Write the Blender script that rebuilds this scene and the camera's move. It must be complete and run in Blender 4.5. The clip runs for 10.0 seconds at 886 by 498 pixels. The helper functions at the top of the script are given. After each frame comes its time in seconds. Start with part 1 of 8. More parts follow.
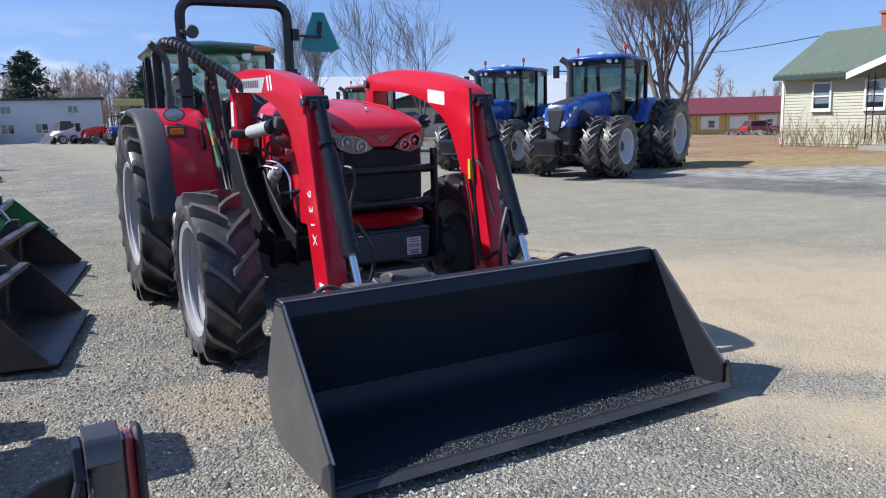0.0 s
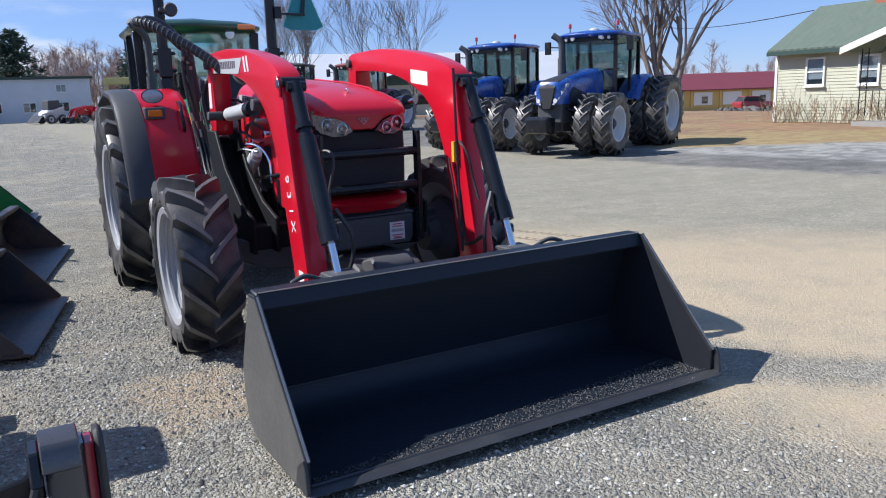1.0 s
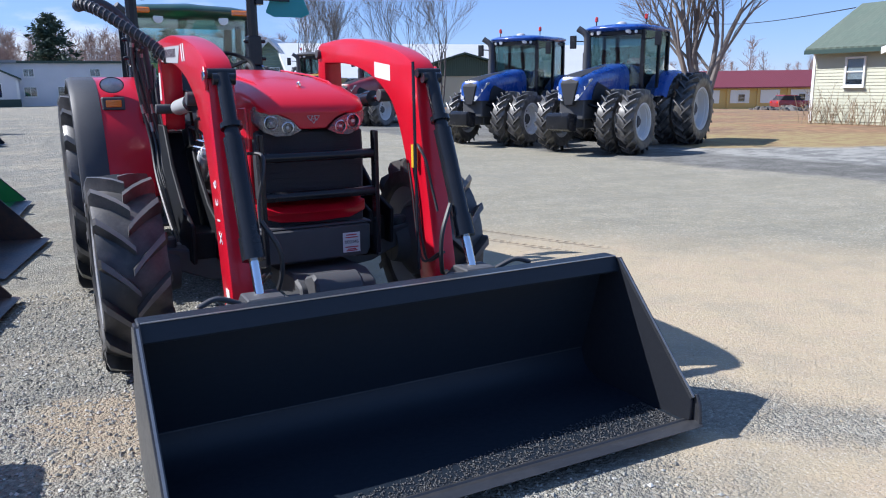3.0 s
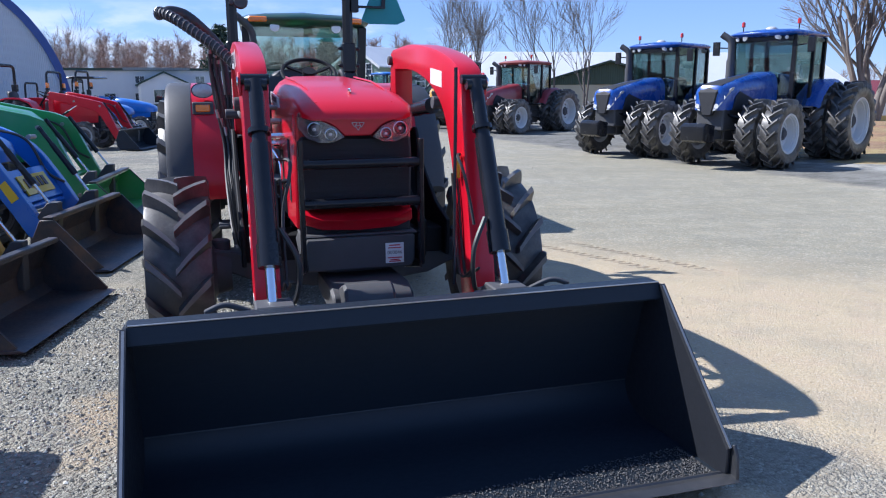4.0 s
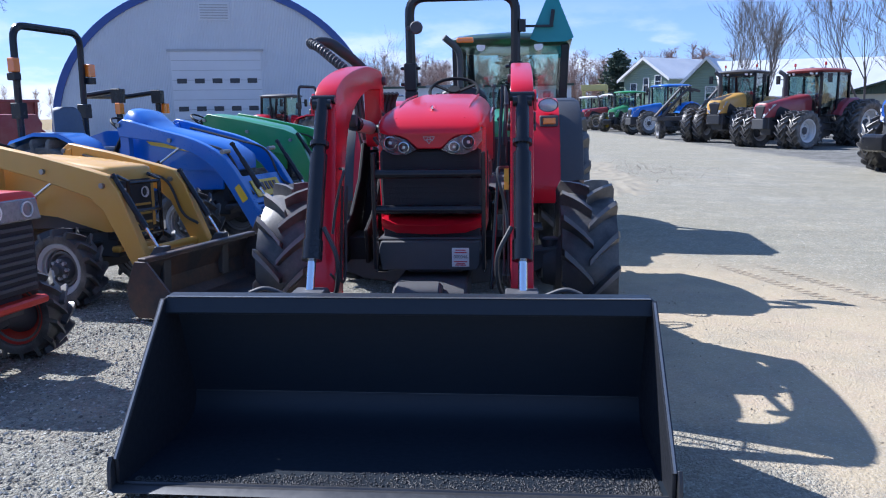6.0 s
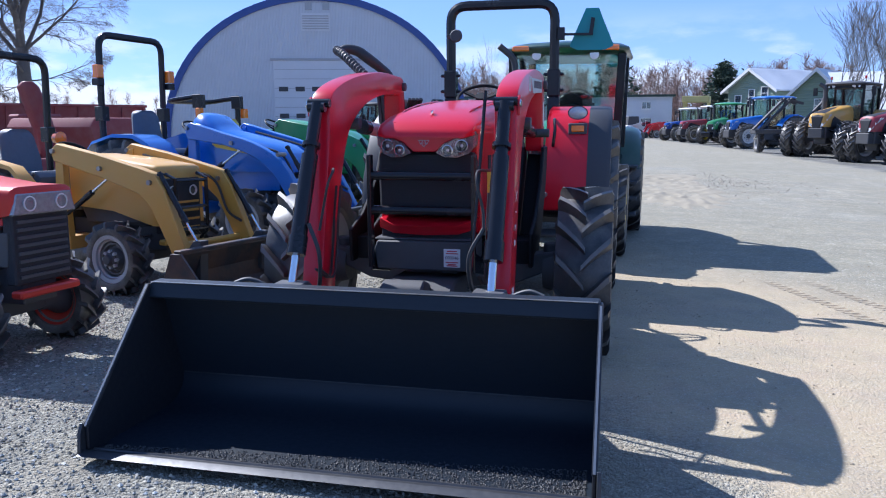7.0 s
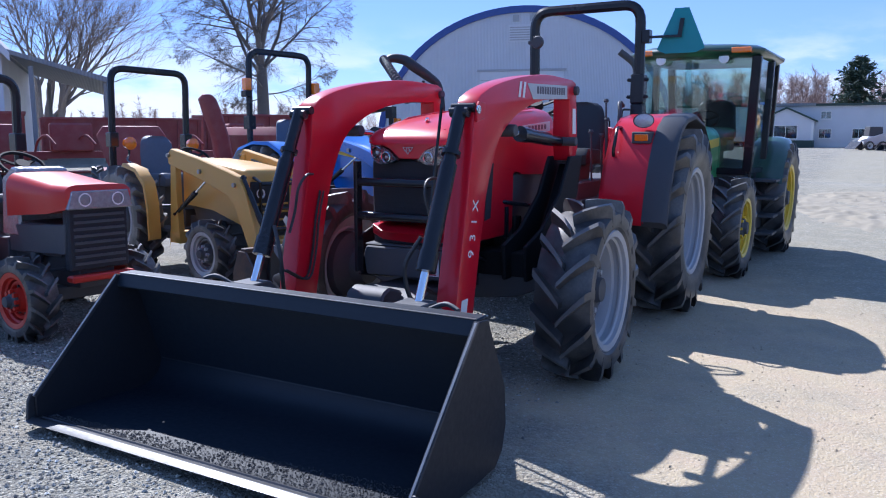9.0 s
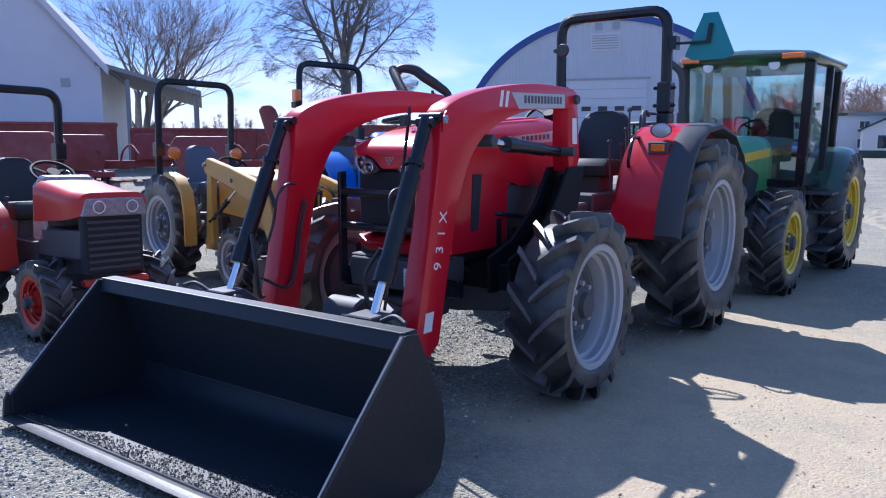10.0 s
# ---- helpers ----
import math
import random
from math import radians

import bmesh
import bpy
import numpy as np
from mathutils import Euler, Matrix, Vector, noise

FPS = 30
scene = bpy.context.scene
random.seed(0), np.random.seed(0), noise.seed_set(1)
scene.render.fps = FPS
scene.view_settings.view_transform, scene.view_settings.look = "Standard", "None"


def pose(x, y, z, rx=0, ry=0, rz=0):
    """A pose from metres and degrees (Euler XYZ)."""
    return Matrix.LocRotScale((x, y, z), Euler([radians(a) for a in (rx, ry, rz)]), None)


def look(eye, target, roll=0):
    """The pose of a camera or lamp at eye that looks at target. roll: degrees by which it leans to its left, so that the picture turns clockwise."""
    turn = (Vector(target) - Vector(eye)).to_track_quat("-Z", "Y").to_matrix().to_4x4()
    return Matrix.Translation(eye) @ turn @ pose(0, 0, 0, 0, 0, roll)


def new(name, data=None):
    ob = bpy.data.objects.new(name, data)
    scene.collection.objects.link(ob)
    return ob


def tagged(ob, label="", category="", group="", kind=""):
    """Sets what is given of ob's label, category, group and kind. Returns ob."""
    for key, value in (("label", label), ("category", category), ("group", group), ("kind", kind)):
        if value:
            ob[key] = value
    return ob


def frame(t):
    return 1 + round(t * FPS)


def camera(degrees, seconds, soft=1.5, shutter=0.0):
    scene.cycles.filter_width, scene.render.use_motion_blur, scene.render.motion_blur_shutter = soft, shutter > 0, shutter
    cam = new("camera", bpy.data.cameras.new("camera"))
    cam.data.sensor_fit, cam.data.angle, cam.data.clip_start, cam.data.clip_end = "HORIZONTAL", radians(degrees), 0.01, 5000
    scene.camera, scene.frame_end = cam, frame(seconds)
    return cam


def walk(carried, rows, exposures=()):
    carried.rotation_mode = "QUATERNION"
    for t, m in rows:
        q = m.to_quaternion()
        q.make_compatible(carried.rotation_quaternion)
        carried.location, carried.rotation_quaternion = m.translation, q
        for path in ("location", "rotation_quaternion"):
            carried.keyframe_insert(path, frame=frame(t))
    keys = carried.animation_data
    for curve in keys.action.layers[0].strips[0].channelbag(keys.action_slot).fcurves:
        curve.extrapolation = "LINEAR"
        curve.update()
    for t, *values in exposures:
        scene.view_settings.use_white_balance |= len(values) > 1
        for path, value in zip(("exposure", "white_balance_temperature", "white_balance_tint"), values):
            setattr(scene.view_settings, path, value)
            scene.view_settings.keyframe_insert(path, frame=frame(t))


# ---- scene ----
cam = camera(60.6, 10.0, 1.1)
PATH = [
    (0, (0.152, 0.0, 1.476), (1.121, 1.716, 1.133), -1.6),
    (0.5, (0.174, 0.017, 1.472), (1.144, 1.727, 1.103), -1.8),
    (1, (0.262, 0.069, 1.498), (1.238, 1.768, 1.097), -1.9),
    (1.5, (0.409, 0.163, 1.503), (1.398, 1.848, 1.075), -2.0),
    (2, (0.491, 0.238, 1.492), (1.487, 1.916, 1.054), -1.7),
    (2.2, (0.501, 0.259, 1.491), (1.495, 1.939, 1.056), -1.5),
    (3.3, (1.047, 0.341, 1.523), (1.871, 2.116, 1.11), -0.5),
    (3.5, (1.156, 0.333, 1.523), (1.908, 2.142, 1.115), -0.4),
    (4, (1.423, 0.306, 1.508), (1.985, 2.184, 1.111), -0.3),
    (4.5, (1.678, 0.164, 1.511), (2.032, 2.094, 1.124), -0.5),
    (5, (1.983, -0.004, 1.538), (2.133, 1.954, 1.16), -0.8),
    (5.5, (2.29, -0.049, 1.502), (2.258, 1.917, 1.136), -1.1),
    (5.7, (2.421, -0.067, 1.51), (2.326, 1.898, 1.149), -1.1),
    (6.8, (3.122, -0.163, 1.51), (2.737, 1.771, 1.174), -0.3),
    (7, (3.241, -0.125, 1.473), (2.808, 1.8, 1.145), -0.2),
    (7.5, (3.59, -0.034, 1.468), (3.017, 1.855, 1.151), 0.2),
    (8, (3.98, 0.063, 1.458), (3.262, 1.904, 1.153), 0.4),
    (8.5, (4.266, 0.215, 1.433), (3.422, 2.003, 1.131), 0.4),
    (9, (4.505, 0.425, 1.453), (3.544, 2.152, 1.152), -0.0),
    (9.5, (4.787, 0.624, 1.446), (3.721, 2.29, 1.153), -0.2),
    (10, (4.992, 0.811, 1.455), (3.837, 2.42, 1.179), 0.0),
]
walk(cam, [(t, look(eye, target, roll)) for t, eye, target, roll in PATH],
     [(0, 0.60, 6080, 12), (3.5, 0.80, 5830, 13), (5.5, 0.92, 5680, 13.5), (7.5, 0.89, 5540, 15), (10, 0.90, 5490, 17)])

# ---- world and sun ----
SUN_FROM = Vector((-0.866, 0.5, 0.965)).normalized()
world = bpy.data.worlds.new("sky")
scene.world = world
world.use_nodes = True
wt = world.node_tree
wt.nodes.clear()
sky = wt.nodes.new("ShaderNodeTexSky")
sky.sky_type, sky.sun_disc = "NISHITA", False
sky.sun_elevation = math.asin(SUN_FROM.z)
sky.sun_rotation = math.atan2(SUN_FROM.x, SUN_FROM.y)
sky.altitude, sky.air_density, sky.dust_density, sky.ozone_density = 1400, 1.0, 0.05, 3.0
wmix = wt.nodes.new("ShaderNodeMix")
wmix.data_type, wmix.blend_type = "RGBA", "MULTIPLY"
wmix.inputs[0].default_value = 1.0
wmix.inputs[7].default_value = (0.85, 0.885, 1.12, 1)
wt.links.new(sky.outputs[0], wmix.inputs[6])
# clear deep-blue air evens out the glow near the sun
weven = wt.nodes.new("ShaderNodeMix")
weven.data_type = "RGBA"
weven.inputs[0].default_value = 0.58
weven.inputs[7].default_value = (1.28, 2.10, 3.65, 1)
wt.links.new(wmix.outputs[2], weven.inputs[6])
# thin fair-weather clouds, mostly low over the horizon
wco = wt.nodes.new("ShaderNodeTexCoord")
wsep = wt.nodes.new("ShaderNodeSeparateXYZ")
wt.links.new(wco.outputs["Generated"], wsep.inputs[0])
wmap = wt.nodes.new("ShaderNodeMapping")
wmap.inputs["Scale"].default_value = (1.0, 1.0, 3.2)
wt.links.new(wco.outputs["Generated"], wmap.inputs["Vector"])
wn = wt.nodes.new("ShaderNodeTexNoise")
wn.inputs["Scale"].default_value, wn.inputs["Detail"].default_value, wn.inputs["Roughness"].default_value = 4.6, 7.0, 0.55
wt.links.new(wmap.outputs[0], wn.inputs["Vector"])
wr1 = wt.nodes.new("ShaderNodeMapRange")
wr1.interpolation_type = "SMOOTHSTEP"
wr1.inputs["From Min"].default_value, wr1.inputs["From Max"].default_value = 0.57, 0.70
wdot = wt.nodes.new("ShaderNodeVectorMath")
wdot.operation = "DOT_PRODUCT"
wdot.inputs[1].default_value = (-0.20, 0.08, 0.0)
wt.links.new(wco.outputs["Generated"], wdot.inputs[0])
wadd = wt.nodes.new("ShaderNodeMath")
wadd.inputs[1].default_value = 0.0
wt.links.new(wn.outputs["Fac"], wadd.inputs[0])
wt.links.new(wdot.outputs["Value"], wadd.inputs[1])
wt.links.new(wadd.outputs[0], wr1.inputs["Value"])
wr2 = wt.nodes.new("ShaderNodeMapRange")
wr2.interpolation_type = "SMOOTHSTEP"
wr2.inputs["From Min"].default_value, wr2.inputs["From Max"].default_value = 0.15, 0.03
wt.links.new(wsep.outputs[2], wr2.inputs["Value"])
wmul = wt.nodes.new("ShaderNodeMath")
wmul.operation = "MULTIPLY"
wt.links.new(wr1.outputs[0], wmul.inputs[0])
wt.links.new(wr2.outputs[0], wmul.inputs[1])
wcl = wt.nodes.new("ShaderNodeMix")
wcl.data_type = "RGBA"
wcl.inputs[7].default_value = (5.2, 5.45, 5.85, 1)
wt.links.new(wmul.outputs[0], wcl.inputs[0])
wt.links.new(weven.outputs[2], wcl.inputs[6])
wbg = wt.nodes.new("ShaderNodeBackground")
wbg.inputs["Strength"].default_value = 0.107
wout = wt.nodes.new("ShaderNodeOutputWorld")
wt.links.new(wcl.outputs[2], wbg.inputs[0])
wt.links.new(wbg.outputs[0], wout.inputs[0])

sun = new("sun", bpy.data.lights.new("sun", "SUN"))
sun.data.energy, sun.data.angle, sun.data.color = 4.4, radians(0.55), (1.0, 0.95, 0.87)
sun.matrix_basis = look(SUN_FROM * 60, (0, 0, 0))


# ---- materials ----
def nodes_of(name):
    m = bpy.data.materials.new(name)
    m.use_nodes = True
    t = m.node_tree
    return m, t, t.nodes["Principled BSDF"]


def add_node(t, kind, **values):
    n = t.nodes.new(kind)
    for key, value in values.items():
        n.inputs[key.replace("_", " ")].default_value = value
    return n


def coords(t):
    return t.nodes.new("ShaderNodeTexCoord").outputs["Object"]


def noise_of(t, scale, detail=4.0, rough=0.55, vec=None):
    n = add_node(t, "ShaderNodeTexNoise", Scale=scale, Detail=detail, Roughness=rough)
    t.links.new(vec if vec is not None else coords(t), n.inputs["Vector"])
    return n.outputs["Fac"]


def ramp(t, fac, stops):
    r = t.nodes.new("ShaderNodeValToRGB")
    el = r.color_ramp.elements
    while len(el) < len(stops):
        el.new(0.5)
    for e, (pos, c) in zip(el, stops):
        e.position = pos
        e.color = (*c, 1) if isinstance(c, (tuple, list)) else (c, c, c, 1)
    t.links.new(fac, r.inputs["Fac"])
    return r.outputs["Color"]


def mixc(t, fac, a, b, blend="MIX"):
    n = t.nodes.new("ShaderNodeMix")
    n.data_type, n.blend_type = "RGBA", blend
    for sock, v in ((n.inputs[0], fac), (n.inputs[6], a), (n.inputs[7], b)):
        if isinstance(v, (int, float)):
            sock.default_value = v
        elif isinstance(v, (tuple, list)):
            sock.default_value = (*v, 1)
        else:
            t.links.new(v, sock)
    return n.outputs[2]


def maths(t, op, a, b=0.0, clamp=False):
    n = t.nodes.new("ShaderNodeMath")
    n.operation, n.use_clamp = op, clamp
    for sock, v in zip(n.inputs, (a, b)):
        if isinstance(v, (int, float)):
            sock.default_value = v
        else:
            t.links.new(v, sock)
    return n.outputs[0]


def bump(t, p, height, strength=0.3, dist=0.01):
    b = add_node(t, "ShaderNodeBump", Strength=strength, Distance=dist)
    t.links.new(height, b.inputs["Height"])
    t.links.new(b.outputs[0], p.inputs["Normal"])


def paint(name, c, rough=0.28, dust=0.12, coat=0.6, metal=0.0, dirt=(0.33, 0.29, 0.24)):
    """Enamel paint with a thin uneven film of dust and fine orange peel."""
    m, t, p = nodes_of(name)
    big, fine = noise_of(t, 3.1, 5), noise_of(t, 55, 3)
    dusty = maths(t, "MULTIPLY", ramp(t, big, [(0.42, 0.0), (0.75, 1.0)]), dust)
    dusty = maths(t, "ADD", dusty, maths(t, "MULTIPLY", fine, dust * 0.35))
    shade = mixc(t, big, [v * 0.9 for v in c], [min(1, v * 1.08) for v in c])
    t.links.new(mixc(t, dusty, shade, dirt), p.inputs["Base Color"])
    t.links.new(maths(t, "ADD", maths(t, "MULTIPLY", dusty, 1.4), rough, True), p.inputs["Roughness"])
    p.inputs["Metallic"].default_value = metal
    p.inputs["Coat Weight"].default_value = coat
    p.inputs["Coat Roughness"].default_value = 0.12
    bump(t, p, fine, 0.05, 0.002)
    return m


def plain(name, c, rough=0.6, metal=0.0, vary=0.2, scale=12.0, relief=0.1, spec=0.5):
    """A surface with variation at two scales and slight relief."""
    m, t, p = nodes_of(name)
    a, b = noise_of(t, scale, 5), noise_of(t, scale * 9, 3)
    f = maths(t, "ADD", maths(t, "MULTIPLY", a, 0.7), maths(t, "MULTIPLY", b, 0.3))
    t.links.new(mixc(t, f, [v * (1 - vary) for v in c], [min(1, v * (1 + vary)) for v in c]), p.inputs["Base Color"])
    t.links.new(maths(t, "ADD", maths(t, "MULTIPLY", b, 0.2), rough - 0.1, True), p.inputs["Roughness"])
    p.inputs["Metallic"].default_value = metal
    p.inputs["Specular IOR Level"].default_value = spec
    bump(t, p, f, relief, 0.006)
    return m


def rubber(name, c=(0.034, 0.034, 0.037), dust=0.55):
    m, t, p = nodes_of(name)
    a, b = noise_of(t, 4.5, 6), noise_of(t, 70, 4)
    d = maths(t, "MULTIPLY", ramp(t, a, [(0.42, 0.08), (0.62, 1.0)]), dust)
    d = maths(t, "MULTIPLY", d, maths(t, "ADD", b, 0.35))
    t.links.new(mixc(t, d, c, (0.25, 0.235, 0.215)), p.inputs["Base Color"])
    p.inputs["Roughness"].default_value = 0.4
    bump(t, p, b, 0.18, 0.003)
    return m


def worn(name, c, rust, amount=0.5, rough=0.5, metal=0.3, scratch=True):
    """Painted or bare steel with rust patches and drawn scratches."""
    m, t, p = nodes_of(name)
    co = coords(t)
    mp = t.nodes.new("ShaderNodeMapping")
    mp.inputs["Scale"].default_value = (2.0, 14.0, 14.0)
    t.links.new(co, mp.inputs["Vector"])
    big, fine, streak = noise_of(t, 2.6, 7, 0.65), noise_of(t, 38, 4), noise_of(t, 5.0, 5, 0.6, mp.outputs[0])
    f = ramp(t, big, [(0.62 - 0.3 * amount, 0.0), (0.8 - 0.2 * amount, 1.0)])
    f = maths(t, "MULTIPLY", f, amount)
    base = mixc(t, maths(t, "MULTIPLY", streak, 0.5 if scratch else 0.15), c, [min(1, v * 2.2 + 0.02) for v in c])
    t.links.new(mixc(t, f, base, rust), p.inputs["Base Color"])
    t.links.new(maths(t, "ADD", maths(t, "MULTIPLY", fine, 0.3), rough - 0.1, True), p.inputs["Roughness"])
    p.inputs["Metallic"].default_value = metal
    bump(t, p, maths(t, "ADD", fine, streak), 0.12, 0.004)
    return m


def glass(name, tint=(0.75, 0.86, 0.84), clear=0.75, rough=0.02):
    m, t, p = nodes_of(name)
    t.nodes.remove(p)
    out = t.nodes["Material Output"]
    tr = t.nodes.new("ShaderNodeBsdfTransparent")
    tr.inputs[0].default_value = (*tint, 1)
    gl = t.nodes.new("ShaderNodeBsdfGlossy")
    gl.inputs["Roughness"].default_value = rough
    fr = add_node(t, "ShaderNodeLayerWeight", Blend=0.5)
    k = maths(t, "ADD", maths(t, "MULTIPLY", maths(t, "POWER", fr.outputs["Facing"], 4.5), 0.9), 1.04 - clear, True)
    mx = t.nodes.new("ShaderNodeMixShader")
    t.links.new(k, mx.inputs[0])
    t.links.new(tr.outputs[0], mx.inputs[1])
    t.links.new(gl.outputs[0], mx.inputs[2])
    t.links.new(mx.outputs[0], out.inputs[0])
    return m


RED = paint("red_enamel", (0.56, 0.004, 0.020), 0.28, 0.02, 0.25)
RED.node_tree.nodes["Principled BSDF"].inputs["Specular IOR Level"].default_value = 0.35
RED_OLD = paint("faded_red_paint", (0.22, 0.022, 0.028), 0.5, 0.25, 0.1)
SLATE = paint("slate_grey_enamel", (0.05, 0.048, 0.052), 0.25, 0.05, 0.7)
MAROON = paint("maroon_paint", (0.27, 0.016, 0.028), 0.32, 0.1, 0.4)
GREEN = paint("green_enamel", (0.026, 0.27, 0.08), 0.30, 0.12, 0.6)
GREEN_ROOF = paint("dark_green_enamel", (0.005, 0.048, 0.024), 0.3, 0.08, 0.7)
YELLOW = paint("yellow_enamel", (0.72, 0.50, 0.02), 0.35, 0.12, 0.5)
YELLOW_OLD = paint("weathered_yellow_paint", (0.62, 0.335, 0.05), 0.42, 0.16, 0.25)
BLUE = paint("blue_enamel", (0.010, 0.145, 0.55), 0.26, 0.07, 0.8)
BLUE_DEEP = paint("deep_blue_enamel", (0.005, 0.062, 0.32), 0.25, 0.04, 0.8)
ORANGE = paint("orange_enamel", (0.52, 0.028, 0.016), 0.4, 0.05, 0.15)
ORANGE.node_tree.nodes["Principled BSDF"].inputs["Specular IOR Level"].default_value = 0.3
BLACK = paint("black_enamel", (0.010, 0.012, 0.017), 0.24, 0.03, 0.1)
BLACK.node_tree.nodes["Principled BSDF"].inputs["Specular IOR Level"].default_value = 0.3
FLAT_BLACK = plain("flat_black_paint", (0.009, 0.010, 0.012), 0.6, 0, 0.25, 25, 0.1, 0.2)
FLARE = plain("black_moulded_plastic", (0.042, 0.044, 0.050), 0.55, 0, 0.15, 30)
CHARCOAL = plain("charcoal_plastic", (0.062, 0.064, 0.070), 0.62, 0, 0.15, 20)
GRILLE = plain("black_mesh_grille", (0.018, 0.020, 0.026), 0.7, 0, 0.3, 90, 0.6)
GREYP = paint("silver_grey_paint", (0.36, 0.37, 0.39), 0.4, 0.15, 0.3)
WHITEP = paint("white_rim_paint", (0.68, 0.68, 0.67), 0.4, 0.15, 0.3)
RUBBER = rubber("tyre_rubber", (0.028, 0.029, 0.032), 0.38)
RUBBER_DUSTY = rubber("dusty_tyre_rubber", (0.035, 0.035, 0.036), 0.6)
LUG_FACE = rubber("scuffed_lug_rubber", (0.098, 0.098, 0.098), 0.36)
HOSE = plain("hydraulic_hose_rubber", (0.030, 0.030, 0.032), 0.5, 0, 0.2, 60)
CHROME = plain("chromed_steel", (0.78, 0.79, 0.8), 0.16, 1.0, 0.06, 30, 0.02)
STEEL = plain("dull_steel", (0.32, 0.31, 0.3), 0.45, 0.9, 0.25, 18)
BUCKET = worn("black_bucket_paint", (0.0095, 0.0155, 0.0245), (0.015, 0.022, 0.031), 0.3, 0.42, 0.0, False)
BUCKET.node_tree.nodes["Principled BSDF"].inputs["Specular IOR Level"].default_value = 0.30
BUCKET_EDGE = worn("scuffed_bare_edge_steel", (0.034, 0.036, 0.041), (0.12, 0.118, 0.115), 0.5, 0.40, 0.45)
# lighter copy of the bucket side paint, coloured as if the sun lies on it
SUNLIT_SKIN = worn("sunlit_grey_bucket_side", (0.075, 0.074, 0.07), (0.16, 0.155, 0.145), 0.4, 0.5, 0.0, False)
BUCKET_OLD = worn("worn_rusty_bucket_steel", (0.020, 0.023, 0.031), (0.18, 0.095, 0.052), 0.60, 0.42, 0.1)
BUCKET_GRIT = plain("black_grit", (0.035, 0.035, 0.036), 0.6, 0, 0.6, 120, 0.2)
GREY_SIDE = worn("dark_bucket_side_paint", (0.012, 0.014, 0.019), (0.024, 0.025, 0.027), 0.3, 0.5, 0.0, False)
GREY_SIDE.node_tree.nodes["Principled BSDF"].inputs["Specular IOR Level"].default_value = 0.3
DISC_GREY = paint("dull_grey_wheel_disc", (0.080, 0.083, 0.09), 0.45, 0.15, 0.2)
EDGE_BRIGHT = plain("scuffed_bright_edge", (0.30, 0.30, 0.30), 0.32, 0.7, 0.3, 25, 0.1)
FROSTED = plain("frosted_lamp_lens", (0.52, 0.53, 0.54), 0.16, 0.2, 0.35, 60, 0.25)
SLEEVE = plain("white_wrap_cord", (0.10, 0.10, 0.11), 0.35, 0, 0.2, 60)
WHITE_BARREL = paint("pale_silver_barrel", (0.56, 0.58, 0.57), 0.3, 0.05, 0.4)
SEATM = plain("black_seat_vinyl", (0.02, 0.02, 0.022), 0.5, 0, 0.2, 40)
SEAT_GREY = plain("blue_grey_seat_vinyl", (0.10, 0.12, 0.16), 0.6, 0, 0.2, 30)
GLASS = glass("cab_glass", (0.80, 0.90, 0.88), 0.93)
GLASS_BIG = glass("shaded_cab_glass", (0.60, 0.70, 0.70), 0.91)
LENS = glass("clear_lamp_lens", (0.97, 0.97, 0.97), 0.98)
AMBER = paint("amber_lamp_lens", (0.85, 0.20, 0.01), 0.15, 0.02, 1.0)
REDLENS = paint("red_beacon_lens", (0.6, 0.02, 0.01), 0.15, 0.02, 1.0)
LAMPCUP = plain("lamp_reflector", (0.8, 0.8, 0.82), 0.32, 0.35, 0.1, 40, 0.05)
LAMPGREY = plain("lamp_housing", (0.34, 0.34, 0.36), 0.22, 0.55, 0.7, 45, 1.0)
LAMP_WELL = plain("dark_lamp_bowl", (0.045, 0.045, 0.05), 0.2, 0.6, 0.4, 60, 0.3)
LAMP_INNER = plain("faceted_lamp_bowl", (0.22, 0.22, 0.24), 0.14, 0.85, 0.9, 60, 1.6)
TEAL = paint("teal_sign_back", (0.0, 0.24, 0.27), 0.45, 0.05, 0.2)
DECAL = plain("white_decal_vinyl", (0.74, 0.74, 0.73), 0.45, 0, 0.05, 30, 0.02)
DECAL_GREY = plain("silver_decal_vinyl", (0.45, 0.46, 0.47), 0.4, 0, 0.05, 30, 0.02)
DECAL_INK = plain("dark_decal_print", (0.09, 0.07, 0.09), 0.5, 0, 0.1, 30, 0.02)
DECAL_RED = plain("red_decal_print", (0.5, 0.04, 0.06), 0.5, 0, 0.1, 30, 0.02)


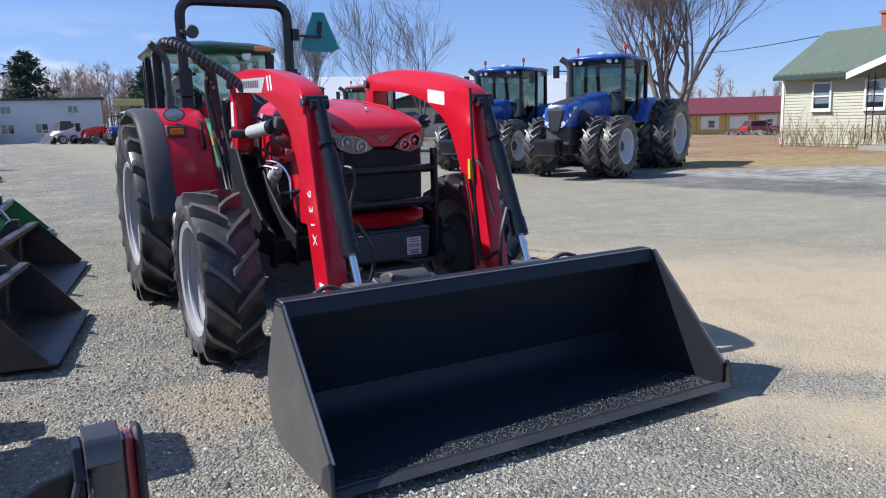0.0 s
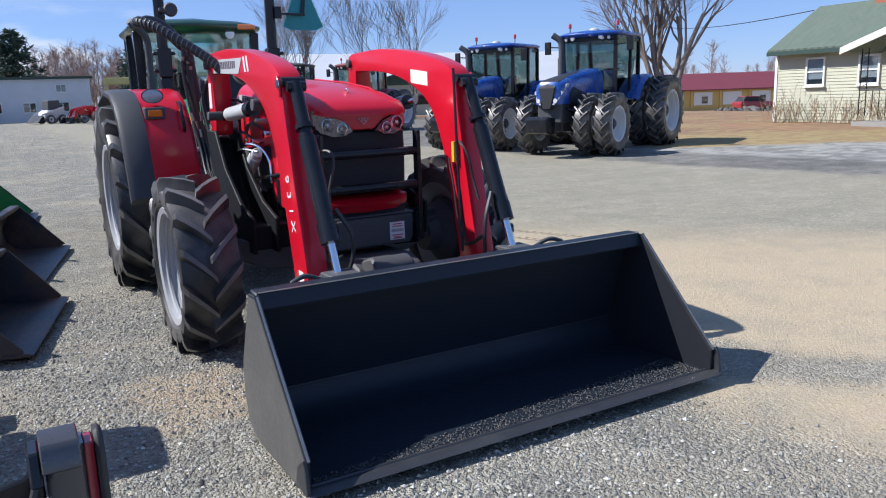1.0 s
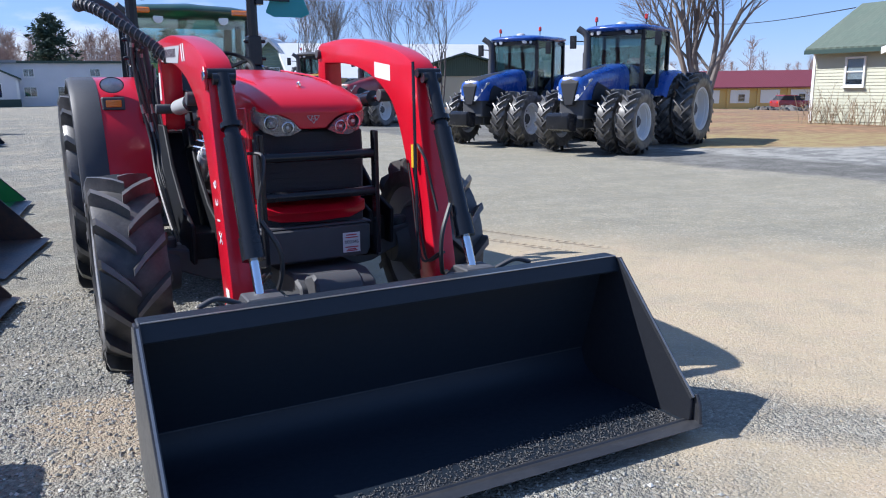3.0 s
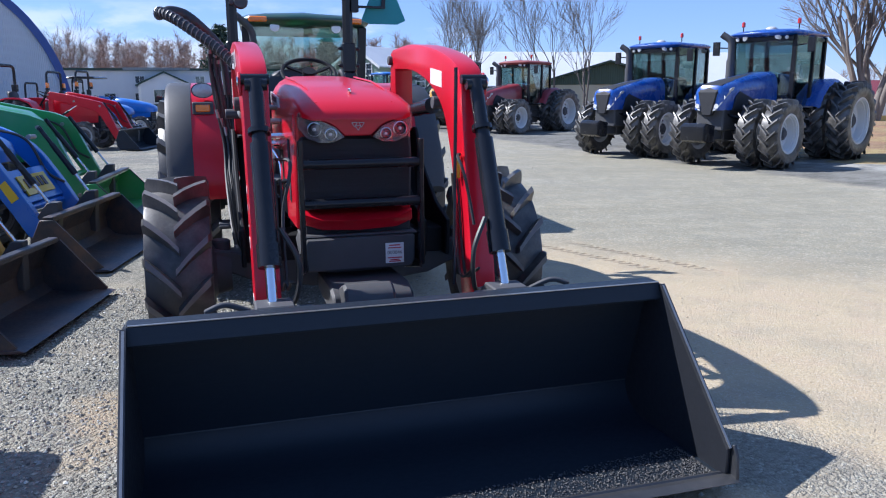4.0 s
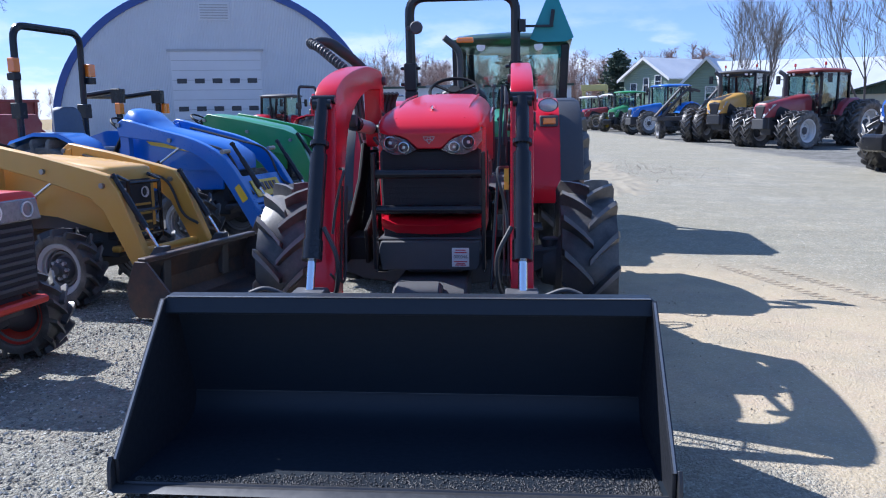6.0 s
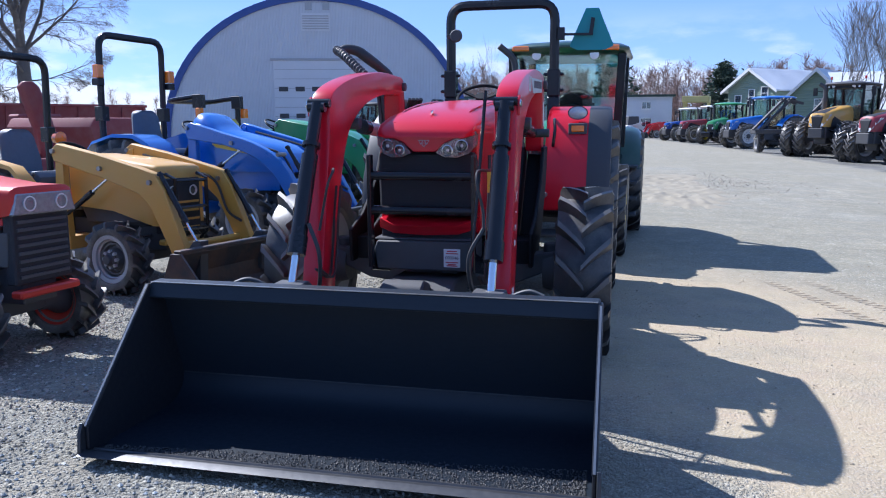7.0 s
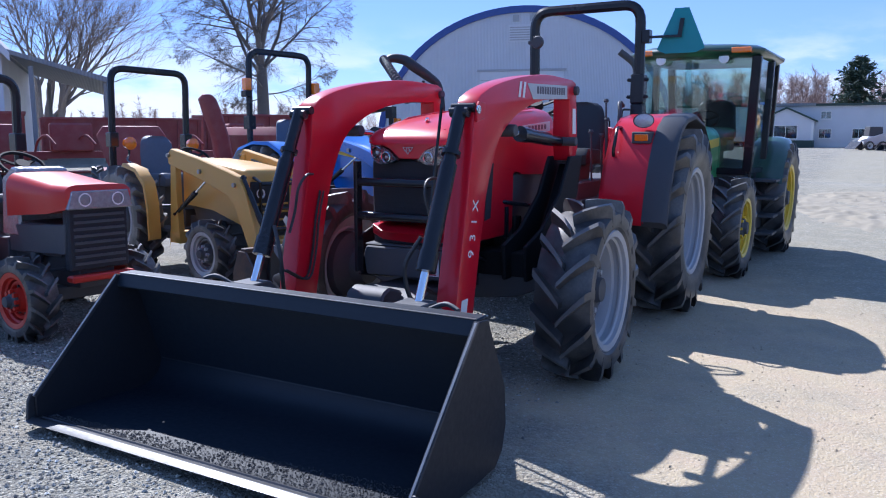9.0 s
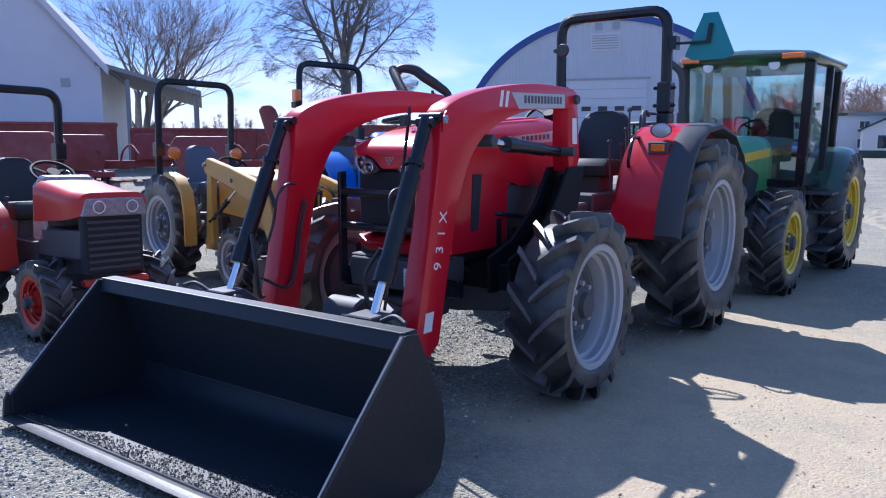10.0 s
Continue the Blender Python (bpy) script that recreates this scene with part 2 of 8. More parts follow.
# ---- shapes ----
class Shape:
    """Gathers faces of one part and links them as one mesh."""

    def __init__(self, m=None):
        self.v, self.f, self.m = [], [], m or Matrix()

    def add(self, verts, faces):
        o = len(self.v)
        self.v += [self.m @ Vector(p) for p in verts]
        self.f += [tuple(i + o for i in f) for f in faces]
        return self

    def box(self, x0, x1, y0, y1, z0, z1):
        return self.add([(x, y, z) for x in (x0, x1) for y in (y0, y1) for z in (z0, z1)],
                        [(0, 1, 3, 2), (4, 6, 7, 5), (0, 4, 5, 1), (2, 3, 7, 6), (0, 2, 6, 4), (1, 5, 7, 3)])

    def prism(self, poly, a0, a1, axis="x"):
        def put(a, p):
            return (a, *p) if axis == "x" else (p[0], a, p[1]) if axis == "y" else (*p, a)
        n = len(poly)
        verts = [put(a0, p) for p in poly] + [put(a1, p) for p in poly]
        faces = [tuple(range(n)), tuple(range(2 * n - 1, n - 1, -1))]
        faces += [(i, i + n, (i + 1) % n + n, (i + 1) % n) for i in range(n)]
        return self.add(verts, faces)

    def loft(self, rings, caps=True, closed=True):
        n = len(rings[0])
        verts = [p for r in rings for p in r]
        faces = []
        for k in range(len(rings) - 1):
            for i in range(n if closed else n - 1):
                j = (i + 1) % n
                faces.append((k * n + i, k * n + j, (k + 1) * n + j, (k + 1) * n + i))
        if caps:
            faces += [tuple(range(n - 1, -1, -1)), tuple(range((len(rings) - 1) * n, len(rings) * n))]
        return self.add(verts, faces)

    def tube(self, pts, r, n=8, flat=1.0, up=None, caps=True, turn=0.0):
        """A tube along pts; r a number or one per point; flat squeezes it along its second axis."""
        pts = [Vector(p) for p in pts]
        rs = r if isinstance(r, (list, tuple)) else [r] * len(pts)
        t0 = (pts[1] - pts[0]).normalized()
        u = Vector(up) if up else (Vector((0, 0, 1)) if abs(t0.z) < 0.9 else Vector((0, 1, 0)))
        rings = []
        for i, p in enumerate(pts):
            a, b = pts[max(i - 1, 0)], pts[min(i + 1, len(pts) - 1)]
            d = (b - a).normalized()
            u = (u - d * u.dot(d)).normalized()
            w = d.cross(u)
            rings.append([tuple(p + rs[i] * (math.cos(q) * w + flat * math.sin(q) * u))
                          for q in (turn + 2 * math.pi * k / n for k in range(n))])
        return self.loft(rings, caps)

    def bar(self, p0, p1, w, h, up=None):
        """A square bar, w wide and h deep (depth along up)."""
        return self.tube([p0, p1], w * 0.7071, 4, h / w, up, True, math.pi / 4)

    def cyl(self, p0, p1, r0, r1=None, n=16):
        return self.tube([p0, p1], [r0, r0 if r1 is None else r1], n)

    def lathe(self, prof, n=32, c=(0, 0, 0), axis="x", closed=False):
        rings = []
        for k in range(n):
            q = 2 * math.pi * k / n
            cs, sn = math.cos(q), math.sin(q)
            ring = []
            for a, r in prof:
                if axis == "x":
                    ring.append((c[0] + a, c[1] + r * cs, c[2] + r * sn))
                elif axis == "y":
                    ring.append((c[0] + r * cs, c[1] + a, c[2] + r * sn))
                else:
                    ring.append((c[0] + r * cs, c[1] + r * sn, c[2] + a))
            rings.append(ring)
        return self.loft(rings + rings[:1], False, closed)

    def ball(self, c, r, n=12):
        r = r if isinstance(r, (tuple, list)) else (r, r, r)
        rings = []
        for k in range(1, n // 2):
            q = math.pi * k / (n // 2)
            rings.append([(c[0] + r[0] * math.sin(q) * math.cos(w), c[1] + r[1] * math.sin(q) * math.sin(w), c[2] - r[2] * math.cos(q))
                          for w in (2 * math.pi * i / n for i in range(n))])
        return self.loft(rings)

    def mesh(self, name, mat, bevel=0.0, seg=1, smooth=32):
        me = bpy.data.meshes.new(name)
        me.from_pydata([tuple(p) for p in self.v], [], self.f)
        b = bmesh.new()
        b.from_mesh(me)
        bmesh.ops.remove_doubles(b, verts=b.verts, dist=1e-5)
        bmesh.ops.recalc_face_normals(b, faces=b.faces)
        if bevel:
            edges = [e for e in b.edges if len(e.link_faces) == 2 and e.calc_face_angle(0) > radians(32)]
            bmesh.ops.bevel(b, geom=edges, offset=bevel, segments=seg, affect="EDGES", profile=0.6, clamp_overlap=True)
        b.to_mesh(me)
        b.free()
        me.polygons.foreach_set("use_smooth", [True] * len(me.polygons))
        me.set_sharp_from_angle(angle=radians(smooth))
        me.materials.append(mat)
        return me

    def link(self, name, mat, parent=None, label="", bevel=0.0, seg=1, smooth=32, at=None):
        ob = new(name, self.mesh(name, mat, bevel, seg, smooth))
        if parent is not None:
            ob.parent = parent
        if at is not None:
            ob.matrix_basis = at
        if label:
            tagged(ob, label)
        return ob


def shared(name, me, parent, m, label=""):
    """One more object on a mesh that is there already."""
    ob = new(name, me)
    ob.parent = parent
    ob.matrix_basis = m
    if label:
        tagged(ob, label)
    return ob


def thing(name, m, label, category, group="", kind=""):
    ob = new(name)
    ob.empty_display_size = 0.2
    ob.matrix_basis = m
    return tagged(ob, label, category, group, kind)


def rounded(pts, r, n=5):
    """A path with its corners rounded off."""
    pts = [Vector(p) for p in pts]
    out = [pts[0]]
    for a, b, c in zip(pts, pts[1:], pts[2:]):
        d0, d1 = (a - b), (c - b)
        k = min(r, d0.length * 0.49, d1.length * 0.49)
        p, q = b + d0.normalized() * k, b + d1.normalized() * k
        for i in range(n + 1):
            s = i / n
            out.append((1 - s) ** 2 * p + 2 * s * (1 - s) * b + s * s * q)
    return out + [pts[-1]]


def smooth_path(pts, n=6):
    """A Catmull-Rom curve through the points."""
    pts = [Vector(p) for p in pts]
    ext = [pts[0] * 2 - pts[1]] + pts + [pts[-1] * 2 - pts[-2]]
    out = []
    for a, b, c, d in zip(ext, ext[1:], ext[2:], ext[3:]):
        for i in range(n):
            s = i / n
            out.append(0.5 * (2 * b + (c - a) * s + (2 * a - 5 * b + 4 * c - d) * s * s + (3 * b - a - 3 * c + d) * s ** 3))
    return out + [pts[-1]]


def writing(text, size, mat, parent, m, name="lettering", depth=0.0008):
    cu = bpy.data.curves.new(name, "FONT")
    cu.body, cu.size, cu.extrude, cu.align_x, cu.align_y = text, size, depth, "CENTER", "CENTER"
    tmp = new(name + "_tmp", cu)
    me = bpy.data.meshes.new_from_object(tmp.evaluated_get(bpy.context.evaluated_depsgraph_get()))
    bpy.data.objects.remove(tmp)
    me.materials.clear()
    me.materials.append(mat)
    return shared(name, me, parent, m)


def scatter(spots, lo, hi, floor, seed):
    """Vertices, no edges and faces of many small angular grains lying at spots."""
    rnd = np.random.default_rng(seed)
    n = len(spots)
    base = np.array([(1, 0, 0), (-1, 0, 0), (0, 1, 0), (0, -1, 0), (0, 0, 1), (0, 0, -0.6)], float)
    tri = np.array([(0, 2, 4), (2, 1, 4), (1, 3, 4), (3, 0, 4), (2, 0, 5), (1, 2, 5), (3, 1, 5), (0, 3, 5)])
    size = rnd.uniform(0, 1, n) ** 2.2 * (hi - lo) + lo
    v = base[None] * size[:, None, None] * rnd.uniform(0.6, 1.25, (n, 6, 1)) * np.array([1, 0.85, 0.62])
    a = rnd.uniform(0, 6.283, n)
    c, s = np.cos(a)[:, None], np.sin(a)[:, None]
    x, y = v[..., 0] * c - v[..., 1] * s, v[..., 0] * s + v[..., 1] * c
    z0 = np.array([floor(px, py) for px, py in spots]) + size * 0.25
    v = np.stack([x + spots[:, :1], y + spots[:, 1:], v[..., 2] + z0[:, None]], -1).reshape(-1, 3)
    f = (tri[None] + 6 * np.arange(n)[:, None, None]).reshape(-1, 3)
    return v.tolist(), [], f.tolist()


# ---- ground ----
def ground_z(x, y):
    s = min(1.0, max(0.0, (x - 32) / 45))
    near = max(0.0, 1 - math.hypot(x - 3, y - 6) / 60)
    a, b = min(1.0, max(0.0, (x - 5) / 8)), min(1.0, max(0.0, (x - 16) / 8))
    dip = -0.2 * (a * a * (3 - 2 * a) - b * b * (3 - 2 * b)) * max(0.0, 1 - abs(y - 16) / 30)
    # the yard falls gently from the bucket towards the rear of the machines
    fall = 0.095 - 0.021 * min(max(y, -2.0), 9.2) - 0.012 * min(max(x - 1.5, 0.0), 4.0)
    u = min(1.0, max(0.0, (y - 9.2) / 14))
    v = min(1.0, max(0.0, (abs(x - 2.0) - 6) / 10))
    fall *= (1 - u * u * (3 - 2 * u)) * (1 - v * v * (3 - 2 * v))
    return -1.75 * s * s * (3 - 2 * s) + dip + fall + 0.012 * near * noise.noise((x * 0.6, y * 0.6, 0.3))


def ground_material():
    m, t, p = nodes_of("gravel_yard")
    co = coords(t)
    sep = t.nodes.new("ShaderNodeSeparateXYZ")
    t.links.new(co, sep.inputs[0])
    X, Y = sep.outputs[0], sep.outputs[1]
    warp = noise_of(t, 0.55, 6, 0.6, co)
    warp2 = noise_of(t, 2.3, 5, 0.6, co)
    w = maths(t, "ADD", maths(t, "MULTIPLY", maths(t, "SUBTRACT", warp, 0.5), 3.4), maths(t, "MULTIPLY", maths(t, "SUBTRACT", warp2, 0.5), 1.5))

    def step(v, a, b):
        n = add_node(t, "ShaderNodeMapRange", From_Min=a, From_Max=b)
        n.interpolation_type = "SMOOTHSTEP"
        t.links.new(v, n.inputs["Value"])
        return n.outputs[0]

    d = maths(t, "ADD", maths(t, "ADD", maths(t, "MULTIPLY", X, 0.75), maths(t, "MULTIPLY", Y, 0.66)), maths(t, "MULTIPLY", w, 0.55))
    xw = maths(t, "ADD", X, maths(t, "MULTIPLY", w, 0.5))
    # crushed stone: small angular cells in mixed greys
    def stones(scale):
        v = add_node(t, "ShaderNodeTexVoronoi", Scale=scale, Randomness=1.0)
        t.links.new(co, v.inputs["Vector"])
        sp = t.nodes.new("ShaderNodeSeparateColor")
        t.links.new(v.outputs["Color"], sp.inputs[0])
        return v.outputs["Distance"], sp.outputs[0]
    d1, c1 = stones(58.0)
    d2, c2 = stones(135.0)
    patch = noise_of(t, 1.1, 4, 0.6, co)
    tone = maths(t, "ADD", maths(t, "MULTIPLY", c1, 0.65), maths(t, "MULTIPLY", c2, 0.35))
    gravel = ramp(t, tone, [(0.08, (0.125, 0.120, 0.098)), (0.40, (0.265, 0.257, 0.207)), (0.72, (0.405, 0.393, 0.318)), (0.95, (0.60, 0.585, 0.49))])
    gravel = mixc(t, maths(t, "MULTIPLY", d1, 1.1, True), gravel, mixc(t, 0.5, gravel, (0.20, 0.19, 0.18)))
    gravel = mixc(t, ramp(t, patch, [(0.50, 0.0), (0.72, 0.45)]), gravel, (0.42, 0.35, 0.255))
    dusty = noise_of(t, 0.42, 8, 0.68, co)
    gravel = mixc(t, ramp(t, dusty, [(0.50, 0.0), (0.62, 0.6)]), gravel, (0.44, 0.385, 0.285))
    gravel = mixc(t, ramp(t, dusty, [(0.33, 0.4), (0.44, 0.0)]), gravel, (0.20, 0.197, 0.175))
    mottle = noise_of(t, 2.4, 9, 0.78, co)
    gravel = mixc(t, ramp(t, mottle, [(0.42, 0.3), (0.52, 0.0)]), gravel, (0.17, 0.172, 0.16))
    gravel = mixc(t, ramp(t, mottle, [(0.54, 0.0), (0.64, 0.4)]), gravel, (0.53, 0.49, 0.40))
    fine = noise_of(t, 34, 6, 0.7, co)
    mid = noise_of(t, 4.0, 6, 0.65, co)
    sand = mixc(t, fine, (0.36, 0.285, 0.175), (0.53, 0.435, 0.29))
    sand = mixc(t, ramp(t, mid, [(0.45, 0.0), (0.7, 0.6)]), sand, (0.44, 0.335, 0.235))
    road = mixc(t, fine, (0.195, 0.183, 0.135), (0.335, 0.312, 0.232))
    road = mixc(t, ramp(t, mid, [(0.4, 0.0), (0.65, 0.55)]), road, (0.335, 0.285, 0.195))
    road = mixc(t, maths(t, "MULTIPLY", ramp(t, c2, [(0.8, 0.0), (0.95, 1.0)]), 0.45), road, (0.5, 0.49, 0.47))
    soil = mixc(t, mid, (0.27, 0.145, 0.08), (0.43, 0.255, 0.145))
    soil = mixc(t, ramp(t, noise_of(t, 0.35, 8, 0.7, co), [(0.40, 0.0), (0.60, 0.75)]), soil, (0.21, 0.15, 0.10))
    grass = mixc(t, fine, (0.23, 0.18, 0.08), (0.40, 0.32, 0.16))
    grass = mixc(t, ramp(t, mottle, [(0.46, 0.6), (0.54, 0.0)]), grass, (0.24, 0.145, 0.085))
    soil = mixc(t, ramp(t, mottle, [(0.45, 0.6), (0.53, 0.0)]), soil, (0.17, 0.105, 0.065))
    # wheel-worn streaks along the road
    mp = t.nodes.new("ShaderNodeMapping")
    mp.inputs["Rotation"].default_value = (0, 0, radians(32))
    mp.inputs["Scale"].default_value = (0.10, 1.5, 1)
    t.links.new(co, mp.inputs["Vector"])
    streak = noise_of(t, 1.3, 7, 0.62, mp.outputs[0])
    road = mixc(t, ramp(t, streak, [(0.45, 0.0), (0.65, 0.45)]), road, (0.215, 0.203, 0.15))
    road = mixc(t, ramp(t, streak, [(0.30, 0.35), (0.42, 0.0)]), road, (0.36, 0.32, 0.24))
    road = mixc(t, ramp(t, noise_of(t, 0.9, 8, 0.72, co), [(0.36, 0.45), (0.54, 0.0)]), road, (0.23, 0.22, 0.18))
    road = mixc(t, ramp(t, c1, [(0.0, 0.6), (0.2, 0.0)]), road, (0.13, 0.125, 0.105))
    road = mixc(t, ramp(t, c1, [(0.86, 0.0), (0.97, 0.6)]), road, (0.50, 0.47, 0.39))
    road = mixc(t, ramp(t, mottle, [(0.40, 0.3), (0.52, 0.0)]), road, (0.21, 0.20, 0.15))
    road = mixc(t, ramp(t, mottle, [(0.52, 0.0), (0.66, 0.25)]), road, (0.44, 0.40, 0.30))
    rough_patch = noise_of(t, 1.7, 7, 0.7, co)
    sand = mixc(t, ramp(t, rough_patch, [(0.38, 0.5), (0.52, 0.0)]), sand, (0.31, 0.275, 0.20))
    sand = mixc(t, maths(t, "MULTIPLY", ramp(t, c2, [(0.78, 0.0), (0.95, 1.0)]), 0.35), sand, (0.56, 0.52, 0.46))
    is_right = step(xw, 2.5, 3.3)
    loose = maths(t, "MULTIPLY", step(d, 4.0, 4.35), maths(t, "SUBTRACT", 1.0, step(d, 4.7, 5.2)))
    is_sand = maths(t, "MULTIPLY", maths(t, "MULTIPLY", step(d, 2.5, 3.2), maths(t, "SUBTRACT", 1.0, step(d, 7.4, 10.2))), is_right)
    is_road = maths(t, "MULTIPLY", step(d, 7.1, 7.9), step(xw, 1.8, 4.0))
    col = mixc(t, is_road, gravel, road)
    is_sand = maths(t, "MULTIPLY", is_sand, maths(t, "SUBTRACT", 1.0, maths(t, "MULTIPLY", loose, 0.75)))
    col = mixc(t, maths(t, "MULTIPLY", is_sand, 0.9), col, sand)
    # a bare tan spot of dirt beside the front wheel
    spot = maths(t, "ADD", maths(t, "POWER", maths(t, "MULTIPLY", maths(t, "SUBTRACT", X, 0.97), 2.2), 2.0), maths(t, "POWER", maths(t, "MULTIPLY", maths(t, "SUBTRACT", Y, 3.91), 1.5), 2.0))
    spot = maths(t, "SUBTRACT", 1.0, step(maths(t, "ADD", spot, maths(t, "MULTIPLY", maths(t, "SUBTRACT", warp2, 0.5), 2.4)), 0.15, 0.75))
    col = mixc(t, maths(t, "MULTIPLY", spot, 0.75), col, mixc(t, fine, (0.36, 0.285, 0.19), (0.50, 0.41, 0.28)))
    # two short runs of lugged wheel prints pressed into the sand
    u = maths(t, "SUBTRACT", maths(t, "ADD", X, maths(t, "MULTIPLY", Y, 0.3)), 7.16)
    run = maths(t, "PINGPONG", maths(t, "ADD", u, 0.21), 0.21)
    lug = maths(t, "SINE", maths(t, "ADD", maths(t, "MULTIPLY", Y, 62.0), maths(t, "MULTIPLY", run, 30.0)))
    lane = maths(t, "MULTIPLY", maths(t, "MULTIPLY", step(u, -0.2, -0.16), maths(t, "SUBTRACT", 1.0, step(u, 0.56, 0.6))), maths(t, "MULTIPLY", step(Y, 5.9, 6.4), maths(t, "SUBTRACT", 1.0, step(Y, 7.6, 8.2))))
    lane = maths(t, "MULTIPLY", lane, step(run, 0.135, 0.155))
    print_h = maths(t, "MULTIPLY", lane, step(lug, -0.2, 0.5))
    col = mixc(t, maths(t, "MULTIPLY", print_h, 0.6), col, (0.17, 0.125, 0.08))
    # loose stone drifts over the far road
    drift = ramp(t, noise_of(t, 0.22, 5, 0.6, co), [(0.5, 0.0), (0.62, 0.7)])
    col = mixc(t, maths(t, "MULTIPLY", maths(t, "MULTIPLY", drift, step(d, 12, 17)), 0.9), col, gravel)
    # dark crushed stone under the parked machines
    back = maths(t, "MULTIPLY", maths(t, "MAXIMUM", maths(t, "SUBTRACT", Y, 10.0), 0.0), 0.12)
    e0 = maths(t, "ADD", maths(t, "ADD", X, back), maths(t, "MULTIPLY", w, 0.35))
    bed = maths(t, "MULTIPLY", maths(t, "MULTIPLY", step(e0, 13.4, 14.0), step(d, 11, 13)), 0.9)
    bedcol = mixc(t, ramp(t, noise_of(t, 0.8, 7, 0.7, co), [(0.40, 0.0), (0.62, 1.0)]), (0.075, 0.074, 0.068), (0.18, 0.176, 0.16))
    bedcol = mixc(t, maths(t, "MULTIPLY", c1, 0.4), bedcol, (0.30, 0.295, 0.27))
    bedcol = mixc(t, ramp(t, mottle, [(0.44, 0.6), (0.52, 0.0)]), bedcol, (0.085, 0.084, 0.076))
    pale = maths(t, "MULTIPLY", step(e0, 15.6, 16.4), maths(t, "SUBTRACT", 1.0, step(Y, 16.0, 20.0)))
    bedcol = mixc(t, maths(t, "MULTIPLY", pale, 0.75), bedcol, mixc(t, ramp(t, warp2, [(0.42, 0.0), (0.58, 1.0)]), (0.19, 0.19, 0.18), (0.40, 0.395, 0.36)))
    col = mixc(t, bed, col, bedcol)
    # bare soil and dry grass beyond the parked row
    e = maths(t, "ADD", maths(t, "SUBTRACT", X, maths(t, "MULTIPLY", Y, 0.25)), maths(t, "MULTIPLY", w, 2.2))
    far = maths(t, "MULTIPLY", step(e, 12.2, 13.2), step(d, 22.2, 23.0))
    turf = ramp(t, noise_of(t, 0.5, 7, 0.66, co), [(0.47, 0.0), (0.60, 0.9)])
    turf = maths(t, "MAXIMUM", turf, maths(t, "MULTIPLY", step(d, 22.0, 22.6), maths(t, "SUBTRACT", 1.0, step(d, 26.2, 27.8))))
    turf = maths(t, "MAXIMUM", turf, step(X, 60, 75))
    col = mixc(t, far, col, mixc(t, turf, soil, grass))
    yard = maths(t, "MAXIMUM", step(Y, 96, 104), maths(t, "SUBTRACT", 1.0, step(X, -75, -60)))
    col = mixc(t, yard, col, grass)
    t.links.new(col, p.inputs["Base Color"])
    p.inputs["Roughness"].default_value = 0.92
    p.inputs["Specular IOR Level"].default_value = 0.25
    rock = maths(t, "SUBTRACT", 1.0, maths(t, "ADD", d1, maths(t, "MULTIPLY", d2, 0.6)))
    smoothish = maths(t, "SUBTRACT", 1.0, maths(t, "MULTIPLY", maths(t, "MAXIMUM", is_sand, is_road), 0.82))
    hgt = maths(t, "ADD", maths(t, "MULTIPLY", rock, smoothish), maths(t, "MULTIPLY", fine, 0.40))
    hgt = maths(t, "ADD", hgt, maths(t, "SUBTRACT", maths(t, "MULTIPLY", rough_patch, 0.5), print_h))
    hgt = maths(t, "ADD", hgt, maths(t, "MULTIPLY", mottle, 0.4))
    bump(t, p, hgt, 0.9, 0.02)
    return m


def standing(x, y, turn):
    """Pose of a thing that stands on the sloping yard, leaning with it."""
    e = 0.9
    gx = (ground_z(x + e, y) - ground_z(x - e, y)) / (2 * e)
    gy = (ground_z(x, y + e) - ground_z(x, y - e)) / (2 * e)
    return Matrix.Translation((x, y, ground_z(x, y))) @ Euler((math.atan(gy), -math.atan(gx), 0)).to_matrix().to_4x4() @ pose(0, 0, 0, 0, 0, turn)


GROUND = ground_material()


def ground():
    def axis(c, near):
        a = [0.0]
        stepw = 0.35
        while a[-1] < 1500:
            a.append(a[-1] + stepw)
            if a[-1] > near:
                stepw *= 1.22
        return sorted({c - v for v in a} | {c + v for v in a})
    xs, ys = axis(3.0, 9.0), axis(5.0, 9.0)
    v = [(x, y, ground_z(x, y)) for y in ys for x in xs]
    n = len(xs)
    f = [(j * n + i, j * n + i + 1, (j + 1) * n + i + 1, (j + 1) * n + i) for j in range(len(ys) - 1) for i in range(n - 1)]
    me = bpy.data.meshes.new("ground")
    me.from_pydata(v, [], f)
    me.polygons.foreach_set("use_smooth", [True] * len(f))
    me.materials.append(GROUND)
    tagged(new("ground", me), "grey crushed-stone yard with tan sandy tracks", "ground", kind="structure")


ground()


# ---- wheels ----
MADE = {}


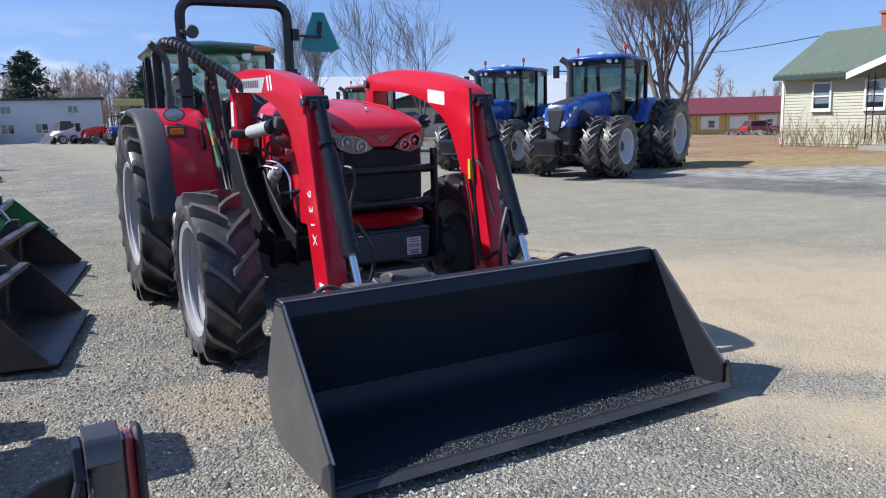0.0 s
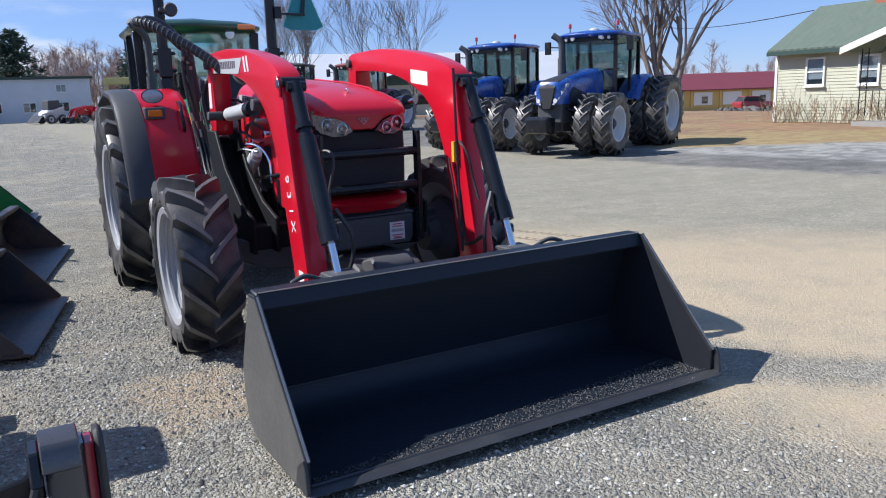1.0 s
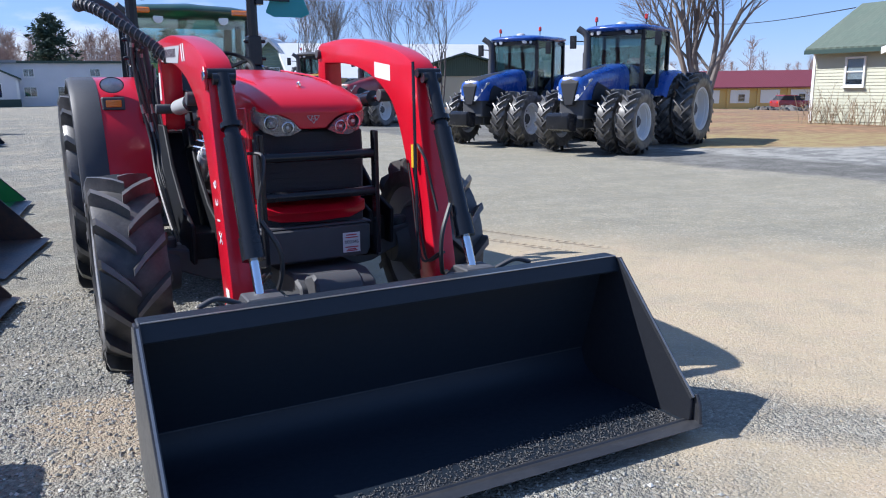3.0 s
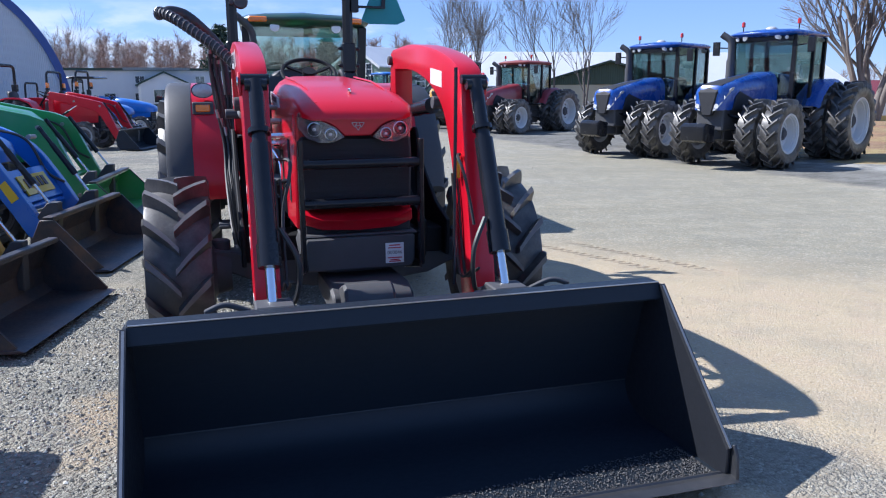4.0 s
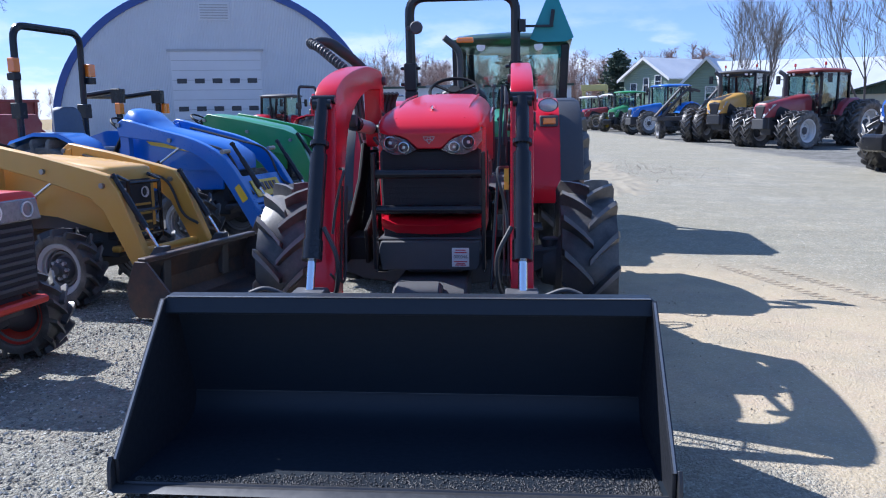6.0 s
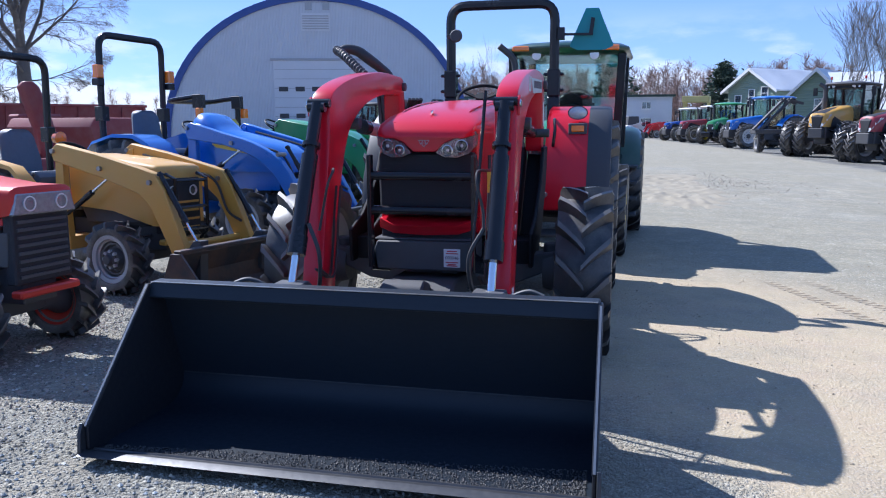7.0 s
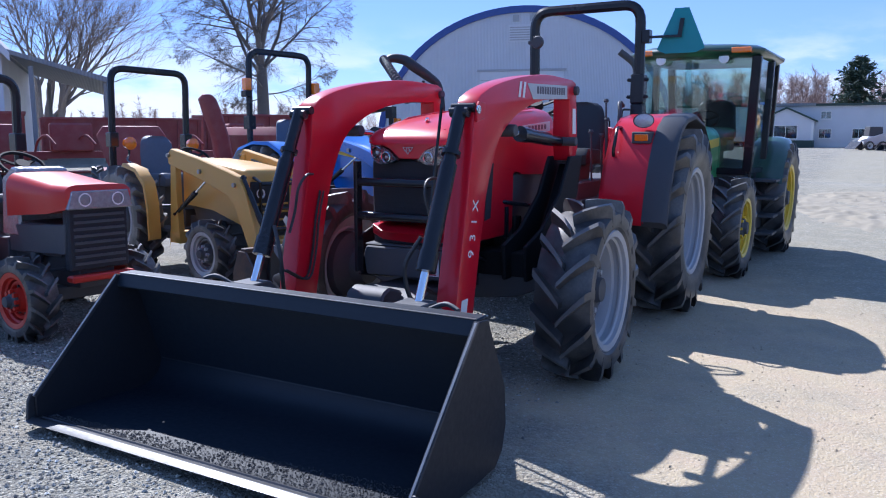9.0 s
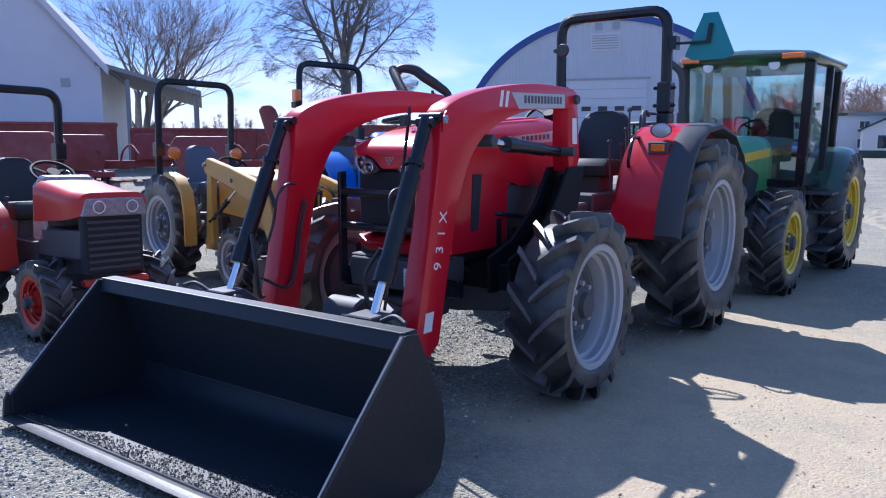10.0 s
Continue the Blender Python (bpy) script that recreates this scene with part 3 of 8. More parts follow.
def tyre_mesh(R, W, rr, lugs, mat, h=None):
    """An agricultural tyre: carcass with chevron lugs, axle along x."""
    key = ("tyre", R, W, rr, lugs, mat.name)
    if key in MADE:
        return MADE[key]
    h = h or 0.092 * R + 0.012
    rc = R - h
    s = Shape()
    prof = [(-0.36 * W, rr - 0.012), (-0.40 * W, rr + 0.02), (-0.47 * W, rr + 0.3 * (rc - rr)), (-0.5 * W, rr + 0.6 * (rc - rr)),
            (-0.485 * W, rr + 0.84 * (rc - rr)), (-0.43 * W, rc - 0.03 * R), (-0.25 * W, rc - 0.008 * R), (0, rc)]
    prof += [(-a, r) for a, r in prof[-2::-1]]
    s.lathe(prof, 40)
    sweep = 0.42 * W / R + 0.08
    wid = math.pi * R / lugs * 0.23
    for side in (-1, 1):
        for i in range(lugs):
            f0 = 2 * math.pi * (i + (0.5 if side > 0 else 0)) / lugs
            rings = []
            for u in (0.0, 0.3, 0.62, 0.92, 1.0):
                x = side * (-0.03 + u * 0.53) * W
                f = f0 + sweep * u ** 0.9
                base = rc - 0.03 * R * (2 * abs(x) / W) ** 2.5 - 0.012
                top = R - 0.012 * R * (2 * abs(x) / W) ** 2
                if u == 1.0:
                    base, top = base - 0.10 * R, top - 0.055 * R
                hw = wid * (0.75 + 0.35 * u)
                ring = []
                for df, r in ((-hw * 1.25, base), (-hw * 0.72, top), (hw * 0.72, top), (hw * 1.25, base)):
                    q = f + df / R
                    ring.append((x, -r * math.cos(q), r * math.sin(q)))
                rings.append(ring)
            s.loft(rings)
    me = s.mesh("tyre", mat, smooth=28)
    # scuffed running faces of the lugs
    me.materials.append(LUG_FACE)
    for p in me.polygons:
        if all(math.hypot(me.vertices[i].co.y, me.vertices[i].co.z) > R * 0.972 for i in p.vertices):
            p.material_index = 1
    MADE[key] = me
    return me


def rim_mesh(rr, W, mat, dish=0.25, style="disc"):
    """A steel rim whose visible dish looks towards +x."""
    key = ("rim", rr, W, mat.name, dish, style)
    if key in MADE:
        return MADE[key]
    s = Shape()
    e = 0.42 * W
    d = dish * W
    prof = [(e, rr + 0.03), (e + 0.008, rr + 0.022), (e, rr - 0.012), (e - 0.022, rr - 0.016), (e - 0.030, rr - 0.030), (e - 0.044, rr - 0.031), (e - 0.050, rr - 0.022), (e - 0.075, rr - 0.026), (e - 0.085, rr - 0.050),
            (e - 0.10, rr - 0.054), (d + 0.01, rr - 0.066), (d - 0.02, rr * 0.80), (d + 0.012, rr * 0.77), (d + 0.015, rr * 0.66), (d - 0.015, rr * 0.60),
            (d - 0.012, rr * 0.52), (d + 0.045, rr * 0.44), (d + 0.05, rr * 0.30), (d + 0.05, rr * 0.24)]
    prof += [(d + 0.10, rr * 0.22), (d + 0.115, rr * 0.12), (d + 0.115, 0.0)]
    prof += [(d - 0.03, 0.0), (d - 0.03, rr * 0.74), (d - 0.06, rr - 0.075), (-e + 0.06, rr - 0.06), (-e + 0.02, rr - 0.02), (-e, rr + 0.02)]
    s.lathe(prof, 40)
    for k in range(8):
        q = 2 * math.pi * k / 8
        c = Vector((d + 0.05, rr * 0.38 * math.cos(q), rr * 0.38 * math.sin(q)))
        s.cyl(c, c + Vector((0.03, 0, 0)), 0.016, n=6)
    if style == "lug":
        for k in range(8):
            q = 2 * math.pi * (k + 0.5) / 8
            c = Vector((d + 0.01, rr * 0.84 * math.cos(q), rr * 0.84 * math.sin(q)))
            s.box(c.x - 0.01, c.x + 0.05, c.y - 0.035, c.y + 0.035, c.z - 0.035, c.z + 0.035)
    MADE[key] = s.mesh("wheel", mat, smooth=35)
    return MADE[key]


def wheel(parent, x, y, R, W, rr, lugs, rim_mat, rubber_mat=None, name="rear_wheel", dish=0.0, steer=0.0, style="disc", side=None, drop=0.0):
    rim = rim_mesh(rr, W, rim_mat, dish, style)
    side = side or (1 if x > 0 else -1)
    turn = (0 if side > 0 else 180) + steer
    w = shared(name, rim, parent, pose(x, y, R - 0.012 + drop, 0, 0, turn))
    hubkey = ("hub", rr, W, dish)
    if hubkey not in MADE:
        d = dish * W
        s = Shape().lathe([(d + 0.05, rr * 0.36), (d + 0.07, rr * 0.34), (d + 0.085, rr * 0.24), (d + 0.115, rr * 0.21), (d + 0.12, 0.0), (d + 0.04, 0.0)], 20)
        s.lathe([(d - 0.034, 0.0), (d - 0.034, rr * 0.72), (d - 0.09, rr * 0.68), (d - 0.16, rr * 0.42), (d - 0.24, rr * 0.36), (d - 0.24, 0.0)], 24)
        for k in range(8):
            q = 2 * math.pi * (k + 0.5) / 8
            c = Vector((d - 0.01, rr * 0.565 * math.cos(q), rr * 0.565 * math.sin(q)))
            s.cyl(c, c + Vector((0.012, 0, 0)), rr * 0.055, n=8)
        MADE[hubkey] = s.mesh("hub", CHARCOAL, smooth=35)
    shared("hub", MADE[hubkey], w, Matrix())
    if rim_mat is GREYP:
        dkey = ("disc", rr, W, dish)
        if dkey not in MADE:
            d = dish * W
            MADE[dkey] = Shape().lathe([(d + 0.02, rr * 0.78), (d + 0.028, rr * 0.765), (d + 0.03, rr * 0.67), (d + 0.0, rr * 0.60), (d + 0.003, rr * 0.52), (d + 0.055, rr * 0.445), (d + 0.062, rr * 0.30), (d + 0.02, rr * 0.28)], 40).mesh("wheel_disc", DISC_GREY, smooth=35)
        shared("wheel_disc", MADE[dkey], w, Matrix())
    shared("tyre", tyre_mesh(R, W, rr, lugs, rubber_mat or RUBBER), w, pose(0, 0, 0, 0, 0, 0 if side > 0 else 180))
    return w


def hood_ring(y, w, zb, zt, n=7, crown=0.35, shoulder=0.55):
    """One cross-section of a bonnet: upright sides, rounded shoulders, a crowned top."""
    pts = [(-w, y, zb), (-w, y, zb + (zt - zb) * shoulder * 0.5), (-w, y, zb + (zt - zb) * shoulder)]
    z0 = zb + (zt - zb) * shoulder
    for k in range(1, n + 1):
        q = math.pi / 2 * k / n
        pts.append((-w * math.cos(q) ** crown if k < n else 0.0, y, z0 + (zt - z0) * math.sin(q) ** 0.9))
    return pts + [(-a, b, c) for a, b, c in pts[-2::-1]]


def steering_wheel(parent, c, r, tilt, mat=None):
    s = Shape(Matrix.Translation(c) @ pose(0, 0, 0, tilt, 0, 0))
    ring = [(r * math.cos(q), r * math.sin(q), 0) for q in (2 * math.pi * k / 24 for k in range(25))]
    s.tube(ring, 0.014, 6, caps=False)
    for k in range(3):
        q = 2 * math.pi * k / 3 + 0.5
        s.bar((0, 0, -0.02), (r * math.cos(q), r * math.sin(q), 0), 0.025, 0.012)
    s.cyl((0, 0, -0.03), (0, 0, 0.02), 0.05)
    s.cyl((0, 0, -0.03), (0, 0, -0.4), 0.03, n=8)
    return s.link("steering_wheel", mat or FLAT_BLACK, parent)


def seat(parent, x, y, z, w=0.48, mat=None, high=0.45):
    mat = mat or SEATM
    s = Shape()
    s.prism([(-0.24, 0), (0.22, 0), (0.24, 0.06), (0.2, 0.13), (-0.2, 0.15), (-0.26, 0.09)], -w / 2, w / 2)
    s.link("seat_cushion", mat, parent, bevel=0.03, seg=2, at=pose(x, y, z))
    s = Shape()
    rings = []
    for k, (zz, ww, yy) in enumerate(((0.05, 0.42, 0.2), (0.12, 0.47, 0.22), (0.25, 0.5, 0.25), (0.36, 0.48, 0.28), (high - 0.03, 0.44, 0.30), (high + 0.015, 0.39, 0.315), (high + 0.045, 0.31, 0.32), (high + 0.06, 0.18, 0.32))):
        ww *= w / 0.5
        rings.append([(-ww / 2, yy, zz), (-ww * 0.4, yy - 0.05, zz), (0, yy - 0.035, zz), (ww * 0.4, yy - 0.05, zz), (ww / 2, yy, zz),
                      (ww * 0.4, yy + 0.07, zz), (0, yy + 0.09, zz), (-ww * 0.4, yy + 0.07, zz)])
    s.loft(rings)
    s.link("seat_back", mat, parent, at=pose(x, y, z), smooth=60)
    Shape().box(-0.16, 0.16, -0.15, 0.15, -0.2, 0.0).link("seat_base", CHARCOAL, parent, at=pose(x, y, z), bevel=0.01)


def cylinder(parent, p0, p1, barrel, r, label="black hydraulic cylinder with a chrome rod"):
    """A hydraulic cylinder: barrel from p0, bright rod to p1."""
    p0, p1 = Vector(p0), Vector(p1)
    q = p0.lerp(p1, barrel)
    d = (p1 - p0).normalized()
    s = Shape()
    s.cyl(p0 - d * 0.02, p0.lerp(q, 0.36), r * 0.78, n=18)
    s.cyl(p0.lerp(q, 0.34), q, r, n=18)
    s.cyl(q - d * 0.09, q + d * 0.012, r * 1.14, n=18)
    s.cyl(p0 + Vector((-r * 1.1, 0, 0)), p0 + Vector((r * 1.1, 0, 0)), r * 0.6, n=14)
    ob = s.link("hydraulic_cylinder", BLACK, parent, label)
    Shape().cyl(q, p1, r * 0.5, n=14).cyl(p1 + Vector((-r * 1.1, 0, 0)), p1 + Vector((r * 1.1, 0, 0)), r * 0.7, n=12).link("rod", CHROME, ob)
    return ob


def bucket(parent, half, prof_outer, side_poly, lip, mats, thick=0.014, at=None):
    """A loader bucket: bent shell, end plates, cutting edge, top flange. prof_outer runs from the top edge round the back to the lip, (y, z)."""
    shell_mat, side_mat, edge_mat = mats
    inner = []
    for i, p in enumerate(prof_outer):
        a = Vector(prof_outer[max(i - 1, 0)])
        b = Vector(prof_outer[min(i + 1, len(prof_outer) - 1)])
        d = (b - a).normalized()
        inner.append((p[0] + d.y * thick, p[1] - d.x * thick))
    poly = list(prof_outer) + inner[::-1]
    s = Shape().prism(poly, -half, half)
    ob = s.link("bucket", shell_mat, parent, smooth=25, at=at)
    for sx in (-1, 1):
        Shape().prism(side_poly, sx * half, sx * (half + 0.016)).link("side_plate", side_mat, ob, bevel=0.004)
        a, b = side_poly[0], side_poly[-1]
        Shape().bar((sx * (half + 0.008), a[0], a[1]), (sx * (half + 0.008), b[0], b[1]), 0.02, 0.012, (0, -1, 1)).link("side_edge", edge_mat, ob)
    y0, y1, z0, z1 = lip
    Shape().prism([(y0, z0), (y0 + 0.03, z0 - 0.008), (y1, z1 - 0.008), (y1, z1 + 0.014), (y0 + 0.04, z0 + 0.014)], -half - 0.03, half + 0.03).link(
        "cutting_edge", edge_mat, ob, "scuffed bare steel cutting edge", bevel=0.003)
    return ob


# ---- the red loader tractor ----
def red_loader_tractor():
    """Coordinates: x from the centre line, y along the tractor (front towards -y), z up."""
    T = thing("loader_tractor", pose(2.145, 6.3, 0, 0, 0, 0), "bright red tractor with roll bar and wide black loader bucket", "tractor")
    M = Matrix.Translation((0, -6.3, 0))

    def S():
        return Shape(M)

    # wheels
    for sx in (-1, 1):
        wheel(T, sx * 0.935, 4.80 - 6.3, 0.548, 0.34, 0.338, 15, GREYP, RUBBER, "front_wheel", -0.08, drop=-0.014)
        wheel(T, sx * 0.92, 7.085 - 6.3, 0.785, 0.44, 0.428, 17, GREYP, RUBBER, "rear_wheel", -0.04, style="lug", drop=-0.060)
    # chassis
    s = S()
    s.box(-0.17, 0.17, 4.42, 5.6, 0.52, 0.82)
    s.box(-0.24, 0.24, 4.62, 5.55, 0.80, 1.08)
    s.box(-0.22, 0.22, 5.55, 6.5, 0.48, 0.98)
    s.box(-0.26, 0.26, 6.5, 8.1, 0.42, 1.05)
    s.cyl((-0.82, 7.085, 0.715), (0.82, 7.085, 0.715), 0.13)
    s.cyl((-0.30, 7.085, 0.715), (0.30, 7.085, 0.715), 0.2)
    s.link("chassis", CHARCOAL, T, "oily black engine block and gearbox", bevel=0.015)
    s = S()
    s.prism([(-0.78, 0.56), (-0.5, 0.44), (-0.16, 0.40), (0.16, 0.40), (0.5, 0.44), (0.78, 0.56), (0.78, 0.66), (0.45, 0.60), (-0.45, 0.60), (-0.78, 0.66)], 4.71, 4.88, "y")
    for sx in (-1, 1):
        s.cyl((sx * 0.70, 4.80, 0.522), (sx * 0.95, 4.80, 0.522), 0.13, 0.10)
        s.cyl((sx * 0.72, 4.80, 0.40), (sx * 0.72, 4.80, 0.70), 0.055)
    s.cyl((0, 4.68, 0.5), (0, 4.92, 0.5), 0.12)
    s.cyl((-0.5, 4.98, 0.5), (0.5, 4.98, 0.5), 0.025)
    s.link("front_axle", CHARCOAL, T, bevel=0.01)
    # engine side clutter
    for sx in (-1, 1):
        s = S()
        s.cyl((sx * 0.28, 4.95, 0.78), (sx * 0.28, 4.95, 0.98), 0.05)
        s.cyl((sx * 0.29, 5.15, 0.7), (sx * 0.29, 5.15, 0.9), 0.045)
        s.box(min(sx * 0.22, sx * 0.36), max(sx * 0.22, sx * 0.36), 5.3, 5.52, 0.62, 0.86)
        s.tube(smooth_path([(sx * 0.25, 4.6, 0.7), (sx * 0.31, 4.85, 0.62), (sx * 0.3, 5.2, 0.6), (sx * 0.25, 5.6, 0.7)]), 0.018)
        s.tube(smooth_path([(sx * 0.24, 4.7, 1.05), (sx * 0.33, 5.0, 1.0), (sx * 0.34, 5.4, 0.95), (sx * 0.25, 5.8, 0.9)]), 0.014)
        s.link("oil_filter", BLACK, T)
    # bonnet
    rings = [hood_ring(4.232, 0.235, 1.385, 1.405, crown=0.45), hood_ring(4.26, 0.285, 1.40, 1.44, crown=0.45), hood_ring(4.34, 0.305, 1.41, 1.485, crown=0.42),
             hood_ring(4.52, 0.315, 1.36, 1.54, crown=0.42), hood_ring(4.80, 0.32, 1.26, 1.58, crown=0.42), hood_ring(5.2, 0.325, 1.18, 1.615, crown=0.42),
             hood_ring(5.68, 0.33, 1.16, 1.645, crown=0.42), hood_ring(5.80, 0.32, 1.2, 1.64, crown=0.42)]
    hood = S().loft(rings).link("bonnet", RED, T, "glossy bright red bonnet", smooth=45)
    ridge = S()
    for sx in (-1, 1):
        ridge.tube([(sx * 0.20, 4.33, 1.474), (sx * 0.215, 4.6, 1.55), (sx * 0.225, 5.0, 1.595), (sx * 0.23, 5.6, 1.635)], 0.006, 6)
    ridge.link("crease", RED, hood)
    S().ball((0.0, 4.47, 1.535), (0.012, 0.02, 0.018), 10).link("latch", CHROME, hood)
    for sx in (-1, 1):
        s = S()
        s.prism([(4.42, 0.80), (4.99, 0.79), (5.05, 0.84), (5.06, 1.19), (5.72, 1.26), (5.74, 1.42), (4.42, 1.42), (4.38, 1.2)], sx * 0.26, sx * 0.318)
        side = s.link("side_panel", RED, T, bevel=0.008)
        S().prism([(4.62, 0.92), (4.70, 0.93), (4.74, 1.27), (4.64, 1.27)], sx * 0.318, sx * 0.322).link("vent", GRILLE, side, "black slotted vent")
        S().prism([(5.0, 0.5), (5.25, 0.5), (5.65, 0.6), (5.70, 1.25), (5.08, 1.18), (5.0, 0.96)], sx * 0.2, sx * 0.29).link("engine_side", CHARCOAL, T, bevel=0.01)
        S().prism([(5.10, 1.44), (5.66, 1.47), (5.66, 1.54), (5.12, 1.50)], sx * 0.322, sx * 0.333).link("side_decal", DECAL_GREY, T, "silver name strip on the bonnet side")
        for k in range(7):
            S().prism([(5.2 + k * 0.058, 1.468 + k * 0.003), (5.235 + k * 0.058, 1.468 + k * 0.003), (5.235 + k * 0.058, 1.50 + k * 0.003), (5.2 + k * 0.058, 1.50 + k * 0.003)],
                      sx * 0.333, sx * 0.335).link("decal_bar", DECAL_INK, T)
    # nose: grille, lamps, lower strip
    s = S()
    s.prism([(-0.292, 0.92), (0.292, 0.92), (0.30, 1.15), (0.296, 1.30), (-0.296, 1.30), (-0.30, 1.15)], 4.30, 4.52, "y")
    gr = s.link("grille", GRILLE, T, "black mesh radiator grille", bevel=0.015)
    s = S()
    for k in range(11):
        z = 0.95 + k * 0.031
        s.box(-0.27, 0.27, 4.296, 4.302, z, z + 0.004)
    s.link("grille_slats", GRILLE, gr)
    for sx in (-1, 1):
        # almond-shaped lamp unit wrapping the corner
        outl = [(0.075, 1.30), (0.13, 1.275), (0.20, 1.272), (0.262, 1.295), (0.300, 1.345), (0.302, 1.42), (0.285, 1.43), (0.20, 1.385), (0.12, 1.352)]
        if sx > 0:
            outl.reverse()
        wrap = lambda x: 4.232 + 0.9 * max(0, x - 0.16) ** 1.35
        s = S()
        front = [(sx * x, wrap(x), z) for x, z in outl]
        back = [(sx * x, wrap(x) + 0.07, z) for x, z in outl]
        s.loft([front, back])
        lamp = s.link("headlamp", LAMP_INNER, T, "clear almond-shaped headlamp")
        s = S()
        s.loft([[(sx * x, wrap(x) - 0.012, z) for x, z in outl], [(sx * x, wrap(x) - 0.008, z) for x, z in outl]])
        s.link("lens", LENS, lamp).visible_shadow = False
        for x, z, r in ((0.145, 1.315, 0.03), (0.225, 1.34, 0.036)):
            S().lathe([(0.0, r), (-0.003, r), (-0.003, r * 0.92), (0.012, r * 0.6), (0.02, 0.0)], 20, (sx * x, wrap(x) - 0.004, z), "y").link("reflector", LAMP_WELL, lamp)
            S().tube([(sx * x + r * math.cos(q), wrap(x) - 0.007, z + r * math.sin(q)) for q in (math.pi * j / 10 for j in range(21))], 0.0035, 5, caps=False).link("bezel", CHROME, lamp)
            S().ball((sx * x, wrap(x) + 0.002, z), r * 0.30, 10).link("bulb", LAMPCUP, lamp)
    S().prism([(-0.07, 1.305), (0.07, 1.305), (0.13, 1.36), (0.23, 1.40), (0.235, 1.42), (-0.235, 1.42), (-0.23, 1.40), (-0.13, 1.36)], 4.250, 4.30, "y").link("nose_wedge", RED, T, bevel=0.006)
    S().prism([(-0.305, 1.25), (0.305, 1.25), (0.31, 1.42), (-0.31, 1.42)], 4.36, 4.6, "y").link("nose_shell", RED, T, bevel=0.01)
    # triple-triangle badge as a plain shape
    s = S()
    for x, z, r in ((-0.018, 1.364, 0.015), (0.018, 1.364, 0.015), (0, 1.348, 0.015)):
        for a, b in (((-r, r * 0.6), (r, r * 0.6)), ((r, r * 0.6), (0, -r)), ((0, -r), (-r, r * 0.6))):
            s.bar((x + a[0], 4.241, z + a[1]), (x + b[0], 4.241, z + b[1]), 0.0026, 0.004, (0, 1, 0))
    s.link("badge", DECAL_GREY, T)
    s = S()
    s.loft([[(-0.298, 4.30, 0.845), (-0.298, 4.30, 0.905), (-0.2, 4.255, 0.872), (0, 4.245, 0.865), (0.2, 4.255, 0.872), (0.298, 4.30, 0.905), (0.298, 4.30, 0.845), (0.2, 4.262, 0.815), (0, 4.25, 0.808), (-0.2, 4.262, 0.815)],
            [(x, 4.45, z) for x, z in ((-0.298, 0.80), (-0.298, 0.905), (-0.2, 0.9), (0, 0.9), (0.2, 0.9), (0.298, 0.905), (0.298, 0.80), (0.2, 0.80), (0, 0.80), (-0.2, 0.80))]])
    s.link("nose_strip", RED, T, bevel=0.006)
    S().box(-0.285, 0.285, 4.30, 4.55, 0.785, 0.86).link("chin", GRILLE, T, bevel=0.006)
    # front support with stock tag
    s = S()
    s.prism([(-0.29, 0.60), (0.27, 0.60), (0.29, 0.64), (0.29, 0.775), (-0.29, 0.775), (-0.31, 0.72)], 4.215, 4.60, "y")
    s.box(-0.31, 0.31, 4.235, 4.5, 0.775, 0.79)
    s.link("front_support", CHARCOAL, T, "black cast front support", bevel=0.008)
    tag = S().box(0.125, 0.225, 4.209, 4.2115, 0.625, 0.735).link("stock_tag", DECAL, T, "white stock tag with printed number")
    M2 = Matrix.Translation((0, -6.3, 0))
    writing("000046", 0.027, DECAL_INK, tag, M2 @ pose(0.175, 4.2075, 0.682, 90, 0, 0))
    for k, (w, z) in enumerate(((0.06, 0.722), (0.07, 0.708), (0.075, 0.654), (0.05, 0.642), (0.065, 0.634))):
        S().box(0.175 - w / 2, 0.175 + w / 2, 4.2075, 4.209, z - 0.003, z + 0.003).link("print_line", DECAL_RED, tag)
    s = S()
    s.prism([(3.95, 0.40), (4.55, 0.42), (4.55, 0.54), (4.1, 0.56), (3.98, 0.52)], -0.20, 0.22)
    s.prism([(3.80, 0.50), (3.98, 0.44), (4.04, 0.56), (3.90, 0.605), (3.83, 0.575)], -0.16, 0.09)
    s.link("tow_hitch", CHARCOAL, T, "grey cast front hitch block", bevel=0.014)
    # brush guard
    for sx in (-1, 1):
        s = S().box(sx * 0.312 - 0.012, sx * 0.312 + 0.012, 4.14, 4.20, 0.62, 1.29)
        s.prism([(4.17, 0.60), (4.55, 0.52), (4.55, 0.62), (4.20, 0.72)], sx * 0.306, sx * 0.318)
        g = s.link("guard_post", BLACK, T, "black steel brush guard", bevel=0.004)
    for z in (1.168, 0.965):
        S().tube([(-0.305, 4.17, z), (0.305, 4.17, z)], 0.026, 12).link("guard_bar", BLACK, g)
        # thin straight pale strip along the guard bar
        S().box(-0.06, 0.29, 4.1515, 4.153, z + 0.0, z + 0.006).link("pale_strip", GREYP, g)
    # operator station
    s = S()
    s.box(-0.56, 0.56, 6.0, 7.35, 0.86, 0.90)
    s.prism([(5.82, 0.9), (6.12, 0.9), (6.10, 1.45), (5.86, 1.60)], -0.24, 0.24)
    s.link("platform", CHARCOAL, T, "black operator platform and dash", bevel=0.012)
    steering_wheel(T, Vector((0, 6.22 - 6.3, 1.68)), 0.20, 32)
    seat(T, 0.0, 6.98 - 6.3, 1.18, 0.52, SEATM, 0.5)
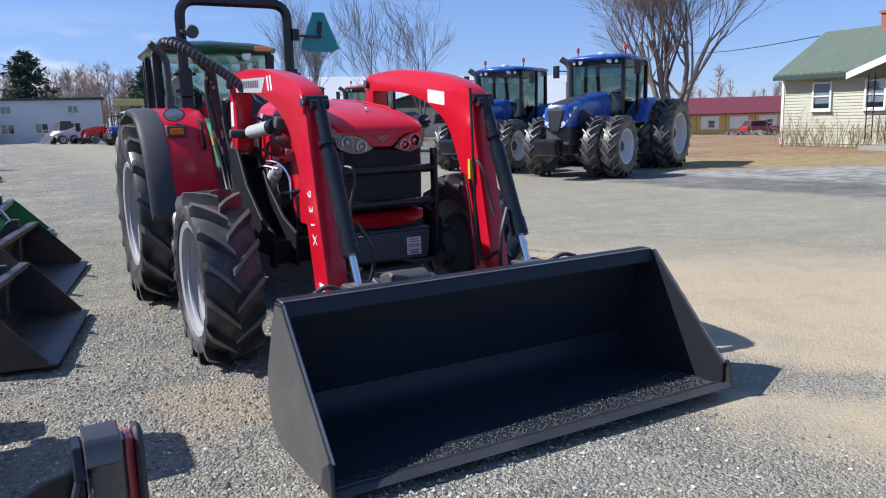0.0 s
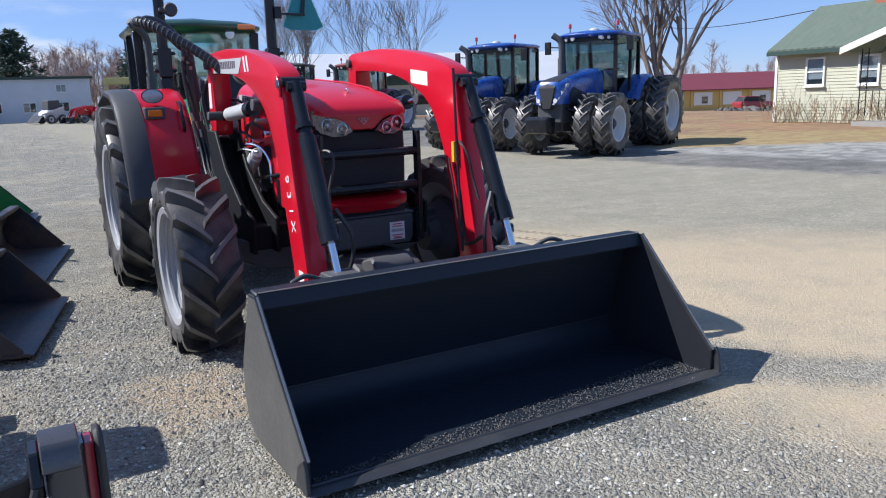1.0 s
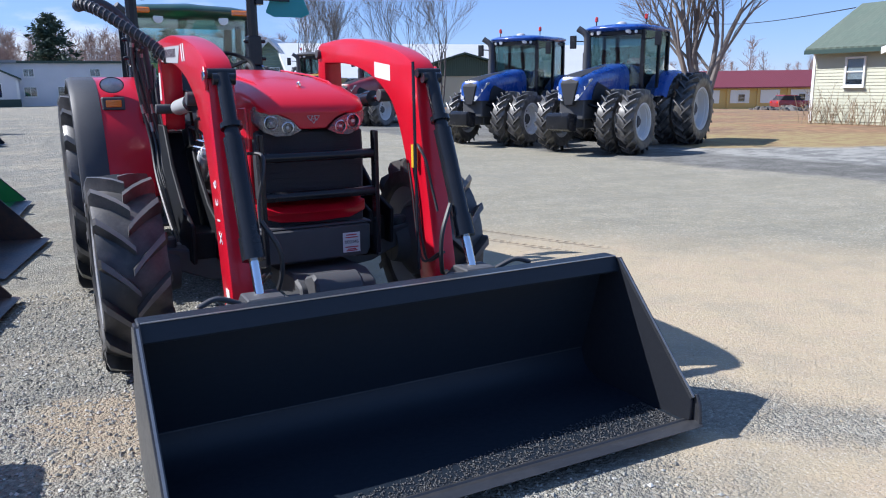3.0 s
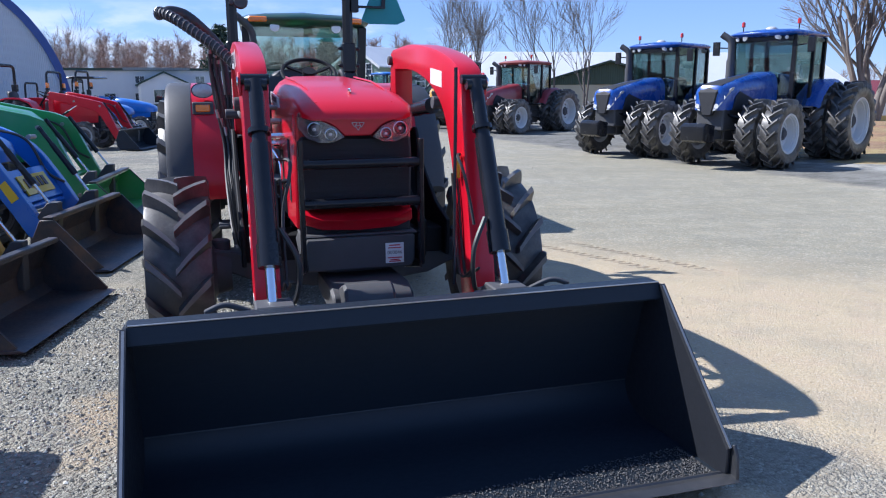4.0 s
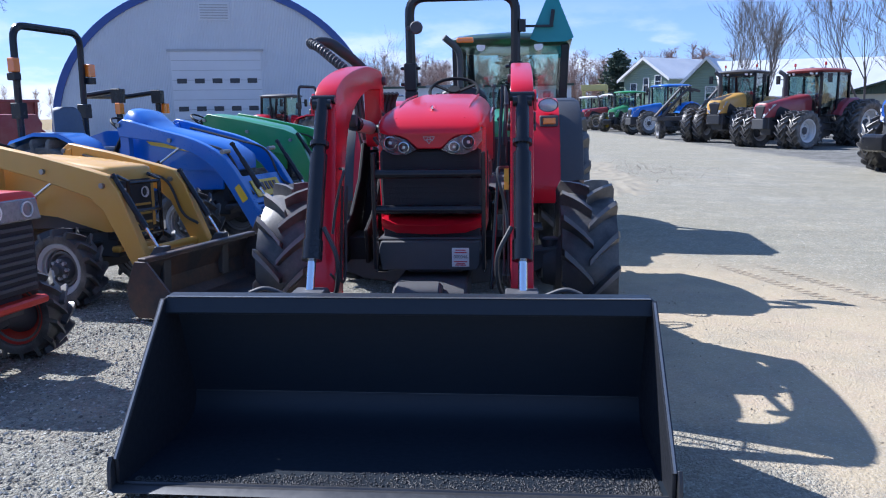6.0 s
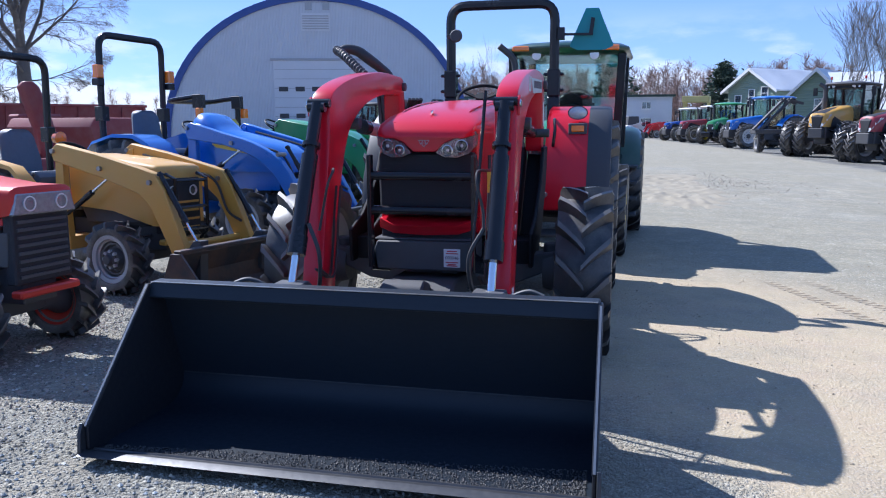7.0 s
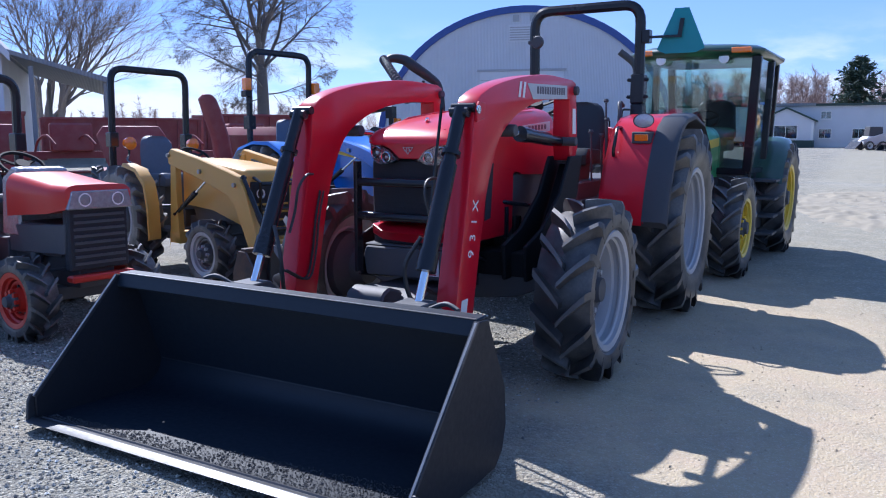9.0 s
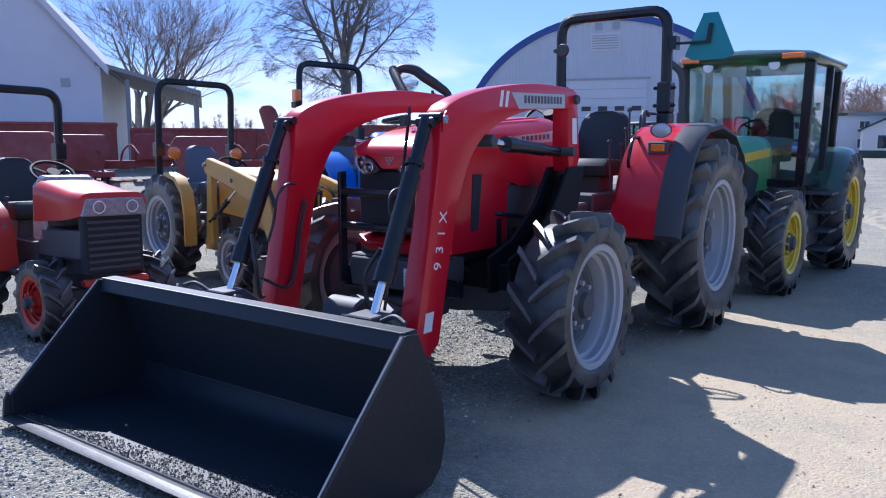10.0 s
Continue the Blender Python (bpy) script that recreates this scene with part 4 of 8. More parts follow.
    for x, y, z in ((0.30, 6.7, 1.45), (0.36, 6.8, 1.42), (0.42, 6.75, 1.55), (0.3, 7.1, 1.72)):
        S().tube([(x, y + 0.05, 1.05), (x, y, z)], 0.009, 6).ball((x, y, z + 0.02), 0.024, 8).link("lever", CHARCOAL, T)
    s = S()
    s.tube(smooth_path([(0.40, 7.1, 1.2), (0.42, 7.12, 1.6), (0.40, 7.18, 1.72), (0.40, 7.28, 1.70)]), 0.02, 8)
    s.link("armrest", CHARCOAL, T)
    for sx in (-1, 1):
        s = S().box(min(sx * 0.42, sx * 0.72), max(sx * 0.42, sx * 0.72), 6.05, 6.35, 0.55, 0.575)
        s.box(min(sx * 0.42, sx * 0.44), max(sx * 0.42, sx * 0.44), 6.05, 6.35, 0.55, 0.88)
        s.link("step", CHARCOAL, T, bevel=0.005)
    # fenders
    arc = [(6.215, 0.78), (6.275, 1.0), (6.375, 1.22), (6.485, 1.38), (6.615, 1.50), (6.81, 1.585), (7.15, 1.62), (7.55, 1.55), (7.84, 1.38), (8.0, 1.15)]
    for sx in (-1, 1):
        s = S()
        tk = 0.03
        inn = [(y + tk * 0.6, z - tk) for y, z in arc]
        s.loft([[(sx * x, y, z) for x in (0.52, 0.89)] + [(sx * x, yi, zi) for x in (0.89, 0.52)] for (y, z), (yi, zi) in zip(arc, inn)])
        fen = s.link("fender", RED, T, "bright red rear fender with black flare", smooth=50)
        s = S()
        ring = []
        for (y, z), (yi, zi) in zip(arc, inn):
            k = 0.02
            ring.append([(sx * 0.875, y - 0.003, z + 0.004), (sx * 1.03, y - 0.002, z + 0.004), (sx * 1.065, y + 0.012, z - 0.012), (sx * 1.07, y + 0.03, z - 0.04), (sx * 1.06, yi + 0.03, zi - 0.02), (sx * 0.875, yi, zi - 0.004)])
        s.loft(ring)
        s.link("flare", FLARE, fen, "black plastic wheel-arch flare", smooth=50)
        wallp = [(6.25, 0.88)] + arc[1:] + [(7.95, 0.95)]
        S().prism(wallp, sx * 0.52, sx * 0.545).link("inner_wall", RED, fen)
        # round work lamp and amber marker
        s = S()
        oval = Matrix.Translation((sx * 0.78, 6.56, 1.555)) @ Matrix.Diagonal((1.25, 1, 0.86, 1)) @ Matrix.Translation((-sx * 0.78, -6.56, -1.555))
        s = Shape(M @ oval)
        s.lathe([(0.05, 0.0), (0.05, 0.05), (0.0, 0.066), (-0.012, 0.068), (-0.012, 0.062)], 24, (sx * 0.78, 6.56, 1.555), "y")
        wl = s.link("work_lamp", CHARCOAL, fen)
        Shape(M @ oval).lathe([(-0.008, 0.062), (-0.018, 0.045), (-0.02, 0.0)], 20, (sx * 0.78, 6.56, 1.555), "y").link("lens", FROSTED, wl)
        S().box(sx * 0.785 - 0.078, sx * 0.785 + 0.078, 6.475, 6.60, 1.372, 1.468).link("marker_housing", CHARCOAL, fen, bevel=0.008)
        S().box(sx * 0.785 - 0.054, sx * 0.785 + 0.054, 6.467, 6.485, 1.394, 1.448).link("marker_lens", AMBER, fen, "amber turn marker", bevel=0.006)
        # grab loop
        S().tube(smooth_path([(sx * 0.58, 6.62, 1.50), (sx * 0.59, 6.48, 1.49), (sx * 0.60, 6.40, 1.41), (sx * 0.59, 6.39, 1.31), (sx * 0.58, 6.45, 1.25)]), 0.014, 8).link("grab_handle", BLACK, fen)
    # roll bar
    pr = rounded([(-0.505, 7.40, 1.0), (-0.505, 7.40, 1.8), (-0.505, 7.38, 2.59), (0.505, 7.38, 2.59), (0.505, 7.40, 1.8), (0.505, 7.40, 1.0)], 0.16, 6)
    rops = S().tube(pr, 0.048, 8, 0.8, up=(0, 1, 0), turn=math.pi / 8).link("roll_bar", BLACK, T, "black folding roll bar")
    for sx in (-1, 1):
        s = S()
        s.box(sx * 0.505 - 0.06, sx * 0.505 + 0.06, 7.33, 7.46, 1.72, 1.98)
        s.cyl((sx * 0.505 - 0.1, 7.36, 1.93), (sx * 0.505 + 0.1, 7.36, 1.93), 0.016)
        s.cyl((sx * 0.505 - 0.1, 7.36, 1.78), (sx * 0.505 + 0.1, 7.36, 1.78), 0.016)
        s.prism([(7.28, 0.9), (7.55, 0.9), (7.47, 1.72), (7.33, 1.72)], sx * 0.45, sx * 0.56)
        s.link("hinge", BLACK, rops, bevel=0.01)
    S().cyl((-0.505, 7.32, 2.30), (-0.505, 7.26, 2.30), 0.02).lathe([(0, 0), (0, 0.05), (0.03, 0.062), (0.05, 0.05), (0.05, 0)], 20, (-0.43, 7.24, 2.30), "y").link("rear_lamp", CHARCOAL, rops)
    s = S().bar((0.5, 7.38, 2.30), (0.86, 7.42, 2.30), 0.035, 0.02)
    s.bar((0.84, 7.42, 2.29), (0.86, 7.42, 2.45), 0.035, 0.012)
    s.box(0.535, 0.60, 7.33, 7.43, 2.25, 2.36)
    s.link("sign_bracket", BLACK, rops)
    sg = [(0.645, 2.19), (0.72, 2.155), (0.98, 2.155), (1.055, 2.19), (1.05, 2.21), (0.91, 2.54), (0.79, 2.54), (0.65, 2.21)]
    S().prism(sg, 7.435, 7.44, "y").link("slow_sign", TEAL, T, "back of a teal slow-vehicle triangle sign")
    # loader uprights
    for sx in (-1, 1):
        s = S()
        brace = [(5.34, 1.30), (5.58, 1.30), (5.50, 1.04), (5.24, 0.74), (5.0, 0.56), (4.62, 0.56), (4.60, 0.78), (4.86, 0.86), (5.16, 1.06)]
        s.prism(brace, sx * 0.44, sx * 0.465)
        s.prism(brace, sx * 0.585, sx * 0.61)
        s.box(min(sx * 0.2, sx * 0.6), max(sx * 0.2, sx * 0.6), 4.70, 4.98, 0.57, 0.72)
        s.bar((sx * 0.525, 5.50, 1.24), (sx * 0.525, 5.06, 0.66), 0.10, 0.03, (0, 1, 0))
        s.link("loader_mount", FLAT_BLACK, T, "black loader upright", bevel=0.006)
        # boom with long curved top and dropped front leg
        top = smooth_path([(0, 3.875, 1.12), (0, 3.935, 1.42), (0, 3.965, 1.60), (0, 4.12, 1.69), (0, 4.47, 1.765), (0, 4.95, 1.815), (0, 5.42, 1.81)], 4)
        low = smooth_path([(0, 5.37, 1.68), (0, 5.0, 1.665), (0, 4.70, 1.62), (0, 4.45, 1.54), (0, 4.26, 1.42), (0, 4.14, 1.22), (0, 4.06, 0.98), (0, 3.93, 0.42)], 4)
        poly = [(3.72, 0.40), (3.77, 0.66)] + [(p.y, p.z) for p in top] + [(5.49, 1.79), (5.55, 1.36), (5.50, 1.27), (5.40, 1.27), (5.37, 1.40)] + [(p.y, p.z) for p in low] + [(3.84, 0.36)]
        arm = S().prism(poly, sx * 0.465, sx * 0.585).link("loader_arm", RED, T, "bright red curved loader arm", bevel=0.012, seg=2, smooth=40)
        for py, pz, xa, xb, pr in ((5.46, 1.74, 0.44, 0.61, 0.03), (4.42, 1.47, 0.45, 0.61, 0.035), (5.36, 1.40, 0.44, 0.64, 0.03), (3.66, 0.46, 0.44, 0.61, 0.03)):
            S().cyl((sx * xa, py, pz), (sx * xb, py, pz), pr).link("pivot_pin", CHARCOAL, arm, bevel=0.003)
        S().prism([(3.95, 1.51), (4.04, 1.53), (4.05, 1.61), (3.98, 1.62), (3.945, 1.58)], sx * 0.585, sx * 0.60).link("knee_plate", RED, arm, bevel=0.003)
        S().cyl((sx * 0.463, 3.94, 1.585), (sx * 0.589, 3.94, 1.585), 0.024).link("knee_pin", BLACK, arm)
        S().cyl((sx * 0.60, 3.96, 1.575), (sx * 0.606, 3.96, 1.575), 0.022).link("pin_cap", CHROME, arm)
        # decals
        xo = sx * 0.5862
        strip = S().prism([(4.63, 1.745), (5.30, 1.765), (5.31, 1.68), (4.72, 1.655)], xo, xo + sx * 0.0015).link("arm_decal", DECAL_GREY, arm, "silver name decal")
        for k in range(12):
            y = 4.78 + k * 0.041
            S().prism([(y, 1.69 + k * 0.0012), (y + 0.026, 1.69 + k * 0.0012), (y + 0.026, 1.735 + k * 0.0012), (y, 1.735 + k * 0.0012)], xo + sx * 0.0015, xo + sx * 0.003).link("decal_bar", DECAL_INK, strip)
        for k in range(2):
            S().prism([(4.50 + k * 0.06, 1.66), (4.53 + k * 0.06, 1.66), (4.55 + k * 0.06, 1.75), (4.52 + k * 0.06, 1.75)], xo, xo + sx * 0.0015).link("decal_slash", DECAL, arm)
        for k, ch in enumerate("931X"):
            dy = sx * (k - 1.5) * 0.083
            mk = Matrix.Translation((0, -6.3, 0)) @ Matrix.Translation((sx * 0.587, 3.94 + dy * 0.2, 0.955 + dy)) @ (pose(0, 0, 0, 90, 0, 90) if sx > 0 else pose(0, 0, 0, 90, 0, -90)) @ pose(0, 0, 0, 0, 0, 84 if sx > 0 else -84)
            writing(ch, 0.09, DECAL, arm, mk)
        S().prism([(3.79, 0.50), (3.86, 0.50), (3.88, 0.60), (3.81, 0.60)], xo, xo + sx * 0.0015).link("warning_label", DECAL, arm)
        S().prism([(5.43, 1.45), (5.50, 1.45), (5.48, 1.62), (5.42, 1.62)], xo, xo + sx * 0.0015).link("warning_label", DECAL, arm)
        if sx > 0:
            S().prism([(4.28, 1.55), (4.50, 1.575), (4.50, 1.66), (4.28, 1.635)], 0.4650, 0.4635).link("warning_label", DECAL, arm, "white warning label")
        cylinder(T, M @ Vector((sx * 0.525, 3.90, 1.56)), M @ Vector((sx * 0.525, 3.46, 0.60)), 0.79, 0.045)
        S().cyl((sx * 0.525, 3.81, 1.365), (sx * 0.525, 3.80, 1.343), 0.050, n=18).link("cylinder_collar", BLACK, T)
        cylinder(T, M @ Vector((sx * 0.525, 5.36, 1.40)), M @ Vector((sx * 0.525, 4.42, 1.47)), 0.72, 0.042)
        # pale sleeve added on the left barrel stands in for sunlight on it
        if sx < 0:
            a, b = Vector((-0.525, 5.36, 1.40)), Vector((-0.525, 4.42, 1.47))
            S().cyl(a.lerp(b, 0.14), a.lerp(b, 0.66), 0.0455, n=18).link("sunlit_sleeve", WHITE_BARREL, T, "pale sleeve coloured for the sun on the left lift cylinder")
        # steel lines down the leg and hoses at the elbow
        s = S()
        for k in range(2):
            xx = sx * (0.455 - 0.025 * k)
            s.tube(smooth_path([(xx, 3.99, 1.12), (xx, 3.94, 0.95), (xx, 3.90, 0.75), (xx, 3.83, 0.62), (xx, 3.64, 0.7)]), 0.007, 6)
        s.link("hydraulic_line", HOSE, T)
        s = S()
        s.tube(smooth_path([(sx * 0.45, 3.92, 1.22), (sx * 0.40, 3.80, 1.22), (sx * 0.41, 3.74, 1.15), (sx * 0.44, 3.74, 1.02), (sx * 0.45, 3.70, 0.9)]), 0.008, 6)
        s.link("hydraulic_fitting", HOSE, T)
        S().tube(smooth_path([(sx * 0.47, 3.60, 0.95), (sx * 0.40, 3.56, 0.8), (sx * 0.42, 3.6, 0.62), (sx * 0.5, 3.7, 0.58)]), 0.012, 6).link("hydraulic_hose", HOSE, T)
    S().box(0.43, 0.455, 3.93, 3.955, 1.10, 1.22).link("yellow_tag", YELLOW, T, "yellow tag on the loader arm")
    S().tube([(0.424, 3.90, 1.64), (0.395, 3.83, 1.1), (0.365, 3.75, 0.60)], 0.009, 6).link("level_rod", BLACK, T, "thin black bucket level rod")
    # quick-attach brackets
    for sx in (-1, 1):
        s = S()
        s.prism([(3.40, 0.24), (3.52, 0.22), (3.80, 0.40), (3.70, 0.52), (3.52, 0.66), (3.38, 0.66), (3.37, 0.4)], sx * 0.44, sx * 0.60)
        s.cyl((sx * 0.36, 3.44, 0.62), (sx * 0.68, 3.44, 0.62), 0.024)
        s.tube(smooth_path([(sx * 0.62, 3.42, 0.64), (sx * 0.72, 3.40, 0.68), (sx * 0.80, 3.38, 0.66)]), 0.014, 6)
        s.link("attach_bracket", CHARCOAL, T, bevel=0.006)
    # the big black bucket
    prof = [(3.05, 0.690), (3.08, 0.715), (3.14, 0.705), (3.292, 0.205), (3.284, 0.155), (3.258, 0.113), (3.217, 0.084), (3.162, 0.067), (3.10, 0.060), (2.55, 0.074)]
    prof = [(y - 6.3, z) for y, z in prof]
    sidep = [(3.03, 0.718), (3.12, 0.713), (3.29, 0.38), (3.305, 0.21), (3.27, 0.10), (3.20, 0.045), (3.05, 0.042), (2.62, 0.058), (2.53, 0.10), (2.53, 0.20)]
    sidep = [(y - 6.3, z) for y, z in sidep]
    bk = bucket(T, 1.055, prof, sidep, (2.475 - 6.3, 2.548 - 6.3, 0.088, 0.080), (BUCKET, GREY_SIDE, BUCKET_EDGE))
    tagged(bk, "wide black steel loader bucket")
    # lighter grey skin on the left end only: sunlight put into its colour
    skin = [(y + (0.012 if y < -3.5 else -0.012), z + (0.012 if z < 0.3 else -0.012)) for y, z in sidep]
    Shape().prism(skin, -1.0712, -1.0745).link("side_skin", SUNLIT_SKIN, bk, "left outer bucket side, grey lightened for the sun on it")
    tp = Shape(M).prism([(3.02, 0.655), (3.035, 0.65), (3.06, 0.706), (3.13, 0.713), (3.13, 0.727), (3.045, 0.727)], -1.06, 1.06)
    tp.link("top_flange", BUCKET, bk, bevel=0.006)
    Shape(M).box(-1.05, 1.05, 3.038, 3.048, 0.7255, 0.7285).link("worn_lip", EDGE_BRIGHT, bk, "thin bare worn line on the bucket edge")
    for sx in (-1, 1):
        Shape(M).bar((sx * 1.0625, 3.024, 0.715), (sx * 1.0625, 2.524, 0.205), 0.009, 0.008, (0, -1, 1)).link("worn_edge", EDGE_BRIGHT, bk)
    # paler rod laid in the bend, drawing its crease as a thin line
    Shape(M).tube([(-1.05, 3.2775, 0.204), (1.05, 3.2775, 0.204)], 0.0035, 6).link("bend_line", BUCKET_EDGE, bk, "thin pale bend line across the bucket back")
    Shape(M).prism([(2.540, 0.087), (2.566, 0.086), (2.566, 0.096), (2.552, 0.100)], -1.05, 1.05).link("weld_bead", BUCKET_EDGE, bk)
    for sx in (-1, 1):
        Shape(M).prism([(2.49, 0.09), (2.62, 0.08), (2.58, 0.18), (2.52, 0.22), (2.50, 0.18)], sx * 1.072, sx * 1.088).link("cheek", BUCKET_EDGE, bk, bevel=0.003)
        Shape(M).cyl((sx * 0.52, 3.185, 0.54), (sx * 0.52, 3.215, 0.53), 0.015).link("bolt", CHARCOAL, bk)
    rg = np.random.default_rng(21)
    gx = 1.03 - 2.06 * rg.uniform(0, 1, 4600) ** 1.5
    spots = np.column_stack([gx, 2.565 + (0.05 + 0.095 * (gx + 1.03)) * rg.uniform(0, 1, 4600) ** 1.5 - 6.3])
    grit = scatter(spots, 0.0025, 0.008, lambda x, y: 0.086 - (y + 3.7) * 0.028 + 0.003, 22)
    gm = bpy.data.meshes.new("grit")
    gm.from_pydata(*grit)
    gm.materials.append(BUCKET_GRIT)
    tagged(shared("grit", gm, bk, Matrix()), "loose black grit on the bucket floor", kind="stuff")
    # wrapped hose loop over the left arm: slim spiral-wrapped rise, thick sleeved return
    back = smooth_path([(-0.985, 5.50, 2.01), (-0.94, 5.55, 2.035), (-0.86, 5.60, 2.02), (-0.79, 5.62, 1.97), (-0.71, 5.69, 1.90), (-0.643, 5.74, 1.83), (-0.62, 5.76, 1.70), (-0.61, 5.75, 1.52)], 5)
    fat = [0.024 + 0.017 * math.sin(math.pi * min(1.0, i / (len(back) - 1) * 1.25)) for i in range(len(back))]
    hl = S().tube(back, fat, 12).link("hose_loop", HOSE, T, "black spiral-wrapped hydraulic hose loop", smooth=60)
    path = smooth_path([(-0.565, 5.15, 1.69), (-0.66, 5.23, 1.79), (-0.78, 5.31, 1.885), (-0.90, 5.40, 1.975), (-0.985, 5.49, 2.02), (-1.0, 5.58, 2.015)], 10)
    s = S()
    for i in range(0, len(path) - 2, 2):
        a, b = path[i], path[i + 2]
        d = (b - a).normalized()
        u = d.cross(Vector((0.3, 0.2, 1))).normalized()
        w = d.cross(u)
        s.tube([a + 0.0335 * (math.cos(q) * u + math.sin(q) * w) + d * 0.035 * q / 6.283 for q in (2 * math.pi * k / 10 for k in range(11))], 0.0035, 5)
    s.link("spiral_wrap", SLEEVE, hl)
    S().tube(path, 0.031, 10).link("sleeve", HOSE, hl, "slim black wrapped hose sleeve")
    # valve block, steel pipes and oil filter between left upright and cab
    s = S()
    s.box(-0.56, -0.40, 5.62, 5.86, 1.0, 1.25)
    for k in range(4):
        s.tube(smooth_path([(-0.54 + 0.04 * k, 5.75, 1.25), (-0.56 + 0.04 * k, 5.82, 1.5), (-0.53 + 0.03 * k, 5.84, 1.60), (-0.50 + 0.03 * k, 5.8, 1.66)]), 0.016, 6)
        s.tube(smooth_path([(-0.54 + 0.04 * k, 5.75, 1.0), (-0.60 + 0.03 * k, 5.66, 0.8), (-0.52, 5.5, 0.62 + 0.03 * k)]), 0.014, 6)
    s.link("valve_block", HOSE, T, "stack of black hydraulic hoses and valves")
    for k in range(3):
        s = S().cyl((-0.54 + 0.05 * k, 5.70, 1.24), (-0.54 + 0.05 * k, 5.70, 1.34), 0.018)
        s.tube([(-0.50 + 0.035 * k, 5.84, 1.3), (-0.50 + 0.03 * k, 5.86, 1.62)], 0.010, 6)
        s.link("steel_fitting", CHROME, T, "bright steel hose fitting")
        S().tube(smooth_path([(-0.58 - 0.02 * k, 5.86, 1.68 - 0.03 * k), (-0.58 - 0.025 * k, 5.90, 1.52), (-0.58 - 0.02 * k, 5.86, 1.3), (-0.56, 5.78, 1.0)]), 0.015, 8).link("hydraulic_hose", HOSE, T)
        S().cyl((-0.565 - 0.025 * k, 5.905, 1.50), (-0.56 - 0.025 * k, 5.912, 1.66), 0.0165, n=10).link("crimp_sleeve", STEEL, T)
    for k in range(5):
        x = -0.715 + 0.013 * k
        run = smooth_path([(x + 0.01, 5.62, 1.86 - 0.02 * k), (x - 0.008 * (k % 2), 5.64 + 0.012 * (k % 3), 1.72), (x + 0.02, 5.63 - 0.01 * (k % 2), 1.48), (x + 0.06, 5.60 + 0.015 * (k % 2), 1.20), (-0.655 + 0.012 * k, 5.46, 0.98), (-0.645 + 0.015 * k, 5.18 + 0.02 * k, 0.76), (-0.63 + 0.02 * k, 4.98 + 0.03 * k, 0.62)], 5)
        hose = S().tube(run, 0.0115, 7).link("hydraulic_hose", HOSE, T)
        for i, n in ((2 + 2 * (k % 3), 1), (11 + k % 4, 1)):
            S().tube(run[i:i + n + 1], 0.0145, 8).link("crimp_sleeve", STEEL, hose, "bare steel hose crimp")
        e = run[-1]
        S().cyl(e, (e.x + 0.01, e.y - 0.05, e.z - 0.03), 0.015, n=6).cyl((e.x + 0.01, e.y - 0.05, e.z - 0.03), (e.x + 0.012, e.y - 0.065, e.z - 0.038), 0.020, n=6).link("end_fitting", CHROME if k % 2 else STEEL, hose, "bright steel hose end")
    S().cyl((-0.41, 5.44, 0.94), (-0.40, 5.14, 1.13), 0.046).cyl((-0.40, 5.14, 1.13), (-0.399, 5.10, 1.155), 0.036).link("silver_canister", WHITE_BARREL, T, "pale silver filter canister", bevel=0.004)
    S().tube(smooth_path([(-0.42, 5.50, 1.00), (-0.47, 5.48, 1.12), (-0.44, 5.26, 1.20), (-0.38, 5.12, 1.19), (-0.34, 5.04, 1.10), (-0.34, 5.02, 0.95)]), 0.010, 6).link("steel_pipe", CHROME, T)
    S().tube(smooth_path([(-0.46, 5.46, 0.98), (-0.50, 5.44, 1.10), (-0.47, 5.22, 1.17), (-0.40, 5.08, 1.16)]), 0.009, 6).link("steel_pipe", CHROME, T)
    # clamps, valve knobs and small lines on the sunlit side of the engine
    for k, (y, z) in enumerate(((4.9, 1.28), (5.05, 1.36), (5.18, 1.22), (5.28, 1.44))):
        S().cyl((-0.32, y, z), (-0.40, y, z), 0.018, n=10).cyl((-0.40, y, z), (-0.41, y, z), 0.026, n=6).link("fitting", STEEL if k % 2 else CHROME, T)
        S().tube(smooth_path([(-0.38, y, z), (-0.44, y + 0.03, z + 0.06), (-0.45, y + 0.2, z + 0.05), (-0.42, y + 0.35, z - 0.08)]), 0.010, 6).link("hydraulic_hose", HOSE, T)
    return T


red_loader_tractor()


